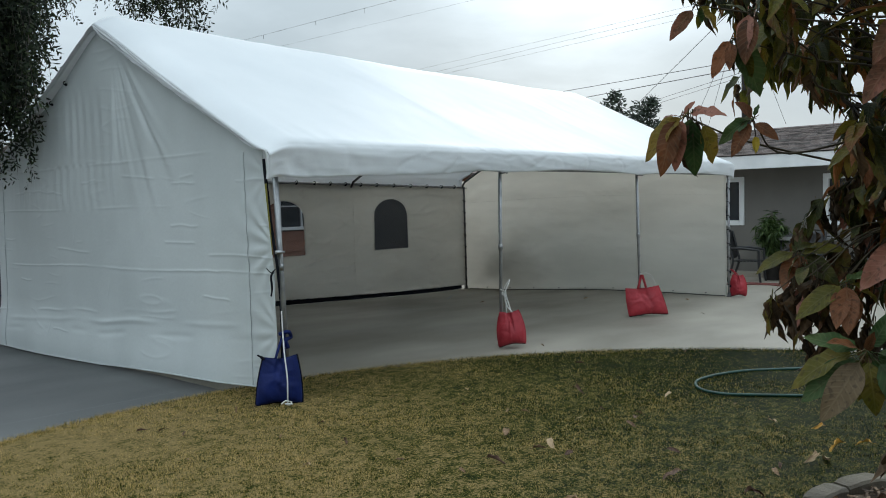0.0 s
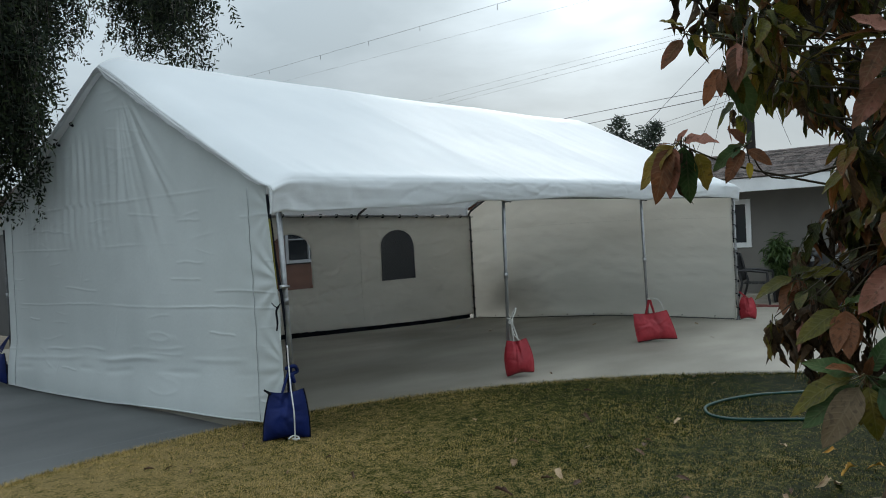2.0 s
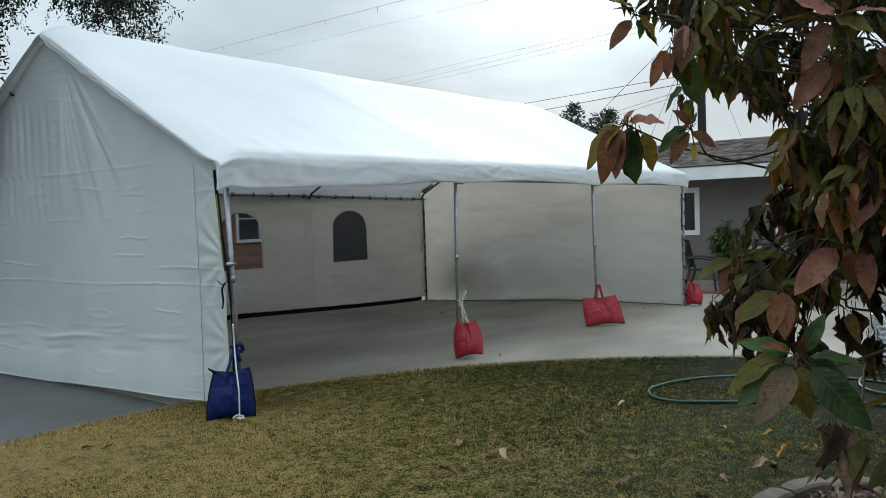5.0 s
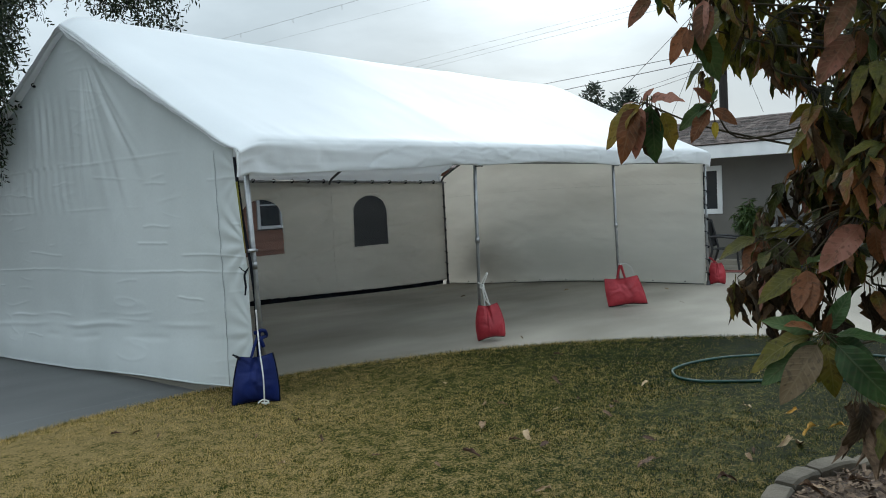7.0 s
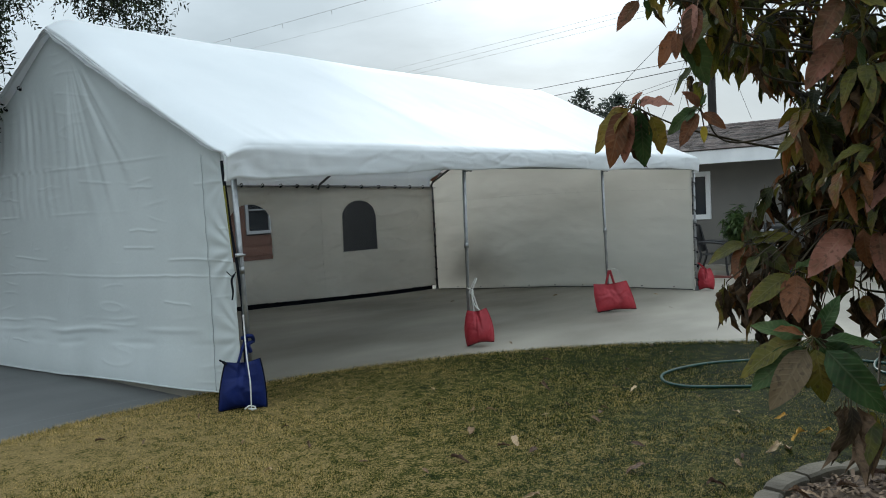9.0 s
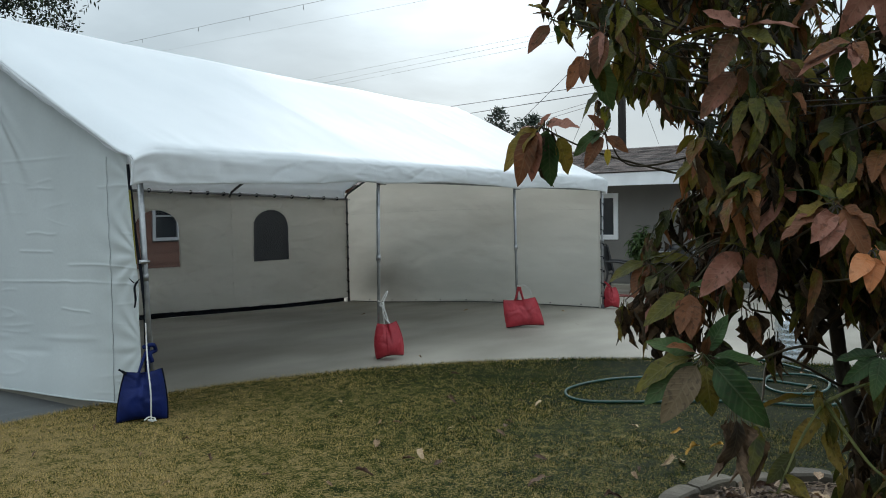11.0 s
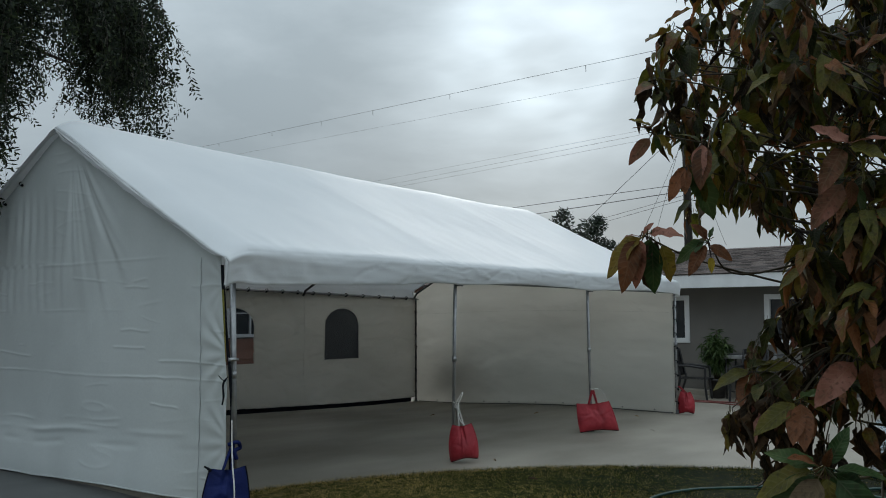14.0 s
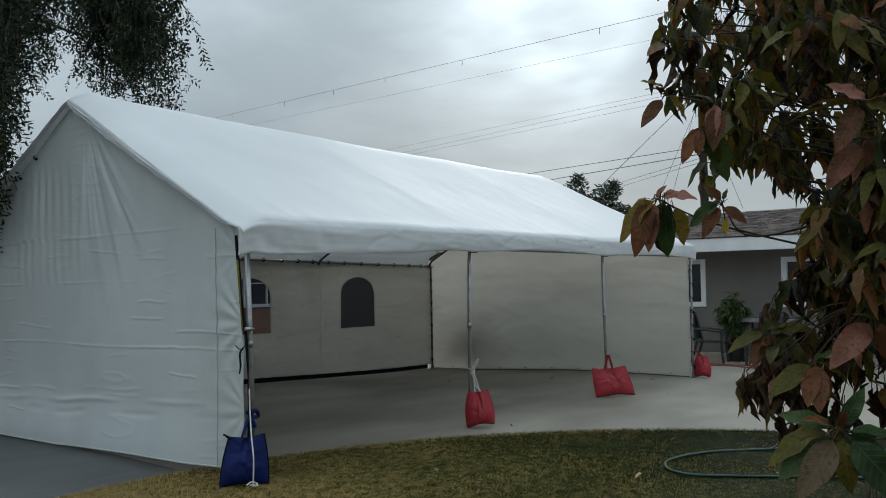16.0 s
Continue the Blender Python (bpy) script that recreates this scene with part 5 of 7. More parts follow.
# ribbed water jugs at the lawn's edge
def water_jug(x, y, label):
    j = thing("water_jug", (x, y, 0), label, "jug", "water jugs")
    pr = [(0.0, 0.004), (0.11, 0.004), (0.135, 0.02)]
    for k in range(6):
        z = 0.03 + 0.058 * k
        pr += [(0.136, z), (0.142, z + 0.012), (0.142, z + 0.036), (0.133, z + 0.046)]
    pr += [(0.135, 0.385), (0.115, 0.43), (0.06, 0.455), (0.028, 0.46), (0.028, 0.50), (0.0, 0.50)]
    body = part("jug_body", Build().lathe((x, y, 0), pr, 28), M_JUG, j)
    part("cap", Build().lathe((x, y, 0.485), [(0.0, 0.03), (0.03, 0.03), (0.033, 0.025), (0.033, -0.012), (0.029, -0.012)], 16), M_JUG, j)
    hd = Build()
    hd.tube(curve([(x + 0.03, y - 0.135, 0.36), (x + 0.03, y - 0.19, 0.33), (x + 0.03, y - 0.19, 0.22), (x + 0.03, y - 0.135, 0.19)]), 0.012, 7)
    part("handle", hd, M_REDPLASTIC, j, "red plastic carry handle")


water_jug(5.45, -3.83, "ribbed clear plastic water jug on the concrete")
water_jug(5.87, -3.70, "ribbed clear plastic water jug beside another")

# ---------------- green hose on the lawn ----------------
hose = thing("garden_hose", (2.6, -2.8, 0), "green garden hose looped on the lawn", "hose")
hz = 0.034
hp = [(3.95, -4.35), (4.05, -3.75), (3.95, -3.25), (3.72, -2.98), (3.42, -2.66), (3.07, -2.50), (2.72, -2.46), (2.50, -2.55), (2.38, -2.68), (2.36, -2.86), (2.46, -3.05), (2.62, -3.30), (2.85, -3.65), (3.06, -4.05), (3.10, -4.38), (3.30, -4.62), (3.75, -4.60), (4.15, -4.48)]
part("hose_line", Build().tube([(p.x, p.y, hz + 0.006 * wob(p.x * 2, p.y * 2, 1)) for p in curve([(x, y, 0) for x, y in hp], 8)], 0.0125, 10), M_HOSE, hose)
part("hose_line", Build().tube([(p.x, p.y, hz + 0.006) for p in curve([(4.15, -4.48, 0), (4.45, -4.2, 0), (4.3, -3.9, 0), (3.75, -3.95, 0), (3.5, -4.2, 0), (3.75, -4.45, 0), (4.4, -4.35, 0), (4.9, -3.9, 0), (5.1, -3.5, 0), (5.0, -3.2, 0)], 8)], 0.0125, 10), M_HOSE, hose)
noz = Build()
noz.tube([(4.13, -4.47, hz), (4.22, -4.47, hz + 0.01), (4.28, -4.48, hz + 0.03)], [0.014, 0.018, 0.012], 10)
part("coupling", noz, M_STEEL, hose, "metal hose coupling")

# ---------------- planting bed with edging blocks ----------------
bd = Build()
rows = []
for i in range(13):
    r = (BED_R + 0.02) * i / 12
    rows.append([(BED_C[0] + r * math.cos(a), BED_C[1] + r * math.sin(a), 0.03 + 0.05 * (1 - i / 12) + 0.022 * wob(r * math.cos(a) * 6, r * math.sin(a) * 6, 2)) for a in [2 * math.pi * k / 72 for k in range(73)]])
bd.grid(rows)
bed = single("planting_bed", bd, M_MULCH, "round planting bed of dark bark mulch under the tree", "planting bed", "structure")
chips = Build()
crng = random.Random(3)
for k in range(2600):
    a, r = crng.uniform(0, 6.28), BED_R * math.sqrt(crng.random())
    p = Vector((BED_C[0] + r * math.cos(a), BED_C[1] + r * math.sin(a), 0.05 + 0.04 * (1 - r / BED_R)))
    e = Euler((crng.uniform(-0.5, 0.5), crng.uniform(-0.5, 0.5), crng.uniform(0, 6.28))).to_matrix()
    L, W = crng.uniform(0.015, 0.05), crng.uniform(0.004, 0.012)
    chips.add([p + e @ Vector(q) for q in ((-L, -W, 0), (L, -W * 0.6, 0), (L * 0.9, W, 0.004), (-L, W * 0.8, 0.003))], [(0, 1, 2, 3)])
M_CHIP = material("bark_chips", (0.05, 0.03, 0.02), (0.26, 0.18, 0.12), 9, 0.95, 60, 0.4, vary=1.0, islands=True)
tagged(part("bark_chips", chips, M_CHIP, bed, smooth=False), kind="stuff")


def edging_block(k, a0, a1):
    b = Build()
    r0, r1 = BED_R + 0.02, BED_R + 0.15
    n = 5
    h = 0.085 + 0.012 * math.sin(k * 2.3)
    rows = []
    for i in range(n + 1):
        a = mix(a0, a1, i / n)
        end = 0.012 if i in (0, n) else 0.0
        c, s = math.cos(a), math.sin(a)
        def at(r, z):
            w = 0.006 * wob(a * 9 + k, r * 20, z * 20)
            return (BED_C[0] + (r + w) * c, BED_C[1] + (r + w) * s, z + w)
        rows.append([at(r0 + end, 0.0), at(r0 + end, h - 0.014 - end), at(r0 + 0.014 + end, h - end), at(r1 - 0.014 - end, h - end), at(r1 - end, h - 0.014 - end), at(r1 - end, 0.0)])
    b.grid(rows)
    b.f.append(tuple(range(6)))
    b.f.append(tuple(n * 6 + q for q in range(6))[::-1])
    tagged(new("edging_block", b.mesh("edging_block", M_STONE, False)), "curved grey concrete edging block round the planting bed", "edging block", "edging blocks of the bed")


for k in range(20):
    a0 = 2 * math.pi * k / 20 + 0.012
    edging_block(k, a0, a0 + 2 * math.pi / 20 - 0.014)


# ---------------- leaves ----------------
class LeafBuild(Build):
    """A mesh of leaves that remembers, for each vertex, where on its blade it lies."""

    def __init__(self):
        self.v, self.f, self.blade = [], [], []

    def put(self, form, m):
        self.add([m @ Vector(v) for v in form.v], form.f)
        self.blade += form.blade

    def mesh(self, name, mat, smooth=True):
        me = Build.mesh(self, name, mat, smooth)
        at = me.attributes.new("blade", "FLOAT_VECTOR", "POINT")
        at.data.foreach_set("vector", np.array(self.blade, dtype=np.float32).ravel())
        return me


def leaf_form(droop, fold, width, ripple, twist, seed, rows_n=10):
    """A 1 m pointed leaf along +x, creased on its midrib, drooping and a little twisted; scaled where it is used."""
    b = LeafBuild()
    rows, blade = [], []
    for i in range(rows_n + 1):
        t = i / rows_n
        w = max(0.003, width * 2.72 * t ** 0.62 * (1 - t) ** 0.88)
        z = -droop * t * t + 0.035 * math.sin(4 * t + seed)
        c, s = math.cos(twist * t), math.sin(twist * t)
        for j in (-1, -0.55, 0, 0.55, 1):
            y = j * w
            lift = fold * abs(j) * w - 0.35 * fold * j * j * w + ripple * math.sin(t * 15 + j * 2.4 + seed) * abs(j) * min(1.0, w * 8)
            rows.append(Vector((t * (1 - 0.12 * droop), y * c - lift * s, z + y * s + lift * c)))
            blade.append((t, j, 0.0))
    n = 5
    b.add(rows, [(i * n + j, i * n + j + 1, (i + 1) * n + j + 1, (i + 1) * n + j) for i in range(rows_n) for j in range(n - 1)])
    b.blade += blade
    k = len(b.v)
    b.tube([(-0.20, 0, 0.05), (-0.08, 0, 0.015), (0.03, 0, 0.0)], [0.012, 0.010, 0.008], 4, False)
    b.blade += [(0.0, 0.0, 0.0)] * (len(b.v) - k)
    return b


LEAF_FORMS = [leaf_form(*q) for q in ((0.10, 0.30, 0.215, 0.020, 0.2, 0), (0.30, 0.50, 0.205, 0.035, -0.5, 1), (0.50, 0.35, 0.190, 0.040, 0.6, 2), (0.24, 0.80, 0.200, 0.050, -0.2, 3), (0.75, 0.55, 0.180, 0.045, 0.9, 4))]
SMALL_FORMS = [leaf_form(*q, rows_n=6) for q in ((0.25, 0.40, 0.20, 0.03, 0.3, 0), (0.50, 0.60, 0.185, 0.04, -0.6, 1), (0.80, 0.45, 0.17, 0.05, 0.8, 2), (0.35, 0.95, 0.175, 0.05, 0.2, 5))]
DRY_FORMS = [leaf_form(*q) for q in ((0.60, 1.7, 0.13, 0.09, 1.6, 0), (0.30, 2.1, 0.115, 0.10, -1.9, 2), (0.85, 1.5, 0.12, 0.11, 1.1, 4))]
TINTS = (M_LEAF, M_LEAF_DULL, M_LEAF_GREEN, M_LEAF_PINK, M_LEAF_RUST, M_LEAF_OLIVE, M_LEAF_ORANGE, M_LEAF_YELLOW)
SHARED = {(n, m): LEAF_FORMS[n].mesh("leaf", m) for n in range(5) for m in TINTS}
SHARED |= {(n, M_LEAF_DRY): DRY_FORMS[n].mesh("withered_leaf", M_LEAF_DRY) for n in range(3)}

tree = thing("broadleaf_tree", (0.25, -5.2, 0.05), "small broadleaf tree with large reddish and dark green drooping leaves", "tree")
trng = random.Random(21)
STEM_A = curve([(0.36, -5.27, 0.03), (0.20, -5.23, 0.45), (0.06, -5.165, 0.86), (-0.03, -5.115, 1.25), (-0.10, -5.04, 1.75), (-0.10, -4.98, 2.5), (-0.05, -4.95, 3.2)], 8)
STEM_B = curve([(0.40, -5.25, 0.03), (0.345, -5.24, 0.63), (0.33, -5.235, 0.88), (0.28, -5.22, 1.25), (0.18, -5.36, 2.0), (0.05, -5.45, 3.0)], 8)
STEM_C = curve([(0.42, -5.32, 0.03), (0.42, -5.50, 0.8), (0.42, -5.70, 1.6), (0.35, -5.85, 2.5)], 8)
for stem, r in ((STEM_A, 0.050), (STEM_B, 0.044), (STEM_C, 0.036)):
    b = Build()
    n = len(stem)
    b.tube([p + Vector((0.010 * wob(p.z * 5, r * 99, 0), 0.010 * wob(p.z * 5, r * 99, 5), 0)) for p in stem], [mix(r, 0.012, (i / n) ** 0.9) * (1 + 0.10 * wob(p.z * 7, r * 50, 2)) for i, p in enumerate(stem)], 10)
    part("trunk" if r > 0.048 else "stem", b, M_BARK, tree)

single_leaves, joined, joined_dry, wood = [0], LeafBuild(), LeafBuild(), Build()
TOWARD = Vector((-0.97, -0.24, 0.1))  # towards the lawn's path


def own_leaf(m, mat, form):
    single_leaves[0] += 1
    ob = new("leaf", SHARED[form, mat])
    ob.parent = tree
    ob.matrix_parent_inverse = tree.matrix_basis.inverted()
    ob.matrix_basis = m


def place_leaf(p, direction, size, roll, mat, own):
    q = direction.normalized().to_track_quat("X", "Z").to_matrix().to_4x4()
    m = Matrix.Translation(p) @ q @ Matrix.Rotation(roll, 4, "X") @ Matrix.Diagonal((size, size, size, 1))
    dry = mat is M_LEAF_DRY
    if own and single_leaves[0] < 290:
        own_leaf(m, mat, trng.randrange(3 if dry else 5))
    else:
        src = DRY_FORMS if dry else SMALL_FORMS if size < 0.15 else LEAF_FORMS
        (joined_dry if dry else joined).put(src[trng.randrange(len(src))], m)


def blade_between(base, tip, face, mat):
    """A leaf that runs from base to tip; face: 0 lies flat to the sky, 1 is turned to the path."""
    base, tip = Vector(base), Vector(tip)
    ax = (tip - base).normalized()
    up = Vector((0, 0, 1)).lerp(TOWARD, face) + Vector((trng.uniform(-0.2, 0.2), trng.uniform(-0.2, 0.2), 0))
    nz = (up - ax * up.dot(ax)).normalized()
    ny = nz.cross(ax)
    size = (tip - base).length * 1.04
    form = trng.randrange(3) if mat is M_LEAF_DRY else trng.choice((0, 0, 1, 3))
    turn = Matrix((ax, ny, nz)).transposed().to_4x4()
    own_leaf(Matrix.Translation(base) @ turn @ Matrix.Diagonal((size, size, size, 1)), mat, form)


def limb_to(tip, r0=0.011):
    """A crooked branch from the nearest stem to a leaf cluster."""
    tip = Vector(tip)
    best = min((p for s in (STEM_A, STEM_B, STEM_C) for p in s if p.z < tip.z + 0.15 and p.z > 0.6), key=lambda p: (p - tip).length + 0.5 * abs(p.z - tip.z + 0.3) + trng.uniform(0, 0.35))
    mid1 = best.lerp(tip, 0.4) + Vector((trng.uniform(-0.20, 0.20), trng.uniform(-0.20, 0.20), trng.uniform(-0.16, 0.18)))
    mid2 = best.lerp(tip, 0.75) + Vector((trng.uniform(-0.09, 0.09), trng.uniform(-0.09, 0.09), trng.uniform(-0.09, 0.03)))
    path = curve([best, mid1, mid2, tip], 6)
    n = len(path)
    return path, [mix(r0, 0.0028, i / n) for i in range(n)]


def whorl(tip, count, size, mat, own=True, droop=0.5, toward=None, wither=0.0):
    """A tuft of leaves round a branch tip, spraying out and hanging."""
    tip = Vector(tip)
    a0 = trng.uniform(0, 6.28)
    for k in range(count):
        a = a0 + k * 2.4 + trng.uniform(-0.3, 0.3)
        e = -droop + trng.uniform(-0.55, 0.45)
        d = Vector((math.cos(a) * math.cos(e), math.sin(a) * math.cos(e), math.sin(e)))
        if toward is not None:
            d = (d + Vector(toward) * 0.9).normalized()
        s = size * trng.choice((0.55, 0.7, 0.85, 1.0, 1.1, 1.2)) * trng.uniform(0.9, 1.1)
        if trng.random() < wither:
            place_leaf(tip + d * 0.045, Vector((d.x * 0.35, d.y * 0.35, -1)), s * 1.2, trng.uniform(-1, 1), M_LEAF_DRY, own)
        else:
            place_leaf(tip + d * 0.035 + Vector((0, 0, trng.uniform(-0.05, 0.03))), d, s, trng.uniform(-0.7, 0.7), mat, own)


def spray(node, leaves):
    """A branch tip and its leaves: base and tip from the node, how far each faces the path, its tint."""
    node = Vector(node)
    path, rad = limb_to(node, 0.0065)
    part("branch", Build().tube(path, rad, 6), M_TWIG, tree)
    for base, tip, face, mat in leaves:
        a = node + Vector(base)
        wood.tube([node, node.lerp(a, 0.5) + Vector((0, 0, 0.006)), a], 0.0028, 4, False)
        blade_between(a, node + Vector(tip), face, mat)


spray((-1.25, -5.03, 2.24), (  # high on the lawn side, pink and olive
    ((-0.01, -0.01, 0.01), (-0.09, 0.07, 0.08), 0.50, M_LEAF_PINK),
    ((-0.01, 0.01, 0.01), (-0.09, 0.15, 0.02), 0.15, M_LEAF_RUST),
    ((-0.01, 0.01, 0.00), (-0.13, 0.20, -0.02), 0.20, M_LEAF_OLIVE),
    ((-0.01, 0.01, -0.01), (-0.11, 0.06, -0.15), 0.90, M_LEAF_PINK),
    ((-0.01, -0.02, 0.01), (0.00, -0.19, 0.01), 0.25, M_LEAF_PINK),
    ((-0.01, -0.02, 0.00), (-0.07, -0.13, -0.05), 0.70, M_LEAF_OLIVE),
    ((0.00, -0.03, -0.03), (0.06, -0.07, -0.14), 0.50, M_LEAF_OLIVE),
))
spray((-1.18, -5.01, 2.13), (  # hanging below it
    ((-0.01, 0.01, -0.01), (-0.10, 0.09, -0.16), 0.95, M_LEAF_PINK),
    ((-0.01, -0.02, -0.00), (-0.01, -0.02, -0.10), 0.70, M_LEAF_PINK),
    ((-0.00, -0.03, -0.01), (0.08, -0.04, -0.12), 0.40, M_LEAF_GREEN),
    ((-0.01, 0.01, 0.01), (0.08, 0.09, 0.05), 0.30, M_LEAF_OLIVE),
))
spray((-1.36, -5.47, 2.34), (  # over the stems, large pink
    ((-0.01, 0.01, -0.01), (-0.08, 0.09, -0.16), 0.95, M_LEAF_PINK),
    ((-0.01, 0.01, 0.00), (-0.02, 0.11, -0.06), 0.30, M_LEAF_RUST),
    ((-0.00, -0.01, -0.03), (-0.04, -0.01, -0.18), 0.80, M_LEAF_PINK),
    ((-0.02, 0.03, 0.01), (-0.03, 0.14, 0.05), 0.30, M_LEAF_RUST),
))
spray((-1.07, -5.32, 2.39), (  # high inside the crown
    ((-0.01, 0.01, -0.02), (-0.06, 0.16, -0.07), 0.25, M_LEAF_RUST),
    ((-0.01, 0.01, 0.01), (-0.07, 0.15, -0.00), 0.25, M_LEAF_PINK),
    ((-0.02, 0.01, 0.02), (-0.13, 0.09, -0.01), 0.70, M_LEAF_PINK),
    ((-0.01, -0.01, 0.02), (-0.01, -0.08, 0.07), 0.40, M_LEAF_OLIVE),
    ((-0.00, -0.01, -0.02), (0.08, -0.04, -0.11), 0.50, M_LEAF_OLIVE),
))
spray((-1.23, -5.38, 2.16), (  # middle of the crown
    ((-0.01, 0.01, 0.00), (-0.08, 0.13, -0.01), 0.30, M_LEAF_RUST),
    ((-0.01, 0.02, -0.01), (-0.09, 0.15, -0.08), 0.30, M_LEAF_PINK),
    ((-0.01, -0.00, -0.01), (-0.11, -0.02, -0.07), 0.90, M_LEAF_PINK),
    ((-0.01, -0.01, 0.00), (-0.09, -0.04, -0.05), 0.90, M_LEAF_RUST),
    ((-0.01, -0.02, 0.01), (0.00, -0.10, 0.04), 0.30, M_LEAF_RUST),
    ((-0.01, 0.01, -0.02), (0.01, 0.05, -0.12), 0.70, M_LEAF_GREEN),
    ((-0.01, -0.01, -0.03), (0.07, -0.03, -0.15), 0.60, M_LEAF_OLIVE),
))
spray((-1.06, -5.12, 2.17), (  # drooping in the middle
    ((-0.01, -0.01, -0.01), (-0.05, -0.09, -0.12), 0.80, M_LEAF_RUST),
    ((-0.01, 0.00, -0.01), (0.01, 0.04, -0.10), 0.50, M_LEAF_OLIVE),
    ((-0.01, -0.01, -0.01), (0.01, -0.13, -0.08), 0.40, M_LEAF_OLIVE),
    ((-0.01, 0.01, 0.00), (0.01, 0.09, -0.01), 0.30, M_LEAF_OLIVE),
))
spray((-0.84, -4.79, 1.85), (  # brown leaf at the lawn edge
    ((-0.01, -0.02, -0.01), (-0.07, -0.04, -0.15), 0.90, M_LEAF_RUST),
    ((-0.01, 0.01, -0.00), (-0.01, 0.05, -0.12), 0.60, M_LEAF_OLIVE),
    ((-0.01, -0.01, 0.01), (0.03, -0.10, -0.03), 0.40, M_LEAF_OLIVE),
    ((-0.01, 0.01, 0.00), (-0.03, 0.12, -0.08), 0.40, M_LEAF_OLIVE),
))
spray((-1.06, -5.13, 1.74), (  # broad drooping leaves at eye level
    ((-0.01, 0.02, 0.00), (-0.08, 0.15, -0.07), 0.40, M_LEAF_OLIVE),
    ((-0.01, 0.01, -0.02), (-0.12, 0.09, -0.16), 0.85, M_LEAF_OLIVE),
    ((-0.01, 0.00, -0.04), (-0.13, 0.06, -0.17), 0.80, M_LEAF_PINK),
    ((-0.01, -0.01, -0.02), (-0.09, -0.06, -0.06), 0.90, M_LEAF_PINK),
    ((-0.01, 0.00, 0.01), (-0.01, 0.04, 0.07), 0.50, M_LEAF_GREEN),
    ((-0.01, -0.01, 0.01), (0.03, -0.07, 0.04), 0.40, M_LEAF_OLIVE),
))
spray((-1.29, -5.34, 1.65), (  # pink rosette at eye level
    ((-0.01, 0.02, -0.01), (-0.10, 0.15, -0.07), 0.30, M_LEAF_PINK),
    ((-0.01, 0.03, 0.01), (-0.04, 0.15, -0.04), 0.50, M_LEAF_OLIVE),
    ((-0.01, 0.01, -0.02), (-0.16, 0.03, -0.08), 0.95, M_LEAF_PINK),
    ((-0.01, -0.01, -0.03), (-0.15, 0.01, -0.12), 0.90, M_LEAF_PINK),
    ((-0.01, -0.02, -0.01), (-0.07, -0.10, -0.14), 0.70, M_LEAF_RUST),
    ((-0.01, -0.02, 0.00), (-0.04, -0.14, -0.06), 0.40, M_LEAF_RUST),
    ((-0.01, 0.01, 0.01), (0.03, 0.05, 0.08), 0.40, M_LEAF_OLIVE),
    ((-0.01, -0.01, 0.02), (0.05, -0.05, 0.10), 0.40, M_LEAF_OLIVE),
    ((-0.01, 0.02, 0.03), (0.03, 0.15, 0.07), 0.30, M_LEAF_GREEN),
))
spray((-1.43, -5.46, 1.52), (  # orange leaves nearest the path
    ((-0.01, 0.01, -0.01), (-0.13, 0.03, -0.07), 0.95, M_LEAF_ORANGE),
    ((-0.01, -0.01, -0.02), (-0.11, -0.01, -0.10), 0.90, M_LEAF_ORANGE),
    ((-0.01, -0.02, -0.00), (-0.05, -0.09, -0.07), 0.60, M_LEAF_ORANGE),
))
spray((-0.99, -4.98, 1.50), (  # pink pair under the eye-level branch
    ((-0.01, 0.01, -0.01), (-0.16, 0.10, -0.15), 0.80, M_LEAF_PINK),
    ((-0.01, -0.00, 0.01), (-0.02, 0.08, 0.03), 0.30, M_LEAF_OLIVE),
    ((-0.00, -0.03, -0.01), (0.02, -0.04, -0.15), 0.60, M_LEAF_RUST),
    ((0.00, -0.08, -0.02), (-0.09, -0.11, -0.16), 0.80, M_LEAF_PINK),
    ((-0.01, -0.02, 0.00), (0.04, -0.13, -0.06), 0.40, M_LEAF_OLIVE),
))
spray((-0.72, -4.51, 1.42), (  # low lawn side, over the withered leaves
    ((-0.01, 0.01, 0.01), (-0.10, 0.13, -0.06), 0.50, M_LEAF_OLIVE),
    ((-0.01, 0.01, -0.01), (-0.12, 0.01, -0.12), 0.90, M_LEAF_RUST),
    ((-0.01, -0.01, -0.00), (-0.08, -0.06, -0.14), 0.80, M_LEAF_RUST),
    ((-0.00, -0.02, 0.01), (0.02, -0.18, 0.04), 0.35, M_LEAF_OLIVE),
    ((-0.01, -0.01, 0.02), (0.06, -0.11, 0.07), 0.40, M_LEAF_OLIVE),
    ((-0.00, -0.02, -0.00), (-0.02, -0.17, -0.10), 0.60, M_LEAF_OLIVE),
))
spray((-0.91, -4.75, 1.33), (  # beside it towards the stems
    ((-0.01, 0.01, -0.01), (-0.11, 0.14, -0.12), 0.60, M_LEAF_OLIVE),
    ((-0.01, 0.00, -0.02), (-0.12, -0.01, -0.14), 0.90, M_LEAF_RUST),
    ((-0.01, -0.01, -0.01), (-0.11, -0.05, -0.16), 0.85, M_LEAF_RUST),
    ((-0.00, -0.02, -0.00), (0.01, -0.14, -0.05), 0.40, M_LEAF_OLIVE),
    ((-0.01, -0.01, 0.01), (0.08, -0.10, 0.06), 0.40, M_LEAF_GREEN),
))
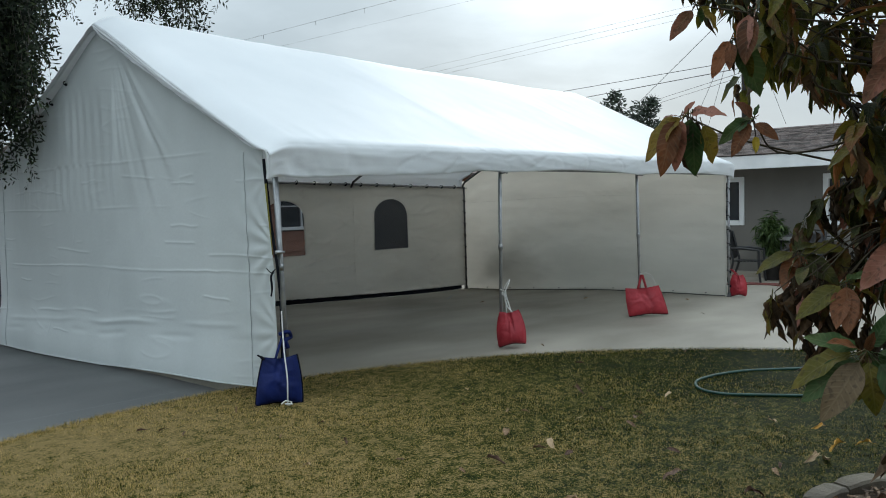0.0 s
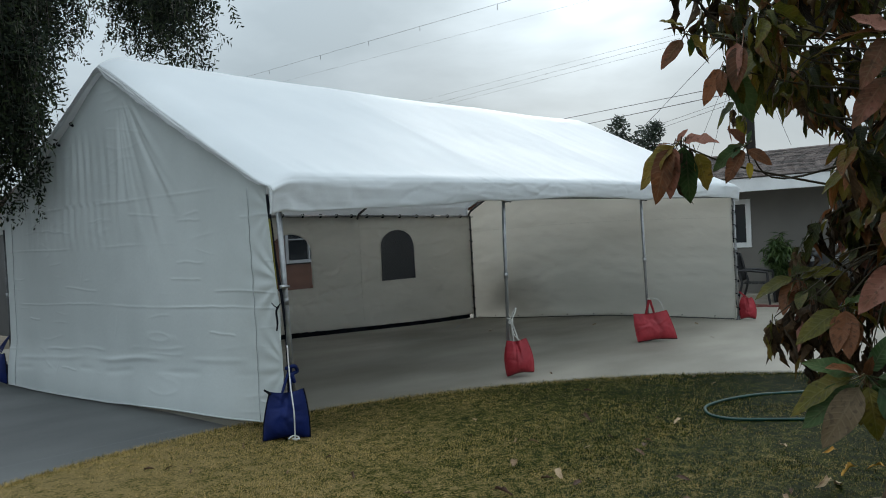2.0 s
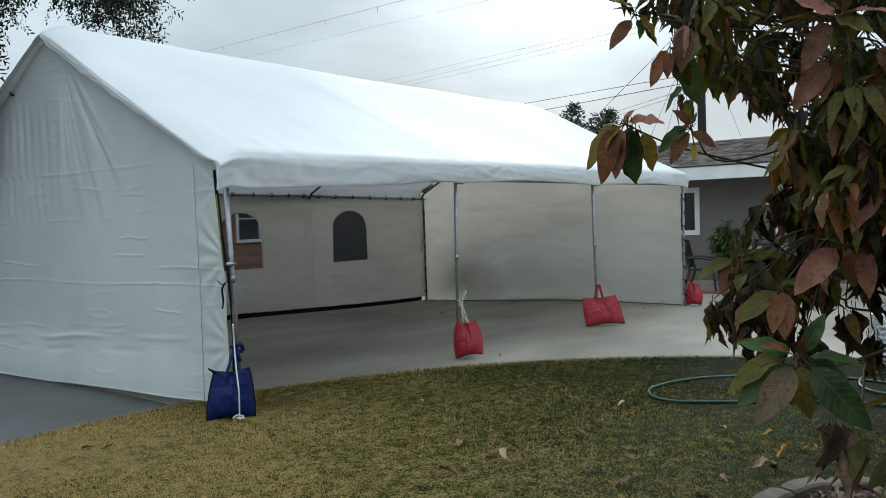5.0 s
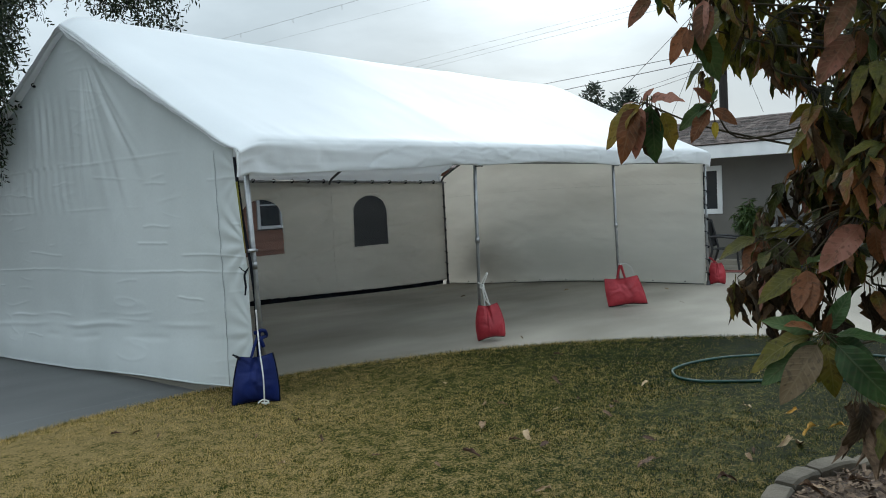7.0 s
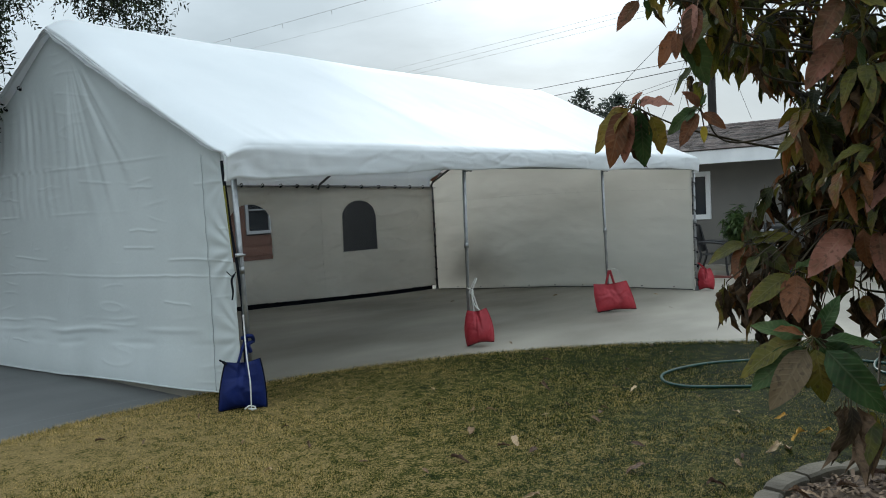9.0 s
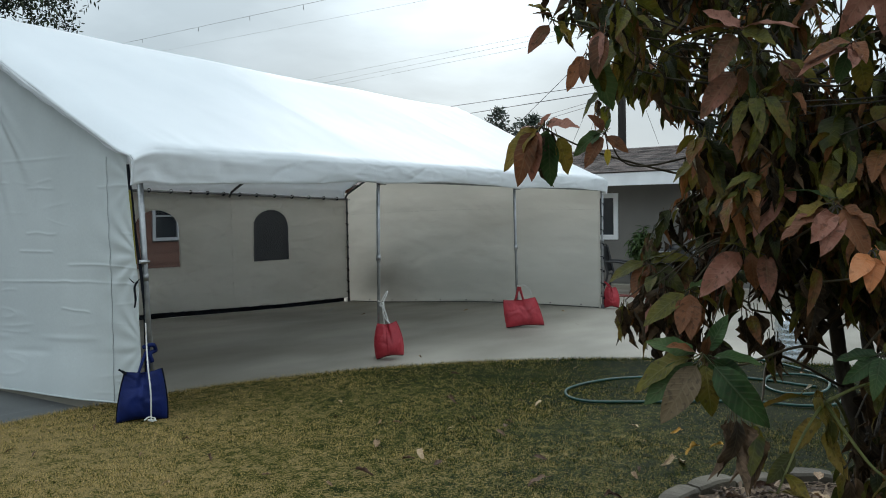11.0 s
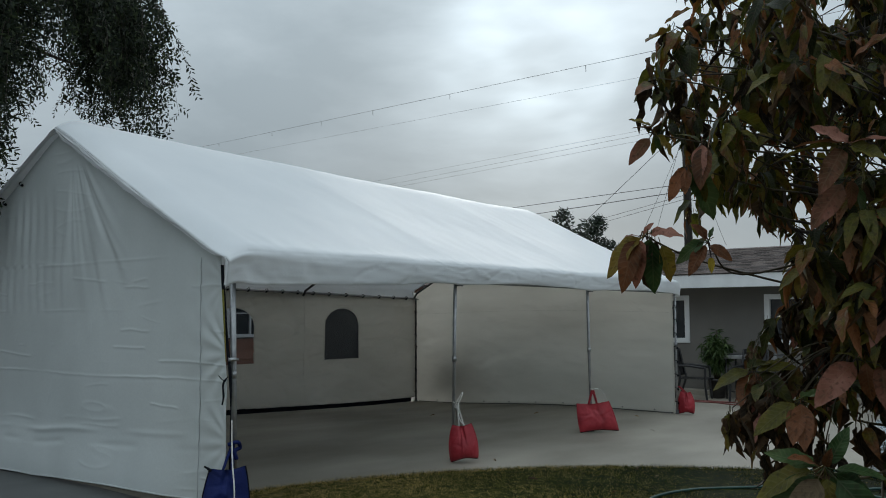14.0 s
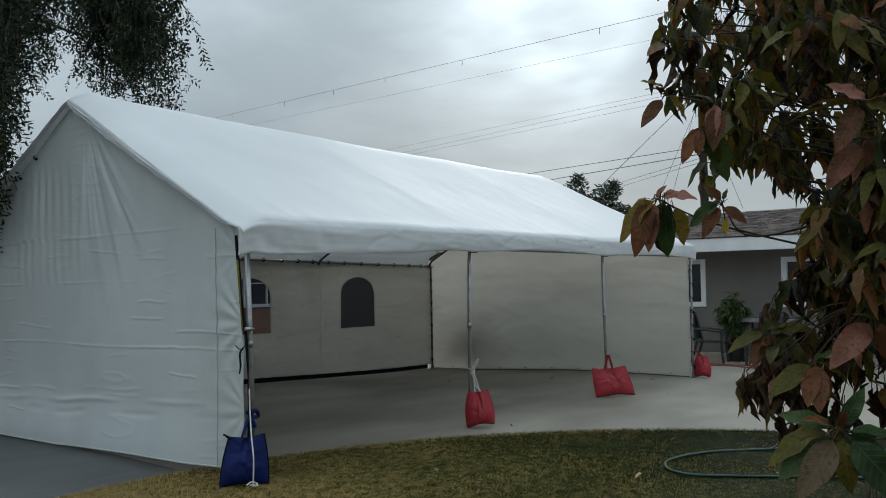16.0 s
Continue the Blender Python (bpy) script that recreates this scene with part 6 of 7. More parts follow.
spray((-1.11, -4.22, 1.99), (  # outermost tip over the lawn
    ((-0.02, 0.01, -0.01), (-0.10, 0.16, -0.13), 0.35, M_LEAF_OLIVE),
    ((-0.02, 0.02, -0.02), (-0.13, 0.07, -0.20), 0.85, M_LEAF_RUST),
    ((-0.01, 0.01, -0.02), (-0.09, 0.03, -0.19), 0.90, M_LEAF_PINK),
    ((-0.02, 0.02, 0.00), (-0.09, 0.05, -0.00), 0.30, M_LEAF_RUST),
    ((-0.00, -0.02, 0.01), (-0.04, -0.17, 0.01), 0.60, M_LEAF_PINK),
    ((-0.01, -0.00, 0.01), (0.01, -0.03, 0.06), 0.30, M_LEAF_PINK),
    ((-0.00, -0.01, -0.02), (0.02, 0.04, -0.26), 0.70, M_LEAF_DRY),
    ((0.00, -0.03, -0.02), (0.02, -0.01, -0.24), 0.70, M_LEAF_GREEN),
    ((0.01, -0.04, -0.02), (0.02, -0.05, -0.21), 0.70, M_LEAF_DRY),
    ((0.02, -0.06, -0.04), (0.09, -0.09, -0.20), 0.70, M_LEAF_OLIVE),
    ((-0.00, -0.02, -0.01), (0.05, 0.02, -0.16), 0.60, M_LEAF_GREEN),
))
spray((-0.96, -4.43, 1.96), (  # next along the same branch
    ((-0.02, 0.01, 0.00), (-0.05, 0.14, -0.06), 0.60, M_LEAF_GREEN),
    ((-0.01, 0.01, -0.01), (-0.10, 0.05, -0.12), 0.85, M_LEAF_RUST),
    ((-0.01, -0.01, -0.01), (-0.01, -0.10, -0.07), 0.70, M_LEAF_RUST),
    ((-0.01, 0.00, 0.02), (-0.10, 0.02, 0.07), 0.80, M_LEAF_PINK),
    ((-0.01, -0.01, 0.02), (0.00, -0.02, 0.07), 0.70, M_LEAF_GREEN),
    ((-0.00, -0.01, -0.06), (-0.03, -0.02, -0.12), 0.80, M_LEAF_YELLOW),
    ((-0.01, 0.00, 0.01), (0.01, 0.15, -0.02), 0.40, M_LEAF_OLIVE),
))
spray((-0.97, -4.20, 2.45), (  # upper edge of the crown
    ((-0.01, 0.01, -0.02), (-0.07, 0.08, -0.13), 0.80, M_LEAF_PINK),
    ((-0.02, 0.01, 0.00), (-0.07, 0.01, 0.05), 0.50, M_LEAF_OLIVE),
    ((-0.02, 0.00, 0.03), (-0.10, 0.05, 0.07), 0.40, M_LEAF_OLIVE),
    ((-0.01, -0.00, 0.01), (-0.13, 0.03, 0.02), 0.50, M_LEAF_RUST),
    ((-0.00, -0.01, -0.02), (0.03, -0.02, -0.07), 0.70, M_LEAF_GREEN),
    ((0.00, -0.02, -0.01), (0.08, -0.08, -0.10), 0.60, M_LEAF_OLIVE),
))
spray((-1.07, -4.47, 2.36), (  # large leaves over the street pole
    ((-0.01, 0.01, -0.01), (-0.06, 0.01, -0.16), 0.80, M_LEAF_PINK),
    ((-0.01, -0.00, -0.02), (-0.07, -0.00, -0.19), 0.90, M_LEAF_RUST),
    ((-0.00, -0.02, -0.01), (0.04, -0.12, -0.09), 0.60, M_LEAF_OLIVE),
    ((-0.02, 0.01, -0.00), (-0.05, 0.10, 0.05), 0.40, M_LEAF_OLIVE),
    ((-0.01, -0.01, 0.01), (0.03, -0.10, 0.04), 0.50, M_LEAF_GREEN),
))
spray((-0.98, -4.36, 2.29), (  # lower edge of the high foliage
    ((-0.01, 0.01, -0.01), (-0.06, 0.07, -0.14), 0.70, M_LEAF_RUST),
    ((-0.01, 0.00, -0.02), (-0.04, -0.00, -0.12), 0.80, M_LEAF_RUST),
    ((-0.00, -0.01, -0.02), (0.07, -0.05, -0.15), 0.60, M_LEAF_OLIVE),
    ((-0.00, -0.02, -0.01), (0.12, -0.08, -0.23), 0.60, M_LEAF_GREEN),
))

spray((-1.12, -5.45, 1.17), (  # dark green leaves low by the stems
    ((-0.01, 0.01, -0.00), (-0.06, 0.12, 0.00), 0.40, M_LEAF_GREEN),
    ((-0.01, 0.01, -0.01), (-0.10, 0.09, -0.07), 0.80, M_LEAF_GREEN),
    ((-0.01, -0.00, -0.01), (-0.10, 0.01, -0.11), 0.90, M_LEAF_GREEN),
    ((-0.01, -0.01, -0.01), (-0.06, -0.07, -0.10), 0.70, M_LEAF_GREEN),
    ((-0.01, -0.01, 0.01), (0.01, -0.05, 0.07), 0.40, M_LEAF_OLIVE),
))
LEFT = Vector((-0.55, 0.8, -0.25))
# tufts along the crown's edge over the lawn: tip, leaves, size
TUFTS_EDGE = [((-0.62, -4.08, 2.80), 10, 0.15), ((-0.50, -4.04, 2.95), 9, 0.15), ((-0.30, -4.00, 2.95), 10, 0.16), ((-0.36, -4.08, 2.72), 10, 0.15), ((-0.25, -4.10, 3.12), 9, 0.16), ((-0.2, -4.2, 2.55), 10, 0.15),
              ((-0.41, -4.10, 2.85), 9, 0.14), ((-0.35, -4.15, 2.66), 9, 0.14), ((-0.55, -4.20, 2.95), 9, 0.15), ((-0.15, -4.05, 2.75), 9, 0.14), ((-0.30, -4.30, 3.20), 9, 0.15), ((-0.10, -4.30, 2.90), 9, 0.15),
              ((-0.71, -4.21, 3.00), 10, 0.16), ((-0.44, -4.05, 2.66), 9, 0.15), ((-0.86, -4.50, 2.38), 8, 0.16)]
TUFTS_HANG = [((-0.75, -4.56, 1.42), 11, 0.14), ((-0.68, -4.48, 1.28), 11, 0.14), ((-0.88, -4.66, 1.36), 10, 0.14), ((-0.62, -4.52, 1.55), 10, 0.14), ((-0.72, -4.70, 1.18), 10, 0.14), ((-0.5, -4.6, 1.35), 11, 0.14),
              ((-0.55, -4.75, 1.62), 11, 0.14), ((-0.45, -4.62, 1.72), 11, 0.14), ((-0.62, -4.66, 1.48), 11, 0.14), ((-0.40, -4.70, 1.55), 11, 0.14), ((-0.55, -4.82, 1.42), 11, 0.14), ((-0.35, -4.85, 1.70), 11, 0.14), ((-0.70, -4.62, 1.66), 9, 0.13)]
TUFTS_WITHERED = [((-0.30, -5.15, 1.42), 8, 0.15), ((-0.15, -5.45, 1.40), 9, 0.15), ((-0.42, -5.50, 1.38), 9, 0.15), ((-0.25, -5.75, 1.30), 9, 0.16), ((-0.05, -4.85, 1.42), 8, 0.15),
                  ((-0.85, -4.47, 1.28), 9, 0.14), ((-0.85, -4.58, 1.33), 9, 0.14), ((-0.80, -4.66, 1.24), 9, 0.14), ((-0.80, -4.75, 1.34), 9, 0.14), ((-0.75, -4.80, 1.20), 8, 0.14), ((-0.80, -4.60, 1.14), 8, 0.13),
                  ((-0.05, -5.02, 1.14), 8, 0.13), ((-0.2, -5.38, 1.46), 9, 0.15), ((-0.80, -4.95, 1.27), 8, 0.14), ((-0.70, -5.02, 1.17), 8, 0.14), ((-0.95, -4.85, 1.18), 7, 0.14), ((-0.60, -5.12, 1.30), 8, 0.14)]
for tip, n, size in TUFTS_EDGE:
    path, rad = limb_to(tip, 0.006)
    part("branch", Build().tube(path, rad, 6), M_TWIG, tree)
    whorl(tip, n, size, M_LEAF, False, 0.6, LEFT * 0.3, wither=0.15)
for tip, n, size in TUFTS_WITHERED:
    whorl(tip, n, size, M_LEAF, False, 0.9, wither=0.85)
for tip, n, size in TUFTS_HANG:
    whorl(tip, n, size, M_LEAF, single_leaves[0] < 230, 0.8, LEFT * 0.4, wither=0.55)
# the fresh green tuft low on the lawn side
ROSETTE = Vector((-1.40, -4.96, 1.165))
for tip in (ROSETTE, ROSETTE + Vector((0.08, 0.03, -0.10))):
    path, rad = limb_to(tip, 0.007)
    part("branch", Build().tube(path, rad, 6), M_TWIG, tree)
ACROSS = Vector((0.54, -0.84, 0))
for across, up, toward, face, mat in ((-0.17, 0.065, 0.02, 0.5, M_LEAF_GREEN), (-0.12, -0.20, 0.10, 0.9, M_LEAF_DULL), (-0.19, -0.15, 0.02, 0.7, M_LEAF_GREEN), (0.21, -0.22, 0.12, 0.8, M_LEAF_GREEN), (0.19, -0.01, 0.04, 0.3, M_LEAF_GREEN),
                                      (0.08, 0.13, 0.05, 0.9, M_LEAF_GREEN), (0.03, -0.20, 0.02, 0.8, M_LEAF_OLIVE), (-0.02, -0.19, -0.06, 0.7, M_LEAF_OLIVE), (-0.24, -0.06, 0.0, 0.3, M_LEAF_OLIVE), (0.17, -0.10, -0.03, 0.5, M_LEAF_GREEN),
                                      (-0.10, 0.05, 0.10, 0.5, M_LEAF_RUST), (0.02, 0.06, 0.06, 0.9, M_LEAF_RUST), (0.10, -0.17, -0.06, 0.7, M_LEAF_GREEN), (-0.09, -0.16, -0.05, 0.7, M_LEAF_OLIVE)):
    a = ROSETTE + ACROSS * across * 0.18 + TOWARD * toward * 0.2 + Vector((0, 0, 0.15 * up))
    blade_between(a, ROSETTE + ACROSS * across + TOWARD * toward + Vector((0, 0, up)), face, mat)
whorl(ROSETTE + Vector((0.14, -0.06, -0.20)), 6, 0.15, M_LEAF, True, 0.9, wither=0.8)
whorl(ROSETTE + Vector((0.30, -0.08, -0.30)), 7, 0.16, M_LEAF, False, 0.9, wither=0.8)
# pale shoots bending out low
M_SHOOT = material("green_shoot", (0.055, 0.065, 0.012), (0.115, 0.115, 0.026), 9, 0.6)
FORK = Vector((-0.68, -5.21, 0.90))
for pts in (((0.15, -5.25, 0.35), (-0.35, -5.22, 0.80), FORK, (-0.90, -5.16, 0.79), (-1.07, -5.12, 0.64)), (FORK, (-0.80, -5.30, 0.82), (-0.91, -5.41, 0.73), (-0.95, -5.50, 0.70)), (FORK, (-0.60, -5.32, 0.96), (-0.53, -5.46, 1.0))):
    path = curve(pts, 8)
    part("sprout", Build().tube(path, [mix(0.008, 0.004, i / len(path)) for i in range(len(path))], 6), M_SHOOT, tree, "pale green shoot")
    for q in path[-7::3]:
        place_leaf(q, Vector((trng.uniform(-1, 0.4), trng.uniform(-1, 1), trng.uniform(-0.9, 0.1))), 0.15, trng.uniform(-1, 1), M_LEAF_OLIVE, True)
whorl(FORK + Vector((0.02, 0.03, 0.06)), 6, 0.17, M_LEAF_OLIVE, True, 0.3)
whorl(FORK + Vector((-0.02, -0.02, -0.02)), 5, 0.17, M_LEAF_OLIVE, True, 1.0)

# the body of the crown: boughs first, then tufts on twigs off the nearest bough
def in_crown():
    while True:
        v = Vector((trng.gauss(0, 1), trng.gauss(0, 1), trng.gauss(0, 1))).normalized() * trng.uniform(0.3, 1.0) ** 0.6
        p = Vector((-0.16 + 1.25 * v.x, -5.35 + 1.70 * v.y, 2.40 + 1.35 * v.z))
        reach = math.degrees(math.atan2(p.y + 5.74, p.x + 4.15))
        limit = mix(16.2, 23.6, smooth01((p.z - 2.05) / 0.35))
        if p.z > 1.40 and p.x > -1.2 and reach < limit and trng.random() < 0.5 + (limit - reach) / 6:
            return p


BOUGHS = []
for k in range(64):
    path, rad = limb_to(in_crown(), 0.011)
    wood.tube(path, rad, 6)
    BOUGHS += path[6:]
for path in (STEM_A, STEM_B, STEM_C):
    BOUGHS += path[26:]


# hanging twigs of the low tufts, from the boughs above them
for tip, n, size in TUFTS_WITHERED + TUFTS_HANG:
    tip = Vector(tip)
    best = min(BOUGHS, key=lambda q: (q - tip).length + (0.0 if q.z > tip.z + 0.08 else 0.6))
    path = curve([best, best.lerp(tip, 0.5) + Vector((trng.uniform(-0.03, 0.03), trng.uniform(-0.03, 0.03), 0.05)), tip], 5)
    part("branch", Build().tube(path, [mix(0.0036, 0.0022, i / len(path)) for i in range(len(path))], 5), M_TWIG, tree)


def twig_to(p):
    best = min(BOUGHS, key=lambda q: (q - p).length + 0.3 * max(0.0, q.z - p.z))
    if (best - p).length > 0.02:
        wood.tube([best, best.lerp(p, 0.5) + Vector((trng.uniform(-0.04, 0.04), trng.uniform(-0.04, 0.04), trng.uniform(-0.02, 0.05))), p], [0.0042, 0.0033, 0.0025], 4, False)


for k in range(1250):
    p = in_crown()
    if p.z > 2.2 and wob(p.x * 2.2 + 7.3, p.y * 2.2, p.z * 2.2) < -0.16:
        continue
    if p.z > 2.2 and p.y < -5.1 and trng.random() < 0.5:
        continue
    twig_to(p)
    whorl(p, trng.randint(8, 13), trng.uniform(0.10, 0.145), M_LEAF, False, 0.7, wither=0.16 if p.z > 1.9 else 0.34)
# the lower lobe towards the lawn
for k in range(330):
    v = Vector((trng.gauss(0, 1), trng.gauss(0, 1), trng.gauss(0, 1))).normalized() * trng.uniform(0.3, 1.0) ** 0.6
    p = Vector((-0.22 + 0.85 * v.x, -5.24 + 0.70 * v.y, 1.80 + 0.42 * v.z))
    twig_to(p)
    whorl(p, trng.randint(6, 9), trng.uniform(0.12, 0.16), M_LEAF, False, 0.75, wither=0.35)
# leaves between the stems and beyond them
for k in range(120):
    p = Vector((trng.uniform(-0.55, 0.6), trng.uniform(-6.0, -5.28), trng.uniform(1.12, 1.75)))
    twig_to(p)
    whorl(p, trng.randint(6, 9), trng.uniform(0.12, 0.16), M_LEAF, False, 0.8, wither=0.5)
for k in range(130):
    p = Vector((trng.uniform(-0.6, 0.3), trng.uniform(-5.75, -4.95), trng.uniform(1.34, 1.80)))
    twig_to(p)
    whorl(p, trng.randint(6, 10), trng.uniform(0.12, 0.16), M_LEAF, False, 0.85, wither=0.4)
# withered leaves hanging low round the stems
for k in range(78):
    p = Vector((trng.uniform(-0.80, -0.05), trng.uniform(-5.75, -5.26), trng.uniform(0.25, 0.95)))
    wood.tube(curve([(0.34, -5.35, max(0.1, p.z - 0.25)), Vector((0.34, -5.35, p.z + 0.1)).lerp(p, 0.6), p], 5), 0.004, 5)
    whorl(p, trng.randint(4, 7), 0.15, M_LEAF, False, 1.0, wither=0.75)
for k in range(64):
    p = Vector((trng.uniform(-0.35, 0.6), trng.uniform(-6.0, -5.28), trng.uniform(0.25, 1.1)))
    path = curve([(0.34, -5.35, max(0.1, p.z - 0.25)), Vector((0.34, -5.35, p.z)).lerp(p, 0.5), p], 5)
    wood.tube(path, 0.005, 5)
    whorl(p, trng.randint(4, 7), 0.15, M_LEAF, False, 0.9, wither=0.7)
tagged(part("branchwork", wood, M_BARK, tree), kind="stuff")
tagged(part("foliage", joined, M_LEAF_DEEP, tree), kind="stuff")
tagged(part("withered_foliage", joined_dry, M_LEAF_DRY_HEAP, tree), kind="stuff")

# fallen leaves on the lawn, concrete and bed
lit_rng = random.Random(8)
FALLEN = [(1.77, -1.76, 0.14), (0.36, -2.49, 0.12), (0.64, -3.22, 0.09), (0.28, -3.50, 0.16), (2.10, -2.51, 0.10), (0.38, -2.11, 0.13), (-0.22, -2.42, 0.13), (1.26, -2.65, 0.09), (1.69, -3.53, 0.11),
          (1.04, -4.03, 0.17), (0.67, -3.89, 0.08), (0.15, -3.93, 0.13), (0.87, -1.87, 0.08), (-0.47, -3.26, 0.10), (1.02, -4.09, 0.14)]
spots = [(x, y, s, M_LITTER) for x, y, s in FALLEN] + [(1.42, -4.06, 0.15, M_YELLOWLEAF), (1.79, -3.82, 0.11, M_YELLOWLEAF), (1.55, -4.2, 0.10, M_YELLOWLEAF)]
for k in range(46):
    x, y = lit_rng.uniform(-1.5, 4.6), lit_rng.uniform(-4.4, 0.2)
    if math.hypot(x - LAWN_C[0], y - LAWN_C[1]) < LAWN_R - 0.1 and math.hypot(x - BED_C[0], y - BED_C[1]) > BED_R + 0.25:
        spots.append((x, y, lit_rng.uniform(0.04, 0.10), M_LITTER))
for k in range(16):
    a, r = lit_rng.uniform(0.2, 2.6), lit_rng.uniform(0.3, 0.95)
    spots.append((BED_C[0] + r * math.cos(a), BED_C[1] + r * math.sin(a), lit_rng.uniform(0.08, 0.16), M_LITTER))
for x, y in ((3.62, 0.10), (8.27, 0.35), (8.04, 1.23), (7.70, 1.84), (3.5, -0.2), (6.9, -0.55), (6.6, 3.2)):
    spots.append((x, y, lit_rng.uniform(0.06, 0.1), M_LITTER))
FALL_MESH = {(n, m): (DRY_FORMS[:2] + LEAF_FORMS[2:4])[n].mesh("fallen_leaf", m) for n in range(4) for m in (M_LITTER, M_YELLOWLEAF)}
for x, y, s, mt in spots:
    ob = new("fallen_leaf", FALL_MESH[lit_rng.randrange(4), mt])
    on_lawn = math.hypot(x - LAWN_C[0], y - LAWN_C[1]) < LAWN_R
    in_bed = math.hypot(x - BED_C[0], y - BED_C[1]) < BED_R
    z = 0.09 if in_bed else 0.036 if on_lawn else drive_z(x, y) + 0.012
    ob.matrix_basis = Matrix.Translation((x, y, z + 0.12 * s)) @ Euler((lit_rng.uniform(-0.3, 0.3), lit_rng.uniform(-0.30, -0.10), lit_rng.uniform(0, 6.28))).to_matrix().to_4x4() @ Matrix.Diagonal((s, s, s, 1))
    tagged(ob, "curled yellow fallen leaf on the grass" if mt is M_YELLOWLEAF else "curled dry brown fallen leaf on the ground", "leaf", "fallen leaves")


# ---------------- weeping tree behind the tent ----------------
pep = thing("weeping_tree", (-0.4, 9.4, 0), "tall weeping tree with fine dark hanging foliage", "tree")
PC = Vector((-0.5, 8.9, 0))
part("trunk", Build().tube(curve([(-0.4, 9.4, -0.3), (-0.5, 9.3, 1.5), (-0.35, 9.1, 3.2), (-0.5, 8.9, 5.2), (-0.4, 8.8, 7.0)]), [mix(0.30, 0.10, i / 32) for i in range(33)], 12), M_BARK, pep)
wrng = random.Random(33)
for k in range(14):
    a = k * 0.449 * 2 + wrng.uniform(-0.2, 0.2)
    r = wrng.uniform(1.8, 3.4)
    z0 = wrng.uniform(4.4, 6.4)
    e = PC + Vector((r * math.cos(a), r * math.sin(a), z0 + wrng.uniform(0.9, 2.0)))
    part("limb", Build().tube(curve([PC + Vector((0, 0, z0)), PC + Vector((r * 0.5 * math.cos(a), r * 0.5 * math.sin(a), z0 + 1.3)), e], 7), [mix(0.09, 0.02, i / 14) for i in range(15)], 7), M_BARK, pep)
fol, stems = Build(), Build()


def strand(start, out, length, dens=1.2, sway_by=0.3, leaf=0.85):
    """A hanging twig with short side sprigs, each a feather of paired leaflets."""
    sway = Vector((wrng.uniform(-sway_by, sway_by), wrng.uniform(-sway_by, sway_by), 0))
    def at(t):
        return start + out * (1 - (1 - t) ** 2) * 0.6 + sway * t * t + Vector((0, 0, -length * (0.25 * t + 0.75 * t * t)))
    stems.tube([at(k / 5) for k in range(6)], [0.005, 0.004, 0.0035, 0.003, 0.003, 0.002], 3, False)
    n = max(3, int(length / 0.095 * dens))
    for k in range(n):
        p = at((k + wrng.random()) / n)
        a = wrng.uniform(0, 6.28)
        d = Vector((math.cos(a), math.sin(a), wrng.uniform(-1.5, -0.1))).normalized()
        q = d.cross(Vector((wrng.uniform(-1, 1), wrng.uniform(-1, 1), wrng.uniform(-0.3, 0.3)))).normalized()
        reach = leaf * wrng.uniform(0.16, 0.34)
        for j in range(6):
            c = p + d * (reach * (j + 0.6) / 6) + Vector((0, 0, -0.05 * (j / 6) ** 2))
            L, w = leaf * wrng.uniform(0.08, 0.14), leaf * wrng.uniform(0.018, 0.032)
            e = (q * (1 if j % 2 else -1) + d * wrng.uniform(0.3, 1.0) + Vector((0, 0, wrng.uniform(-0.5, 0.1)))).normalized() * L
            s = d.cross(q) * w * wrng.uniform(-0.7, 0.7) + d * w
            fol.add([c, c + e * 0.5 + s, c + e, c + e * 0.5 - s], [(0, 1, 2, 3)])


# main dome: drooping sprays gathered on clumps, with gaps of sky
for c in range(400):
    a = wrng.uniform(0, 6.28)
    r = 3.95 * wrng.random() ** 0.6
    base = PC + Vector((r * math.cos(a), r * math.sin(a), 5.9 + 2.6 * math.sqrt(max(0, 1 - (r / 4.75) ** 2)) - wrng.uniform(0, 2.2) * (1 - r / 6)))
    out = Vector((math.cos(a), math.sin(a), 0))
    if base.y < 6.4 and base.x < 1.9 and base.z < 6.2:
        continue
    if r > 0.9 and wob(base.x * 0.9, base.y * 0.9, base.z * 0.7) < 0.05:
        continue
    tilt = Vector((0.20 + wrng.uniform(-0.5, 0.5), -0.22 + wrng.uniform(-0.5, 0.5), 0))
    for k in range(9):
        s0 = base + Vector((wrng.gauss(0, 0.2), wrng.gauss(0, 0.2), wrng.uniform(-0.35, 0.35)))
        low = 4.3 + 0.5 * wob(s0.x * 0.8, s0.y * 0.8, 5)
        way = math.atan2(s0.y + 5.7, s0.x + 4.2)
        if 1.085 < way < 1.185:  # an open window between this crown and the hanging curtain
            low = max(low, 1.66 + (0.24 + 0.05 * wob(way * 30, s0.z, 1)) * math.hypot(s0.x + 4.2, s0.y + 5.7))
        L = min(wrng.uniform(0.6, 1.7) if r < 2.8 else wrng.uniform(0.8, 2.3), s0.z - low)
        if L > 0.3:
            strand(s0, out * wrng.uniform(0.2, 1.1) + tilt, L)
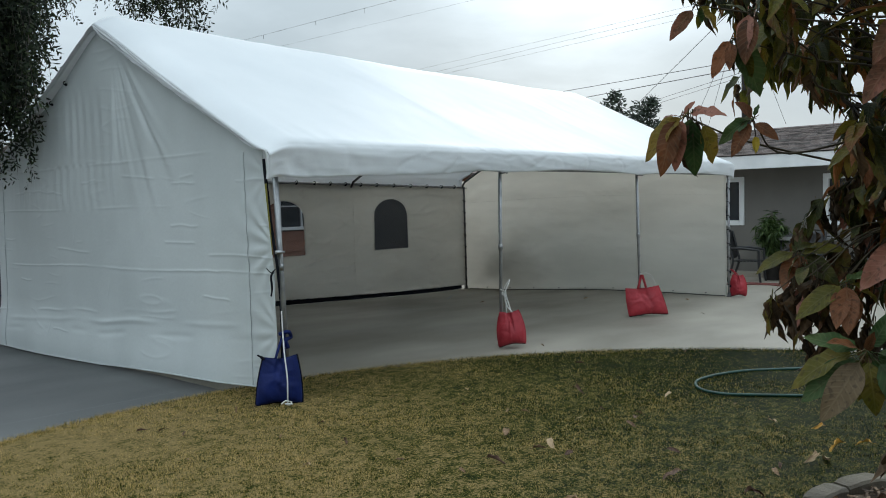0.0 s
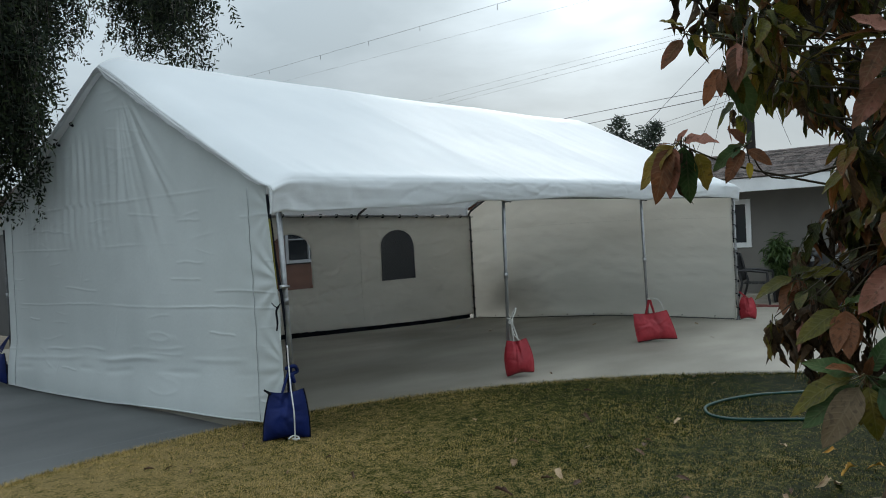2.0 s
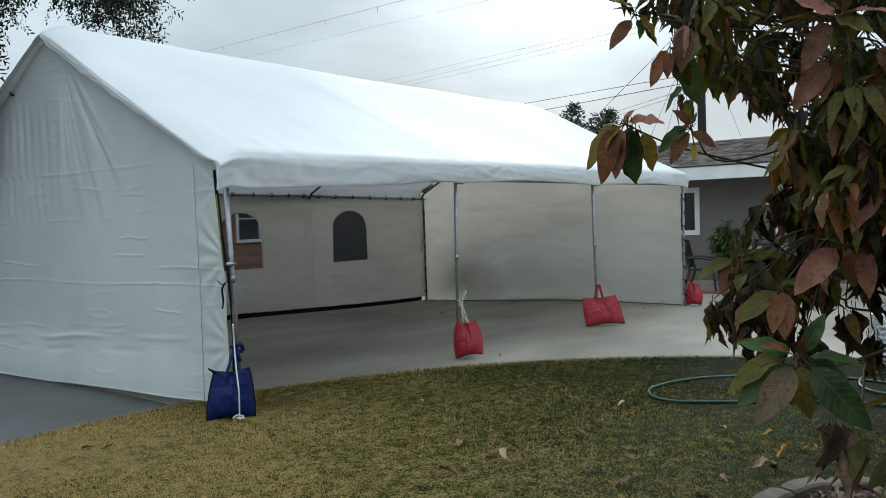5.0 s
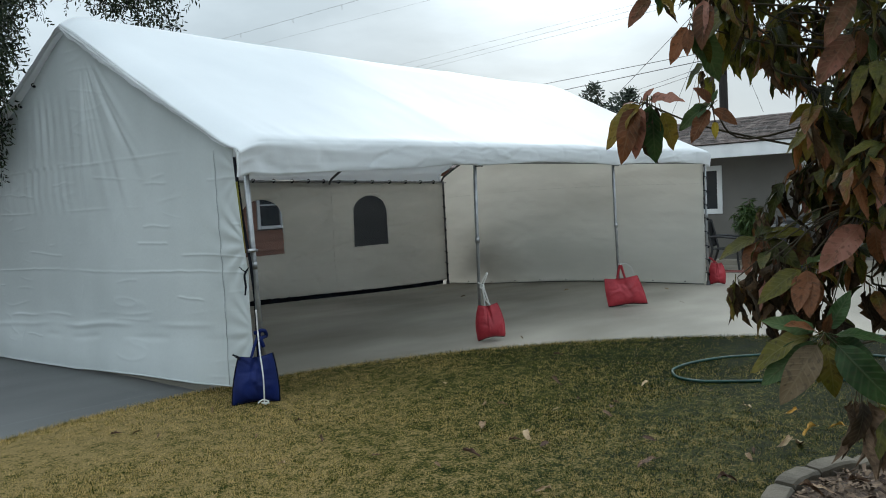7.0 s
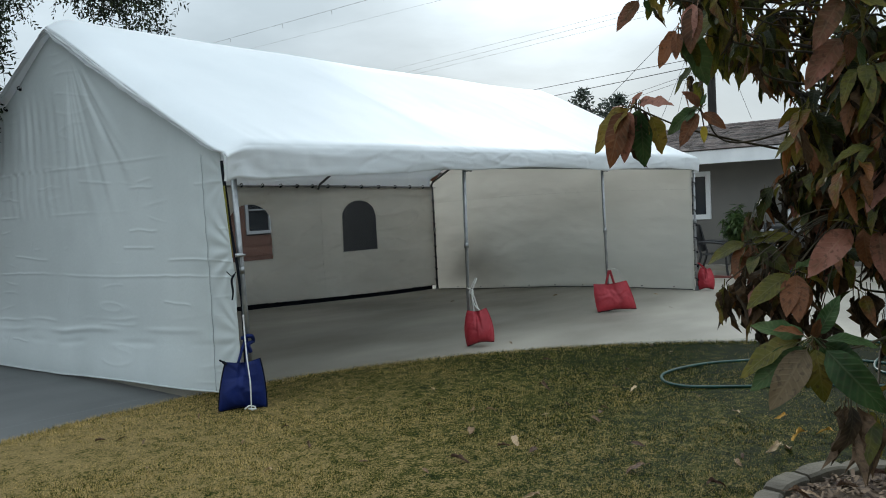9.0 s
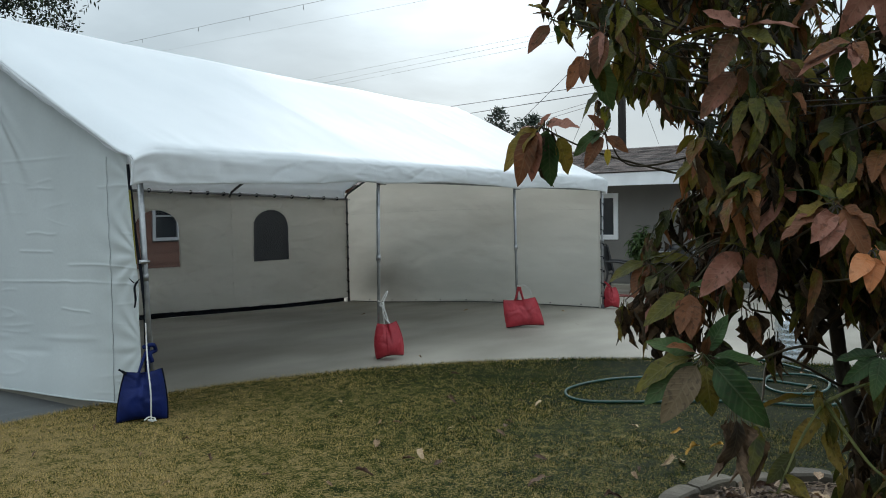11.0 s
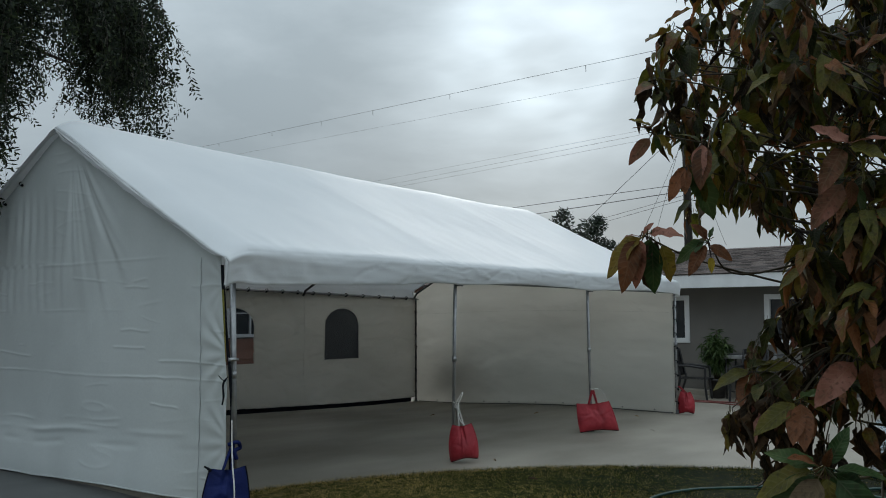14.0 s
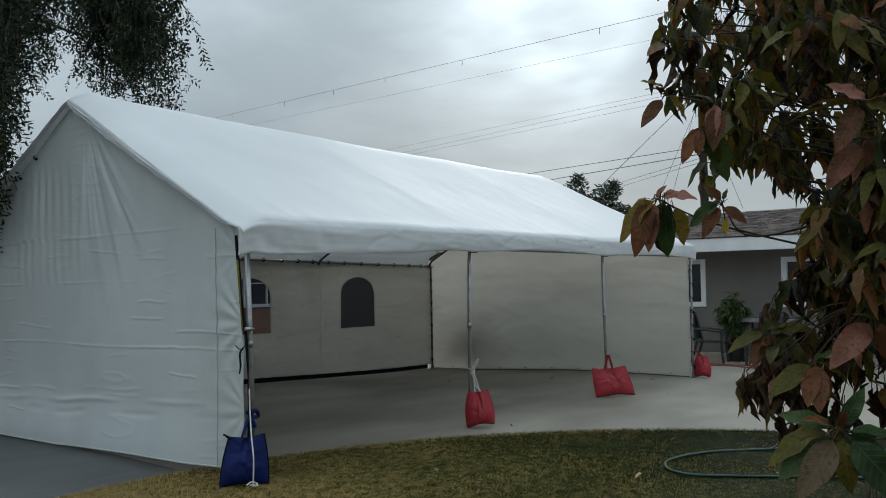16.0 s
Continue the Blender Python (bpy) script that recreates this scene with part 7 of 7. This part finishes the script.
# the curtain that hangs past the tent's back corner
for k in range(1150):
    y = wrng.uniform(4.0, 6.2)
    z = wrng.uniform(3.4, 6.8)
    edge = -4.17 + (y + 5.74) / math.tan(radians(68.0 + 1.2 * wob(z * 1.2, y, 3)))
    # Unseen strands are added further left to shade the slab below.
    x = edge - 2.9 * wrng.random() ** 1.1
    if wob(x * 1.1, y * 0.6, z * 0.7) < -0.08:
        continue
    right = smooth01((x - edge + 0.6) / 0.6)
    low = mix(2.2, 2.75, right) + wrng.uniform(-0.1, 0.6)
    if z > 4.6 and wrng.random() < 0.4:
        continue
    L = min(wrng.uniform(0.9, 2.0), z - low)
    if L > 0.3:
        strand(Vector((x, y, z)), Vector((wrng.uniform(-0.4, 0.05), -0.1, 0)), L, 1.3, 0.14, 0.75)
for k in range(7):
    strand(Vector((-0.46 + 0.05 * k, 4.7 + 0.05 * math.sin(k * 3), 3.2)), Vector((0.02, -0.05, 0)), 0.7 + 0.65 * wrng.random(), 1.7, 0.05, 0.55)
tagged(part("foliage", fol, M_PEPPER, pep, smooth=False), kind="stuff")
tagged(part("twigwork", stems, M_BARK, pep), kind="stuff")

# ---------------- far tree over the roofs ----------------
ft = thing("far_tree", (24.2, 9.6, 0), "dark green leafy tree beyond the roofs", "tree")
part("trunk", Build().tube(curve([(24.2, 9.6, -0.3), (24.1, 9.7, 2), (24.2, 9.6, 4.2)]), [mix(0.2, 0.06, i / 16) for i in range(17)], 9), M_BARK, ft)
frng = random.Random(4)
fo = Build()
for cx, cy, cz, r, n in ((23.4, 10.65, 5.0, 0.55, 420), (23.5, 10.5, 5.5, 0.3, 200), (24.0, 9.7, 4.75, 0.62, 620), (24.2, 9.4, 5.2, 0.32, 240), (24.4, 9.1, 4.1, 0.5, 380), (24.2, 9.8, 3.9, 1.1, 800), (23.3, 10.9, 4.4, 0.7, 400)):
    part("limb", Build().tube([(24.2, 9.6, 3.6), (mix(24.2, cx, 0.6), mix(9.6, cy, 0.6), mix(3.6, cz, 0.5)), (cx, cy, cz)], [0.06, 0.04, 0.015], 6), M_BARK, ft)
    for k in range(int(n * 0.85)):
        v = Vector((frng.gauss(0, 1), frng.gauss(0, 1), frng.gauss(0, 1))).normalized() * frng.random() ** 0.4 * r
        p = Vector((cx, cy, cz)) + v
        dv = Vector((frng.uniform(-1, 1), frng.uniform(-1, 1), frng.uniform(-0.6, 1))).normalized()
        s = dv.orthogonal().normalized() * frng.uniform(0.035, 0.06)
        L = frng.uniform(0.13, 0.24)
        fo.add([p, p + dv * L * 0.5 + s, p + dv * L, p + dv * L * 0.5 - s], [(0, 1, 2, 3)])
tagged(part("foliage", fo, M_FARLEAF, ft, smooth=False), kind="stuff")

# ---------------- utility pole and wires ----------------
PX, PY = 26.85, 6.85
up = thing("utility_pole", (PX, PY, -0.34), "dark creosoted wooden utility pole with overhead lines", "utility pole")
part("pole", Build().tube([(PX, PY, -0.34), (PX - 0.05, PY, 6), (PX - 0.12, PY, 12.5)], [0.19, 0.155, 0.12], 14), M_POLEWOOD, up)
part("crossarm", Build().box(PX - 0.25, PY - 1.3, 11.1, PX - 0.13, PY + 1.3, 11.24), M_POLEWOOD, up, smooth=False)
for y in (-1.2, -0.5, 0.5, 1.2):
    part("insulator", Build().lathe((PX - 0.19, PY + y, 11.24), [(0.0, 0.16), (0.035, 0.15), (0.05, 0.08), (0.03, 0.06), (0.05, 0.03), (0.02, 0.0)], 10), M_SEAM, up)
part("cable_bracket", Build().box(PX - 0.28, PY - 0.22, 6.6, PX - 0.12, PY + 0.22, 6.72), M_DARKSTEEL, up, smooth=False)
part("cable_bracket", Build().box(PX - 0.28, PY - 0.2, 7.0, PX - 0.12, PY + 0.2, 7.1), M_DARKSTEEL, up, smooth=False)


def wire(a, b, before, after, r, sag=0.0, label="thin overhead power line", tags=0):
    a, b = Vector(a), Vector(b)
    p, q = a + (a - b) * before, b + (b - a) * after
    w = thing("overhead_wire", p, label, "cable", "overhead lines")
    part("cable", Build().tube([p.lerp(q, t) - Vector((0, 0, sag * 4 * t * (1 - t))) for t in [k / 24 for k in range(25)]], r, 6), M_WIRE, w)
    for k in range(tags):
        t = (k + 0.5 + 0.3 * math.sin(k * 5.3)) / tags
        c = p.lerp(q, t) - Vector((0, 0, sag * 4 * t * (1 - t)))
        part("line_tag", Build().tube([c, c - Vector((0, 0, 0.24))], 0.011, 5), M_WIRE, w)


wire((29.43, 42.53, 13.35), (21.79, 6.04, 10.68), 0.8, 0.6, 0.007, tags=13)
wire((31.92, 40.75, 13.12), (26.12, 8.74, 11.21), 0.8, 0.06, 0.004)
wire((38.64, 35.09, 11.29), (27.55, 9.21, 9.38), 0.8, 0.09, 0.0045)
wire((39.5, 34.21, 11.1), (27.58, 9.23, 9.2), 0.8, 0.09, 0.0055)
wire((40.32, 33.3, 11.07), (27.53, 9.47, 8.93), 0.8, 0.09, 0.005)
wire((32.84, 19.03, 7.48), (26.82, 7.0, 6.81), 1.5, 0.0, 0.013, label="black overhead service cable")
wire((33.85, 17.51, 7.21), (26.89, 6.92, 6.54), 1.5, 0.0, 0.016, label="black overhead service cable")
wire((39.48, 17.81, 7.23), (26.91, 6.94, 6.39), 1.0, 0.0, 0.010)
wire((39.57, 17.68, 7.03), (26.93, 6.95, 6.23), 1.0, 0.0, 0.010)
wire((28.89, 12.27, 6.1), (25.51, 6.64, 8.59), 0.4, 0.1, 0.012, label="thin slanting guy wire at the pole")
wire((26.8, 8.8, 4.9), (26.8, 6.95, 8.6), 0.2, 0.0, 0.007, label="thin guy wire at the pole")
wire((26.8, 8.2, 4.9), (26.8, 6.95, 8.9), 0.2, 0.0, 0.007, label="thin guy wire at the pole")
wire((26.8, 5.6, 4.9), (26.8, 6.75, 8.0), 0.2, 0.0, 0.007, label="thin guy wire at the pole")
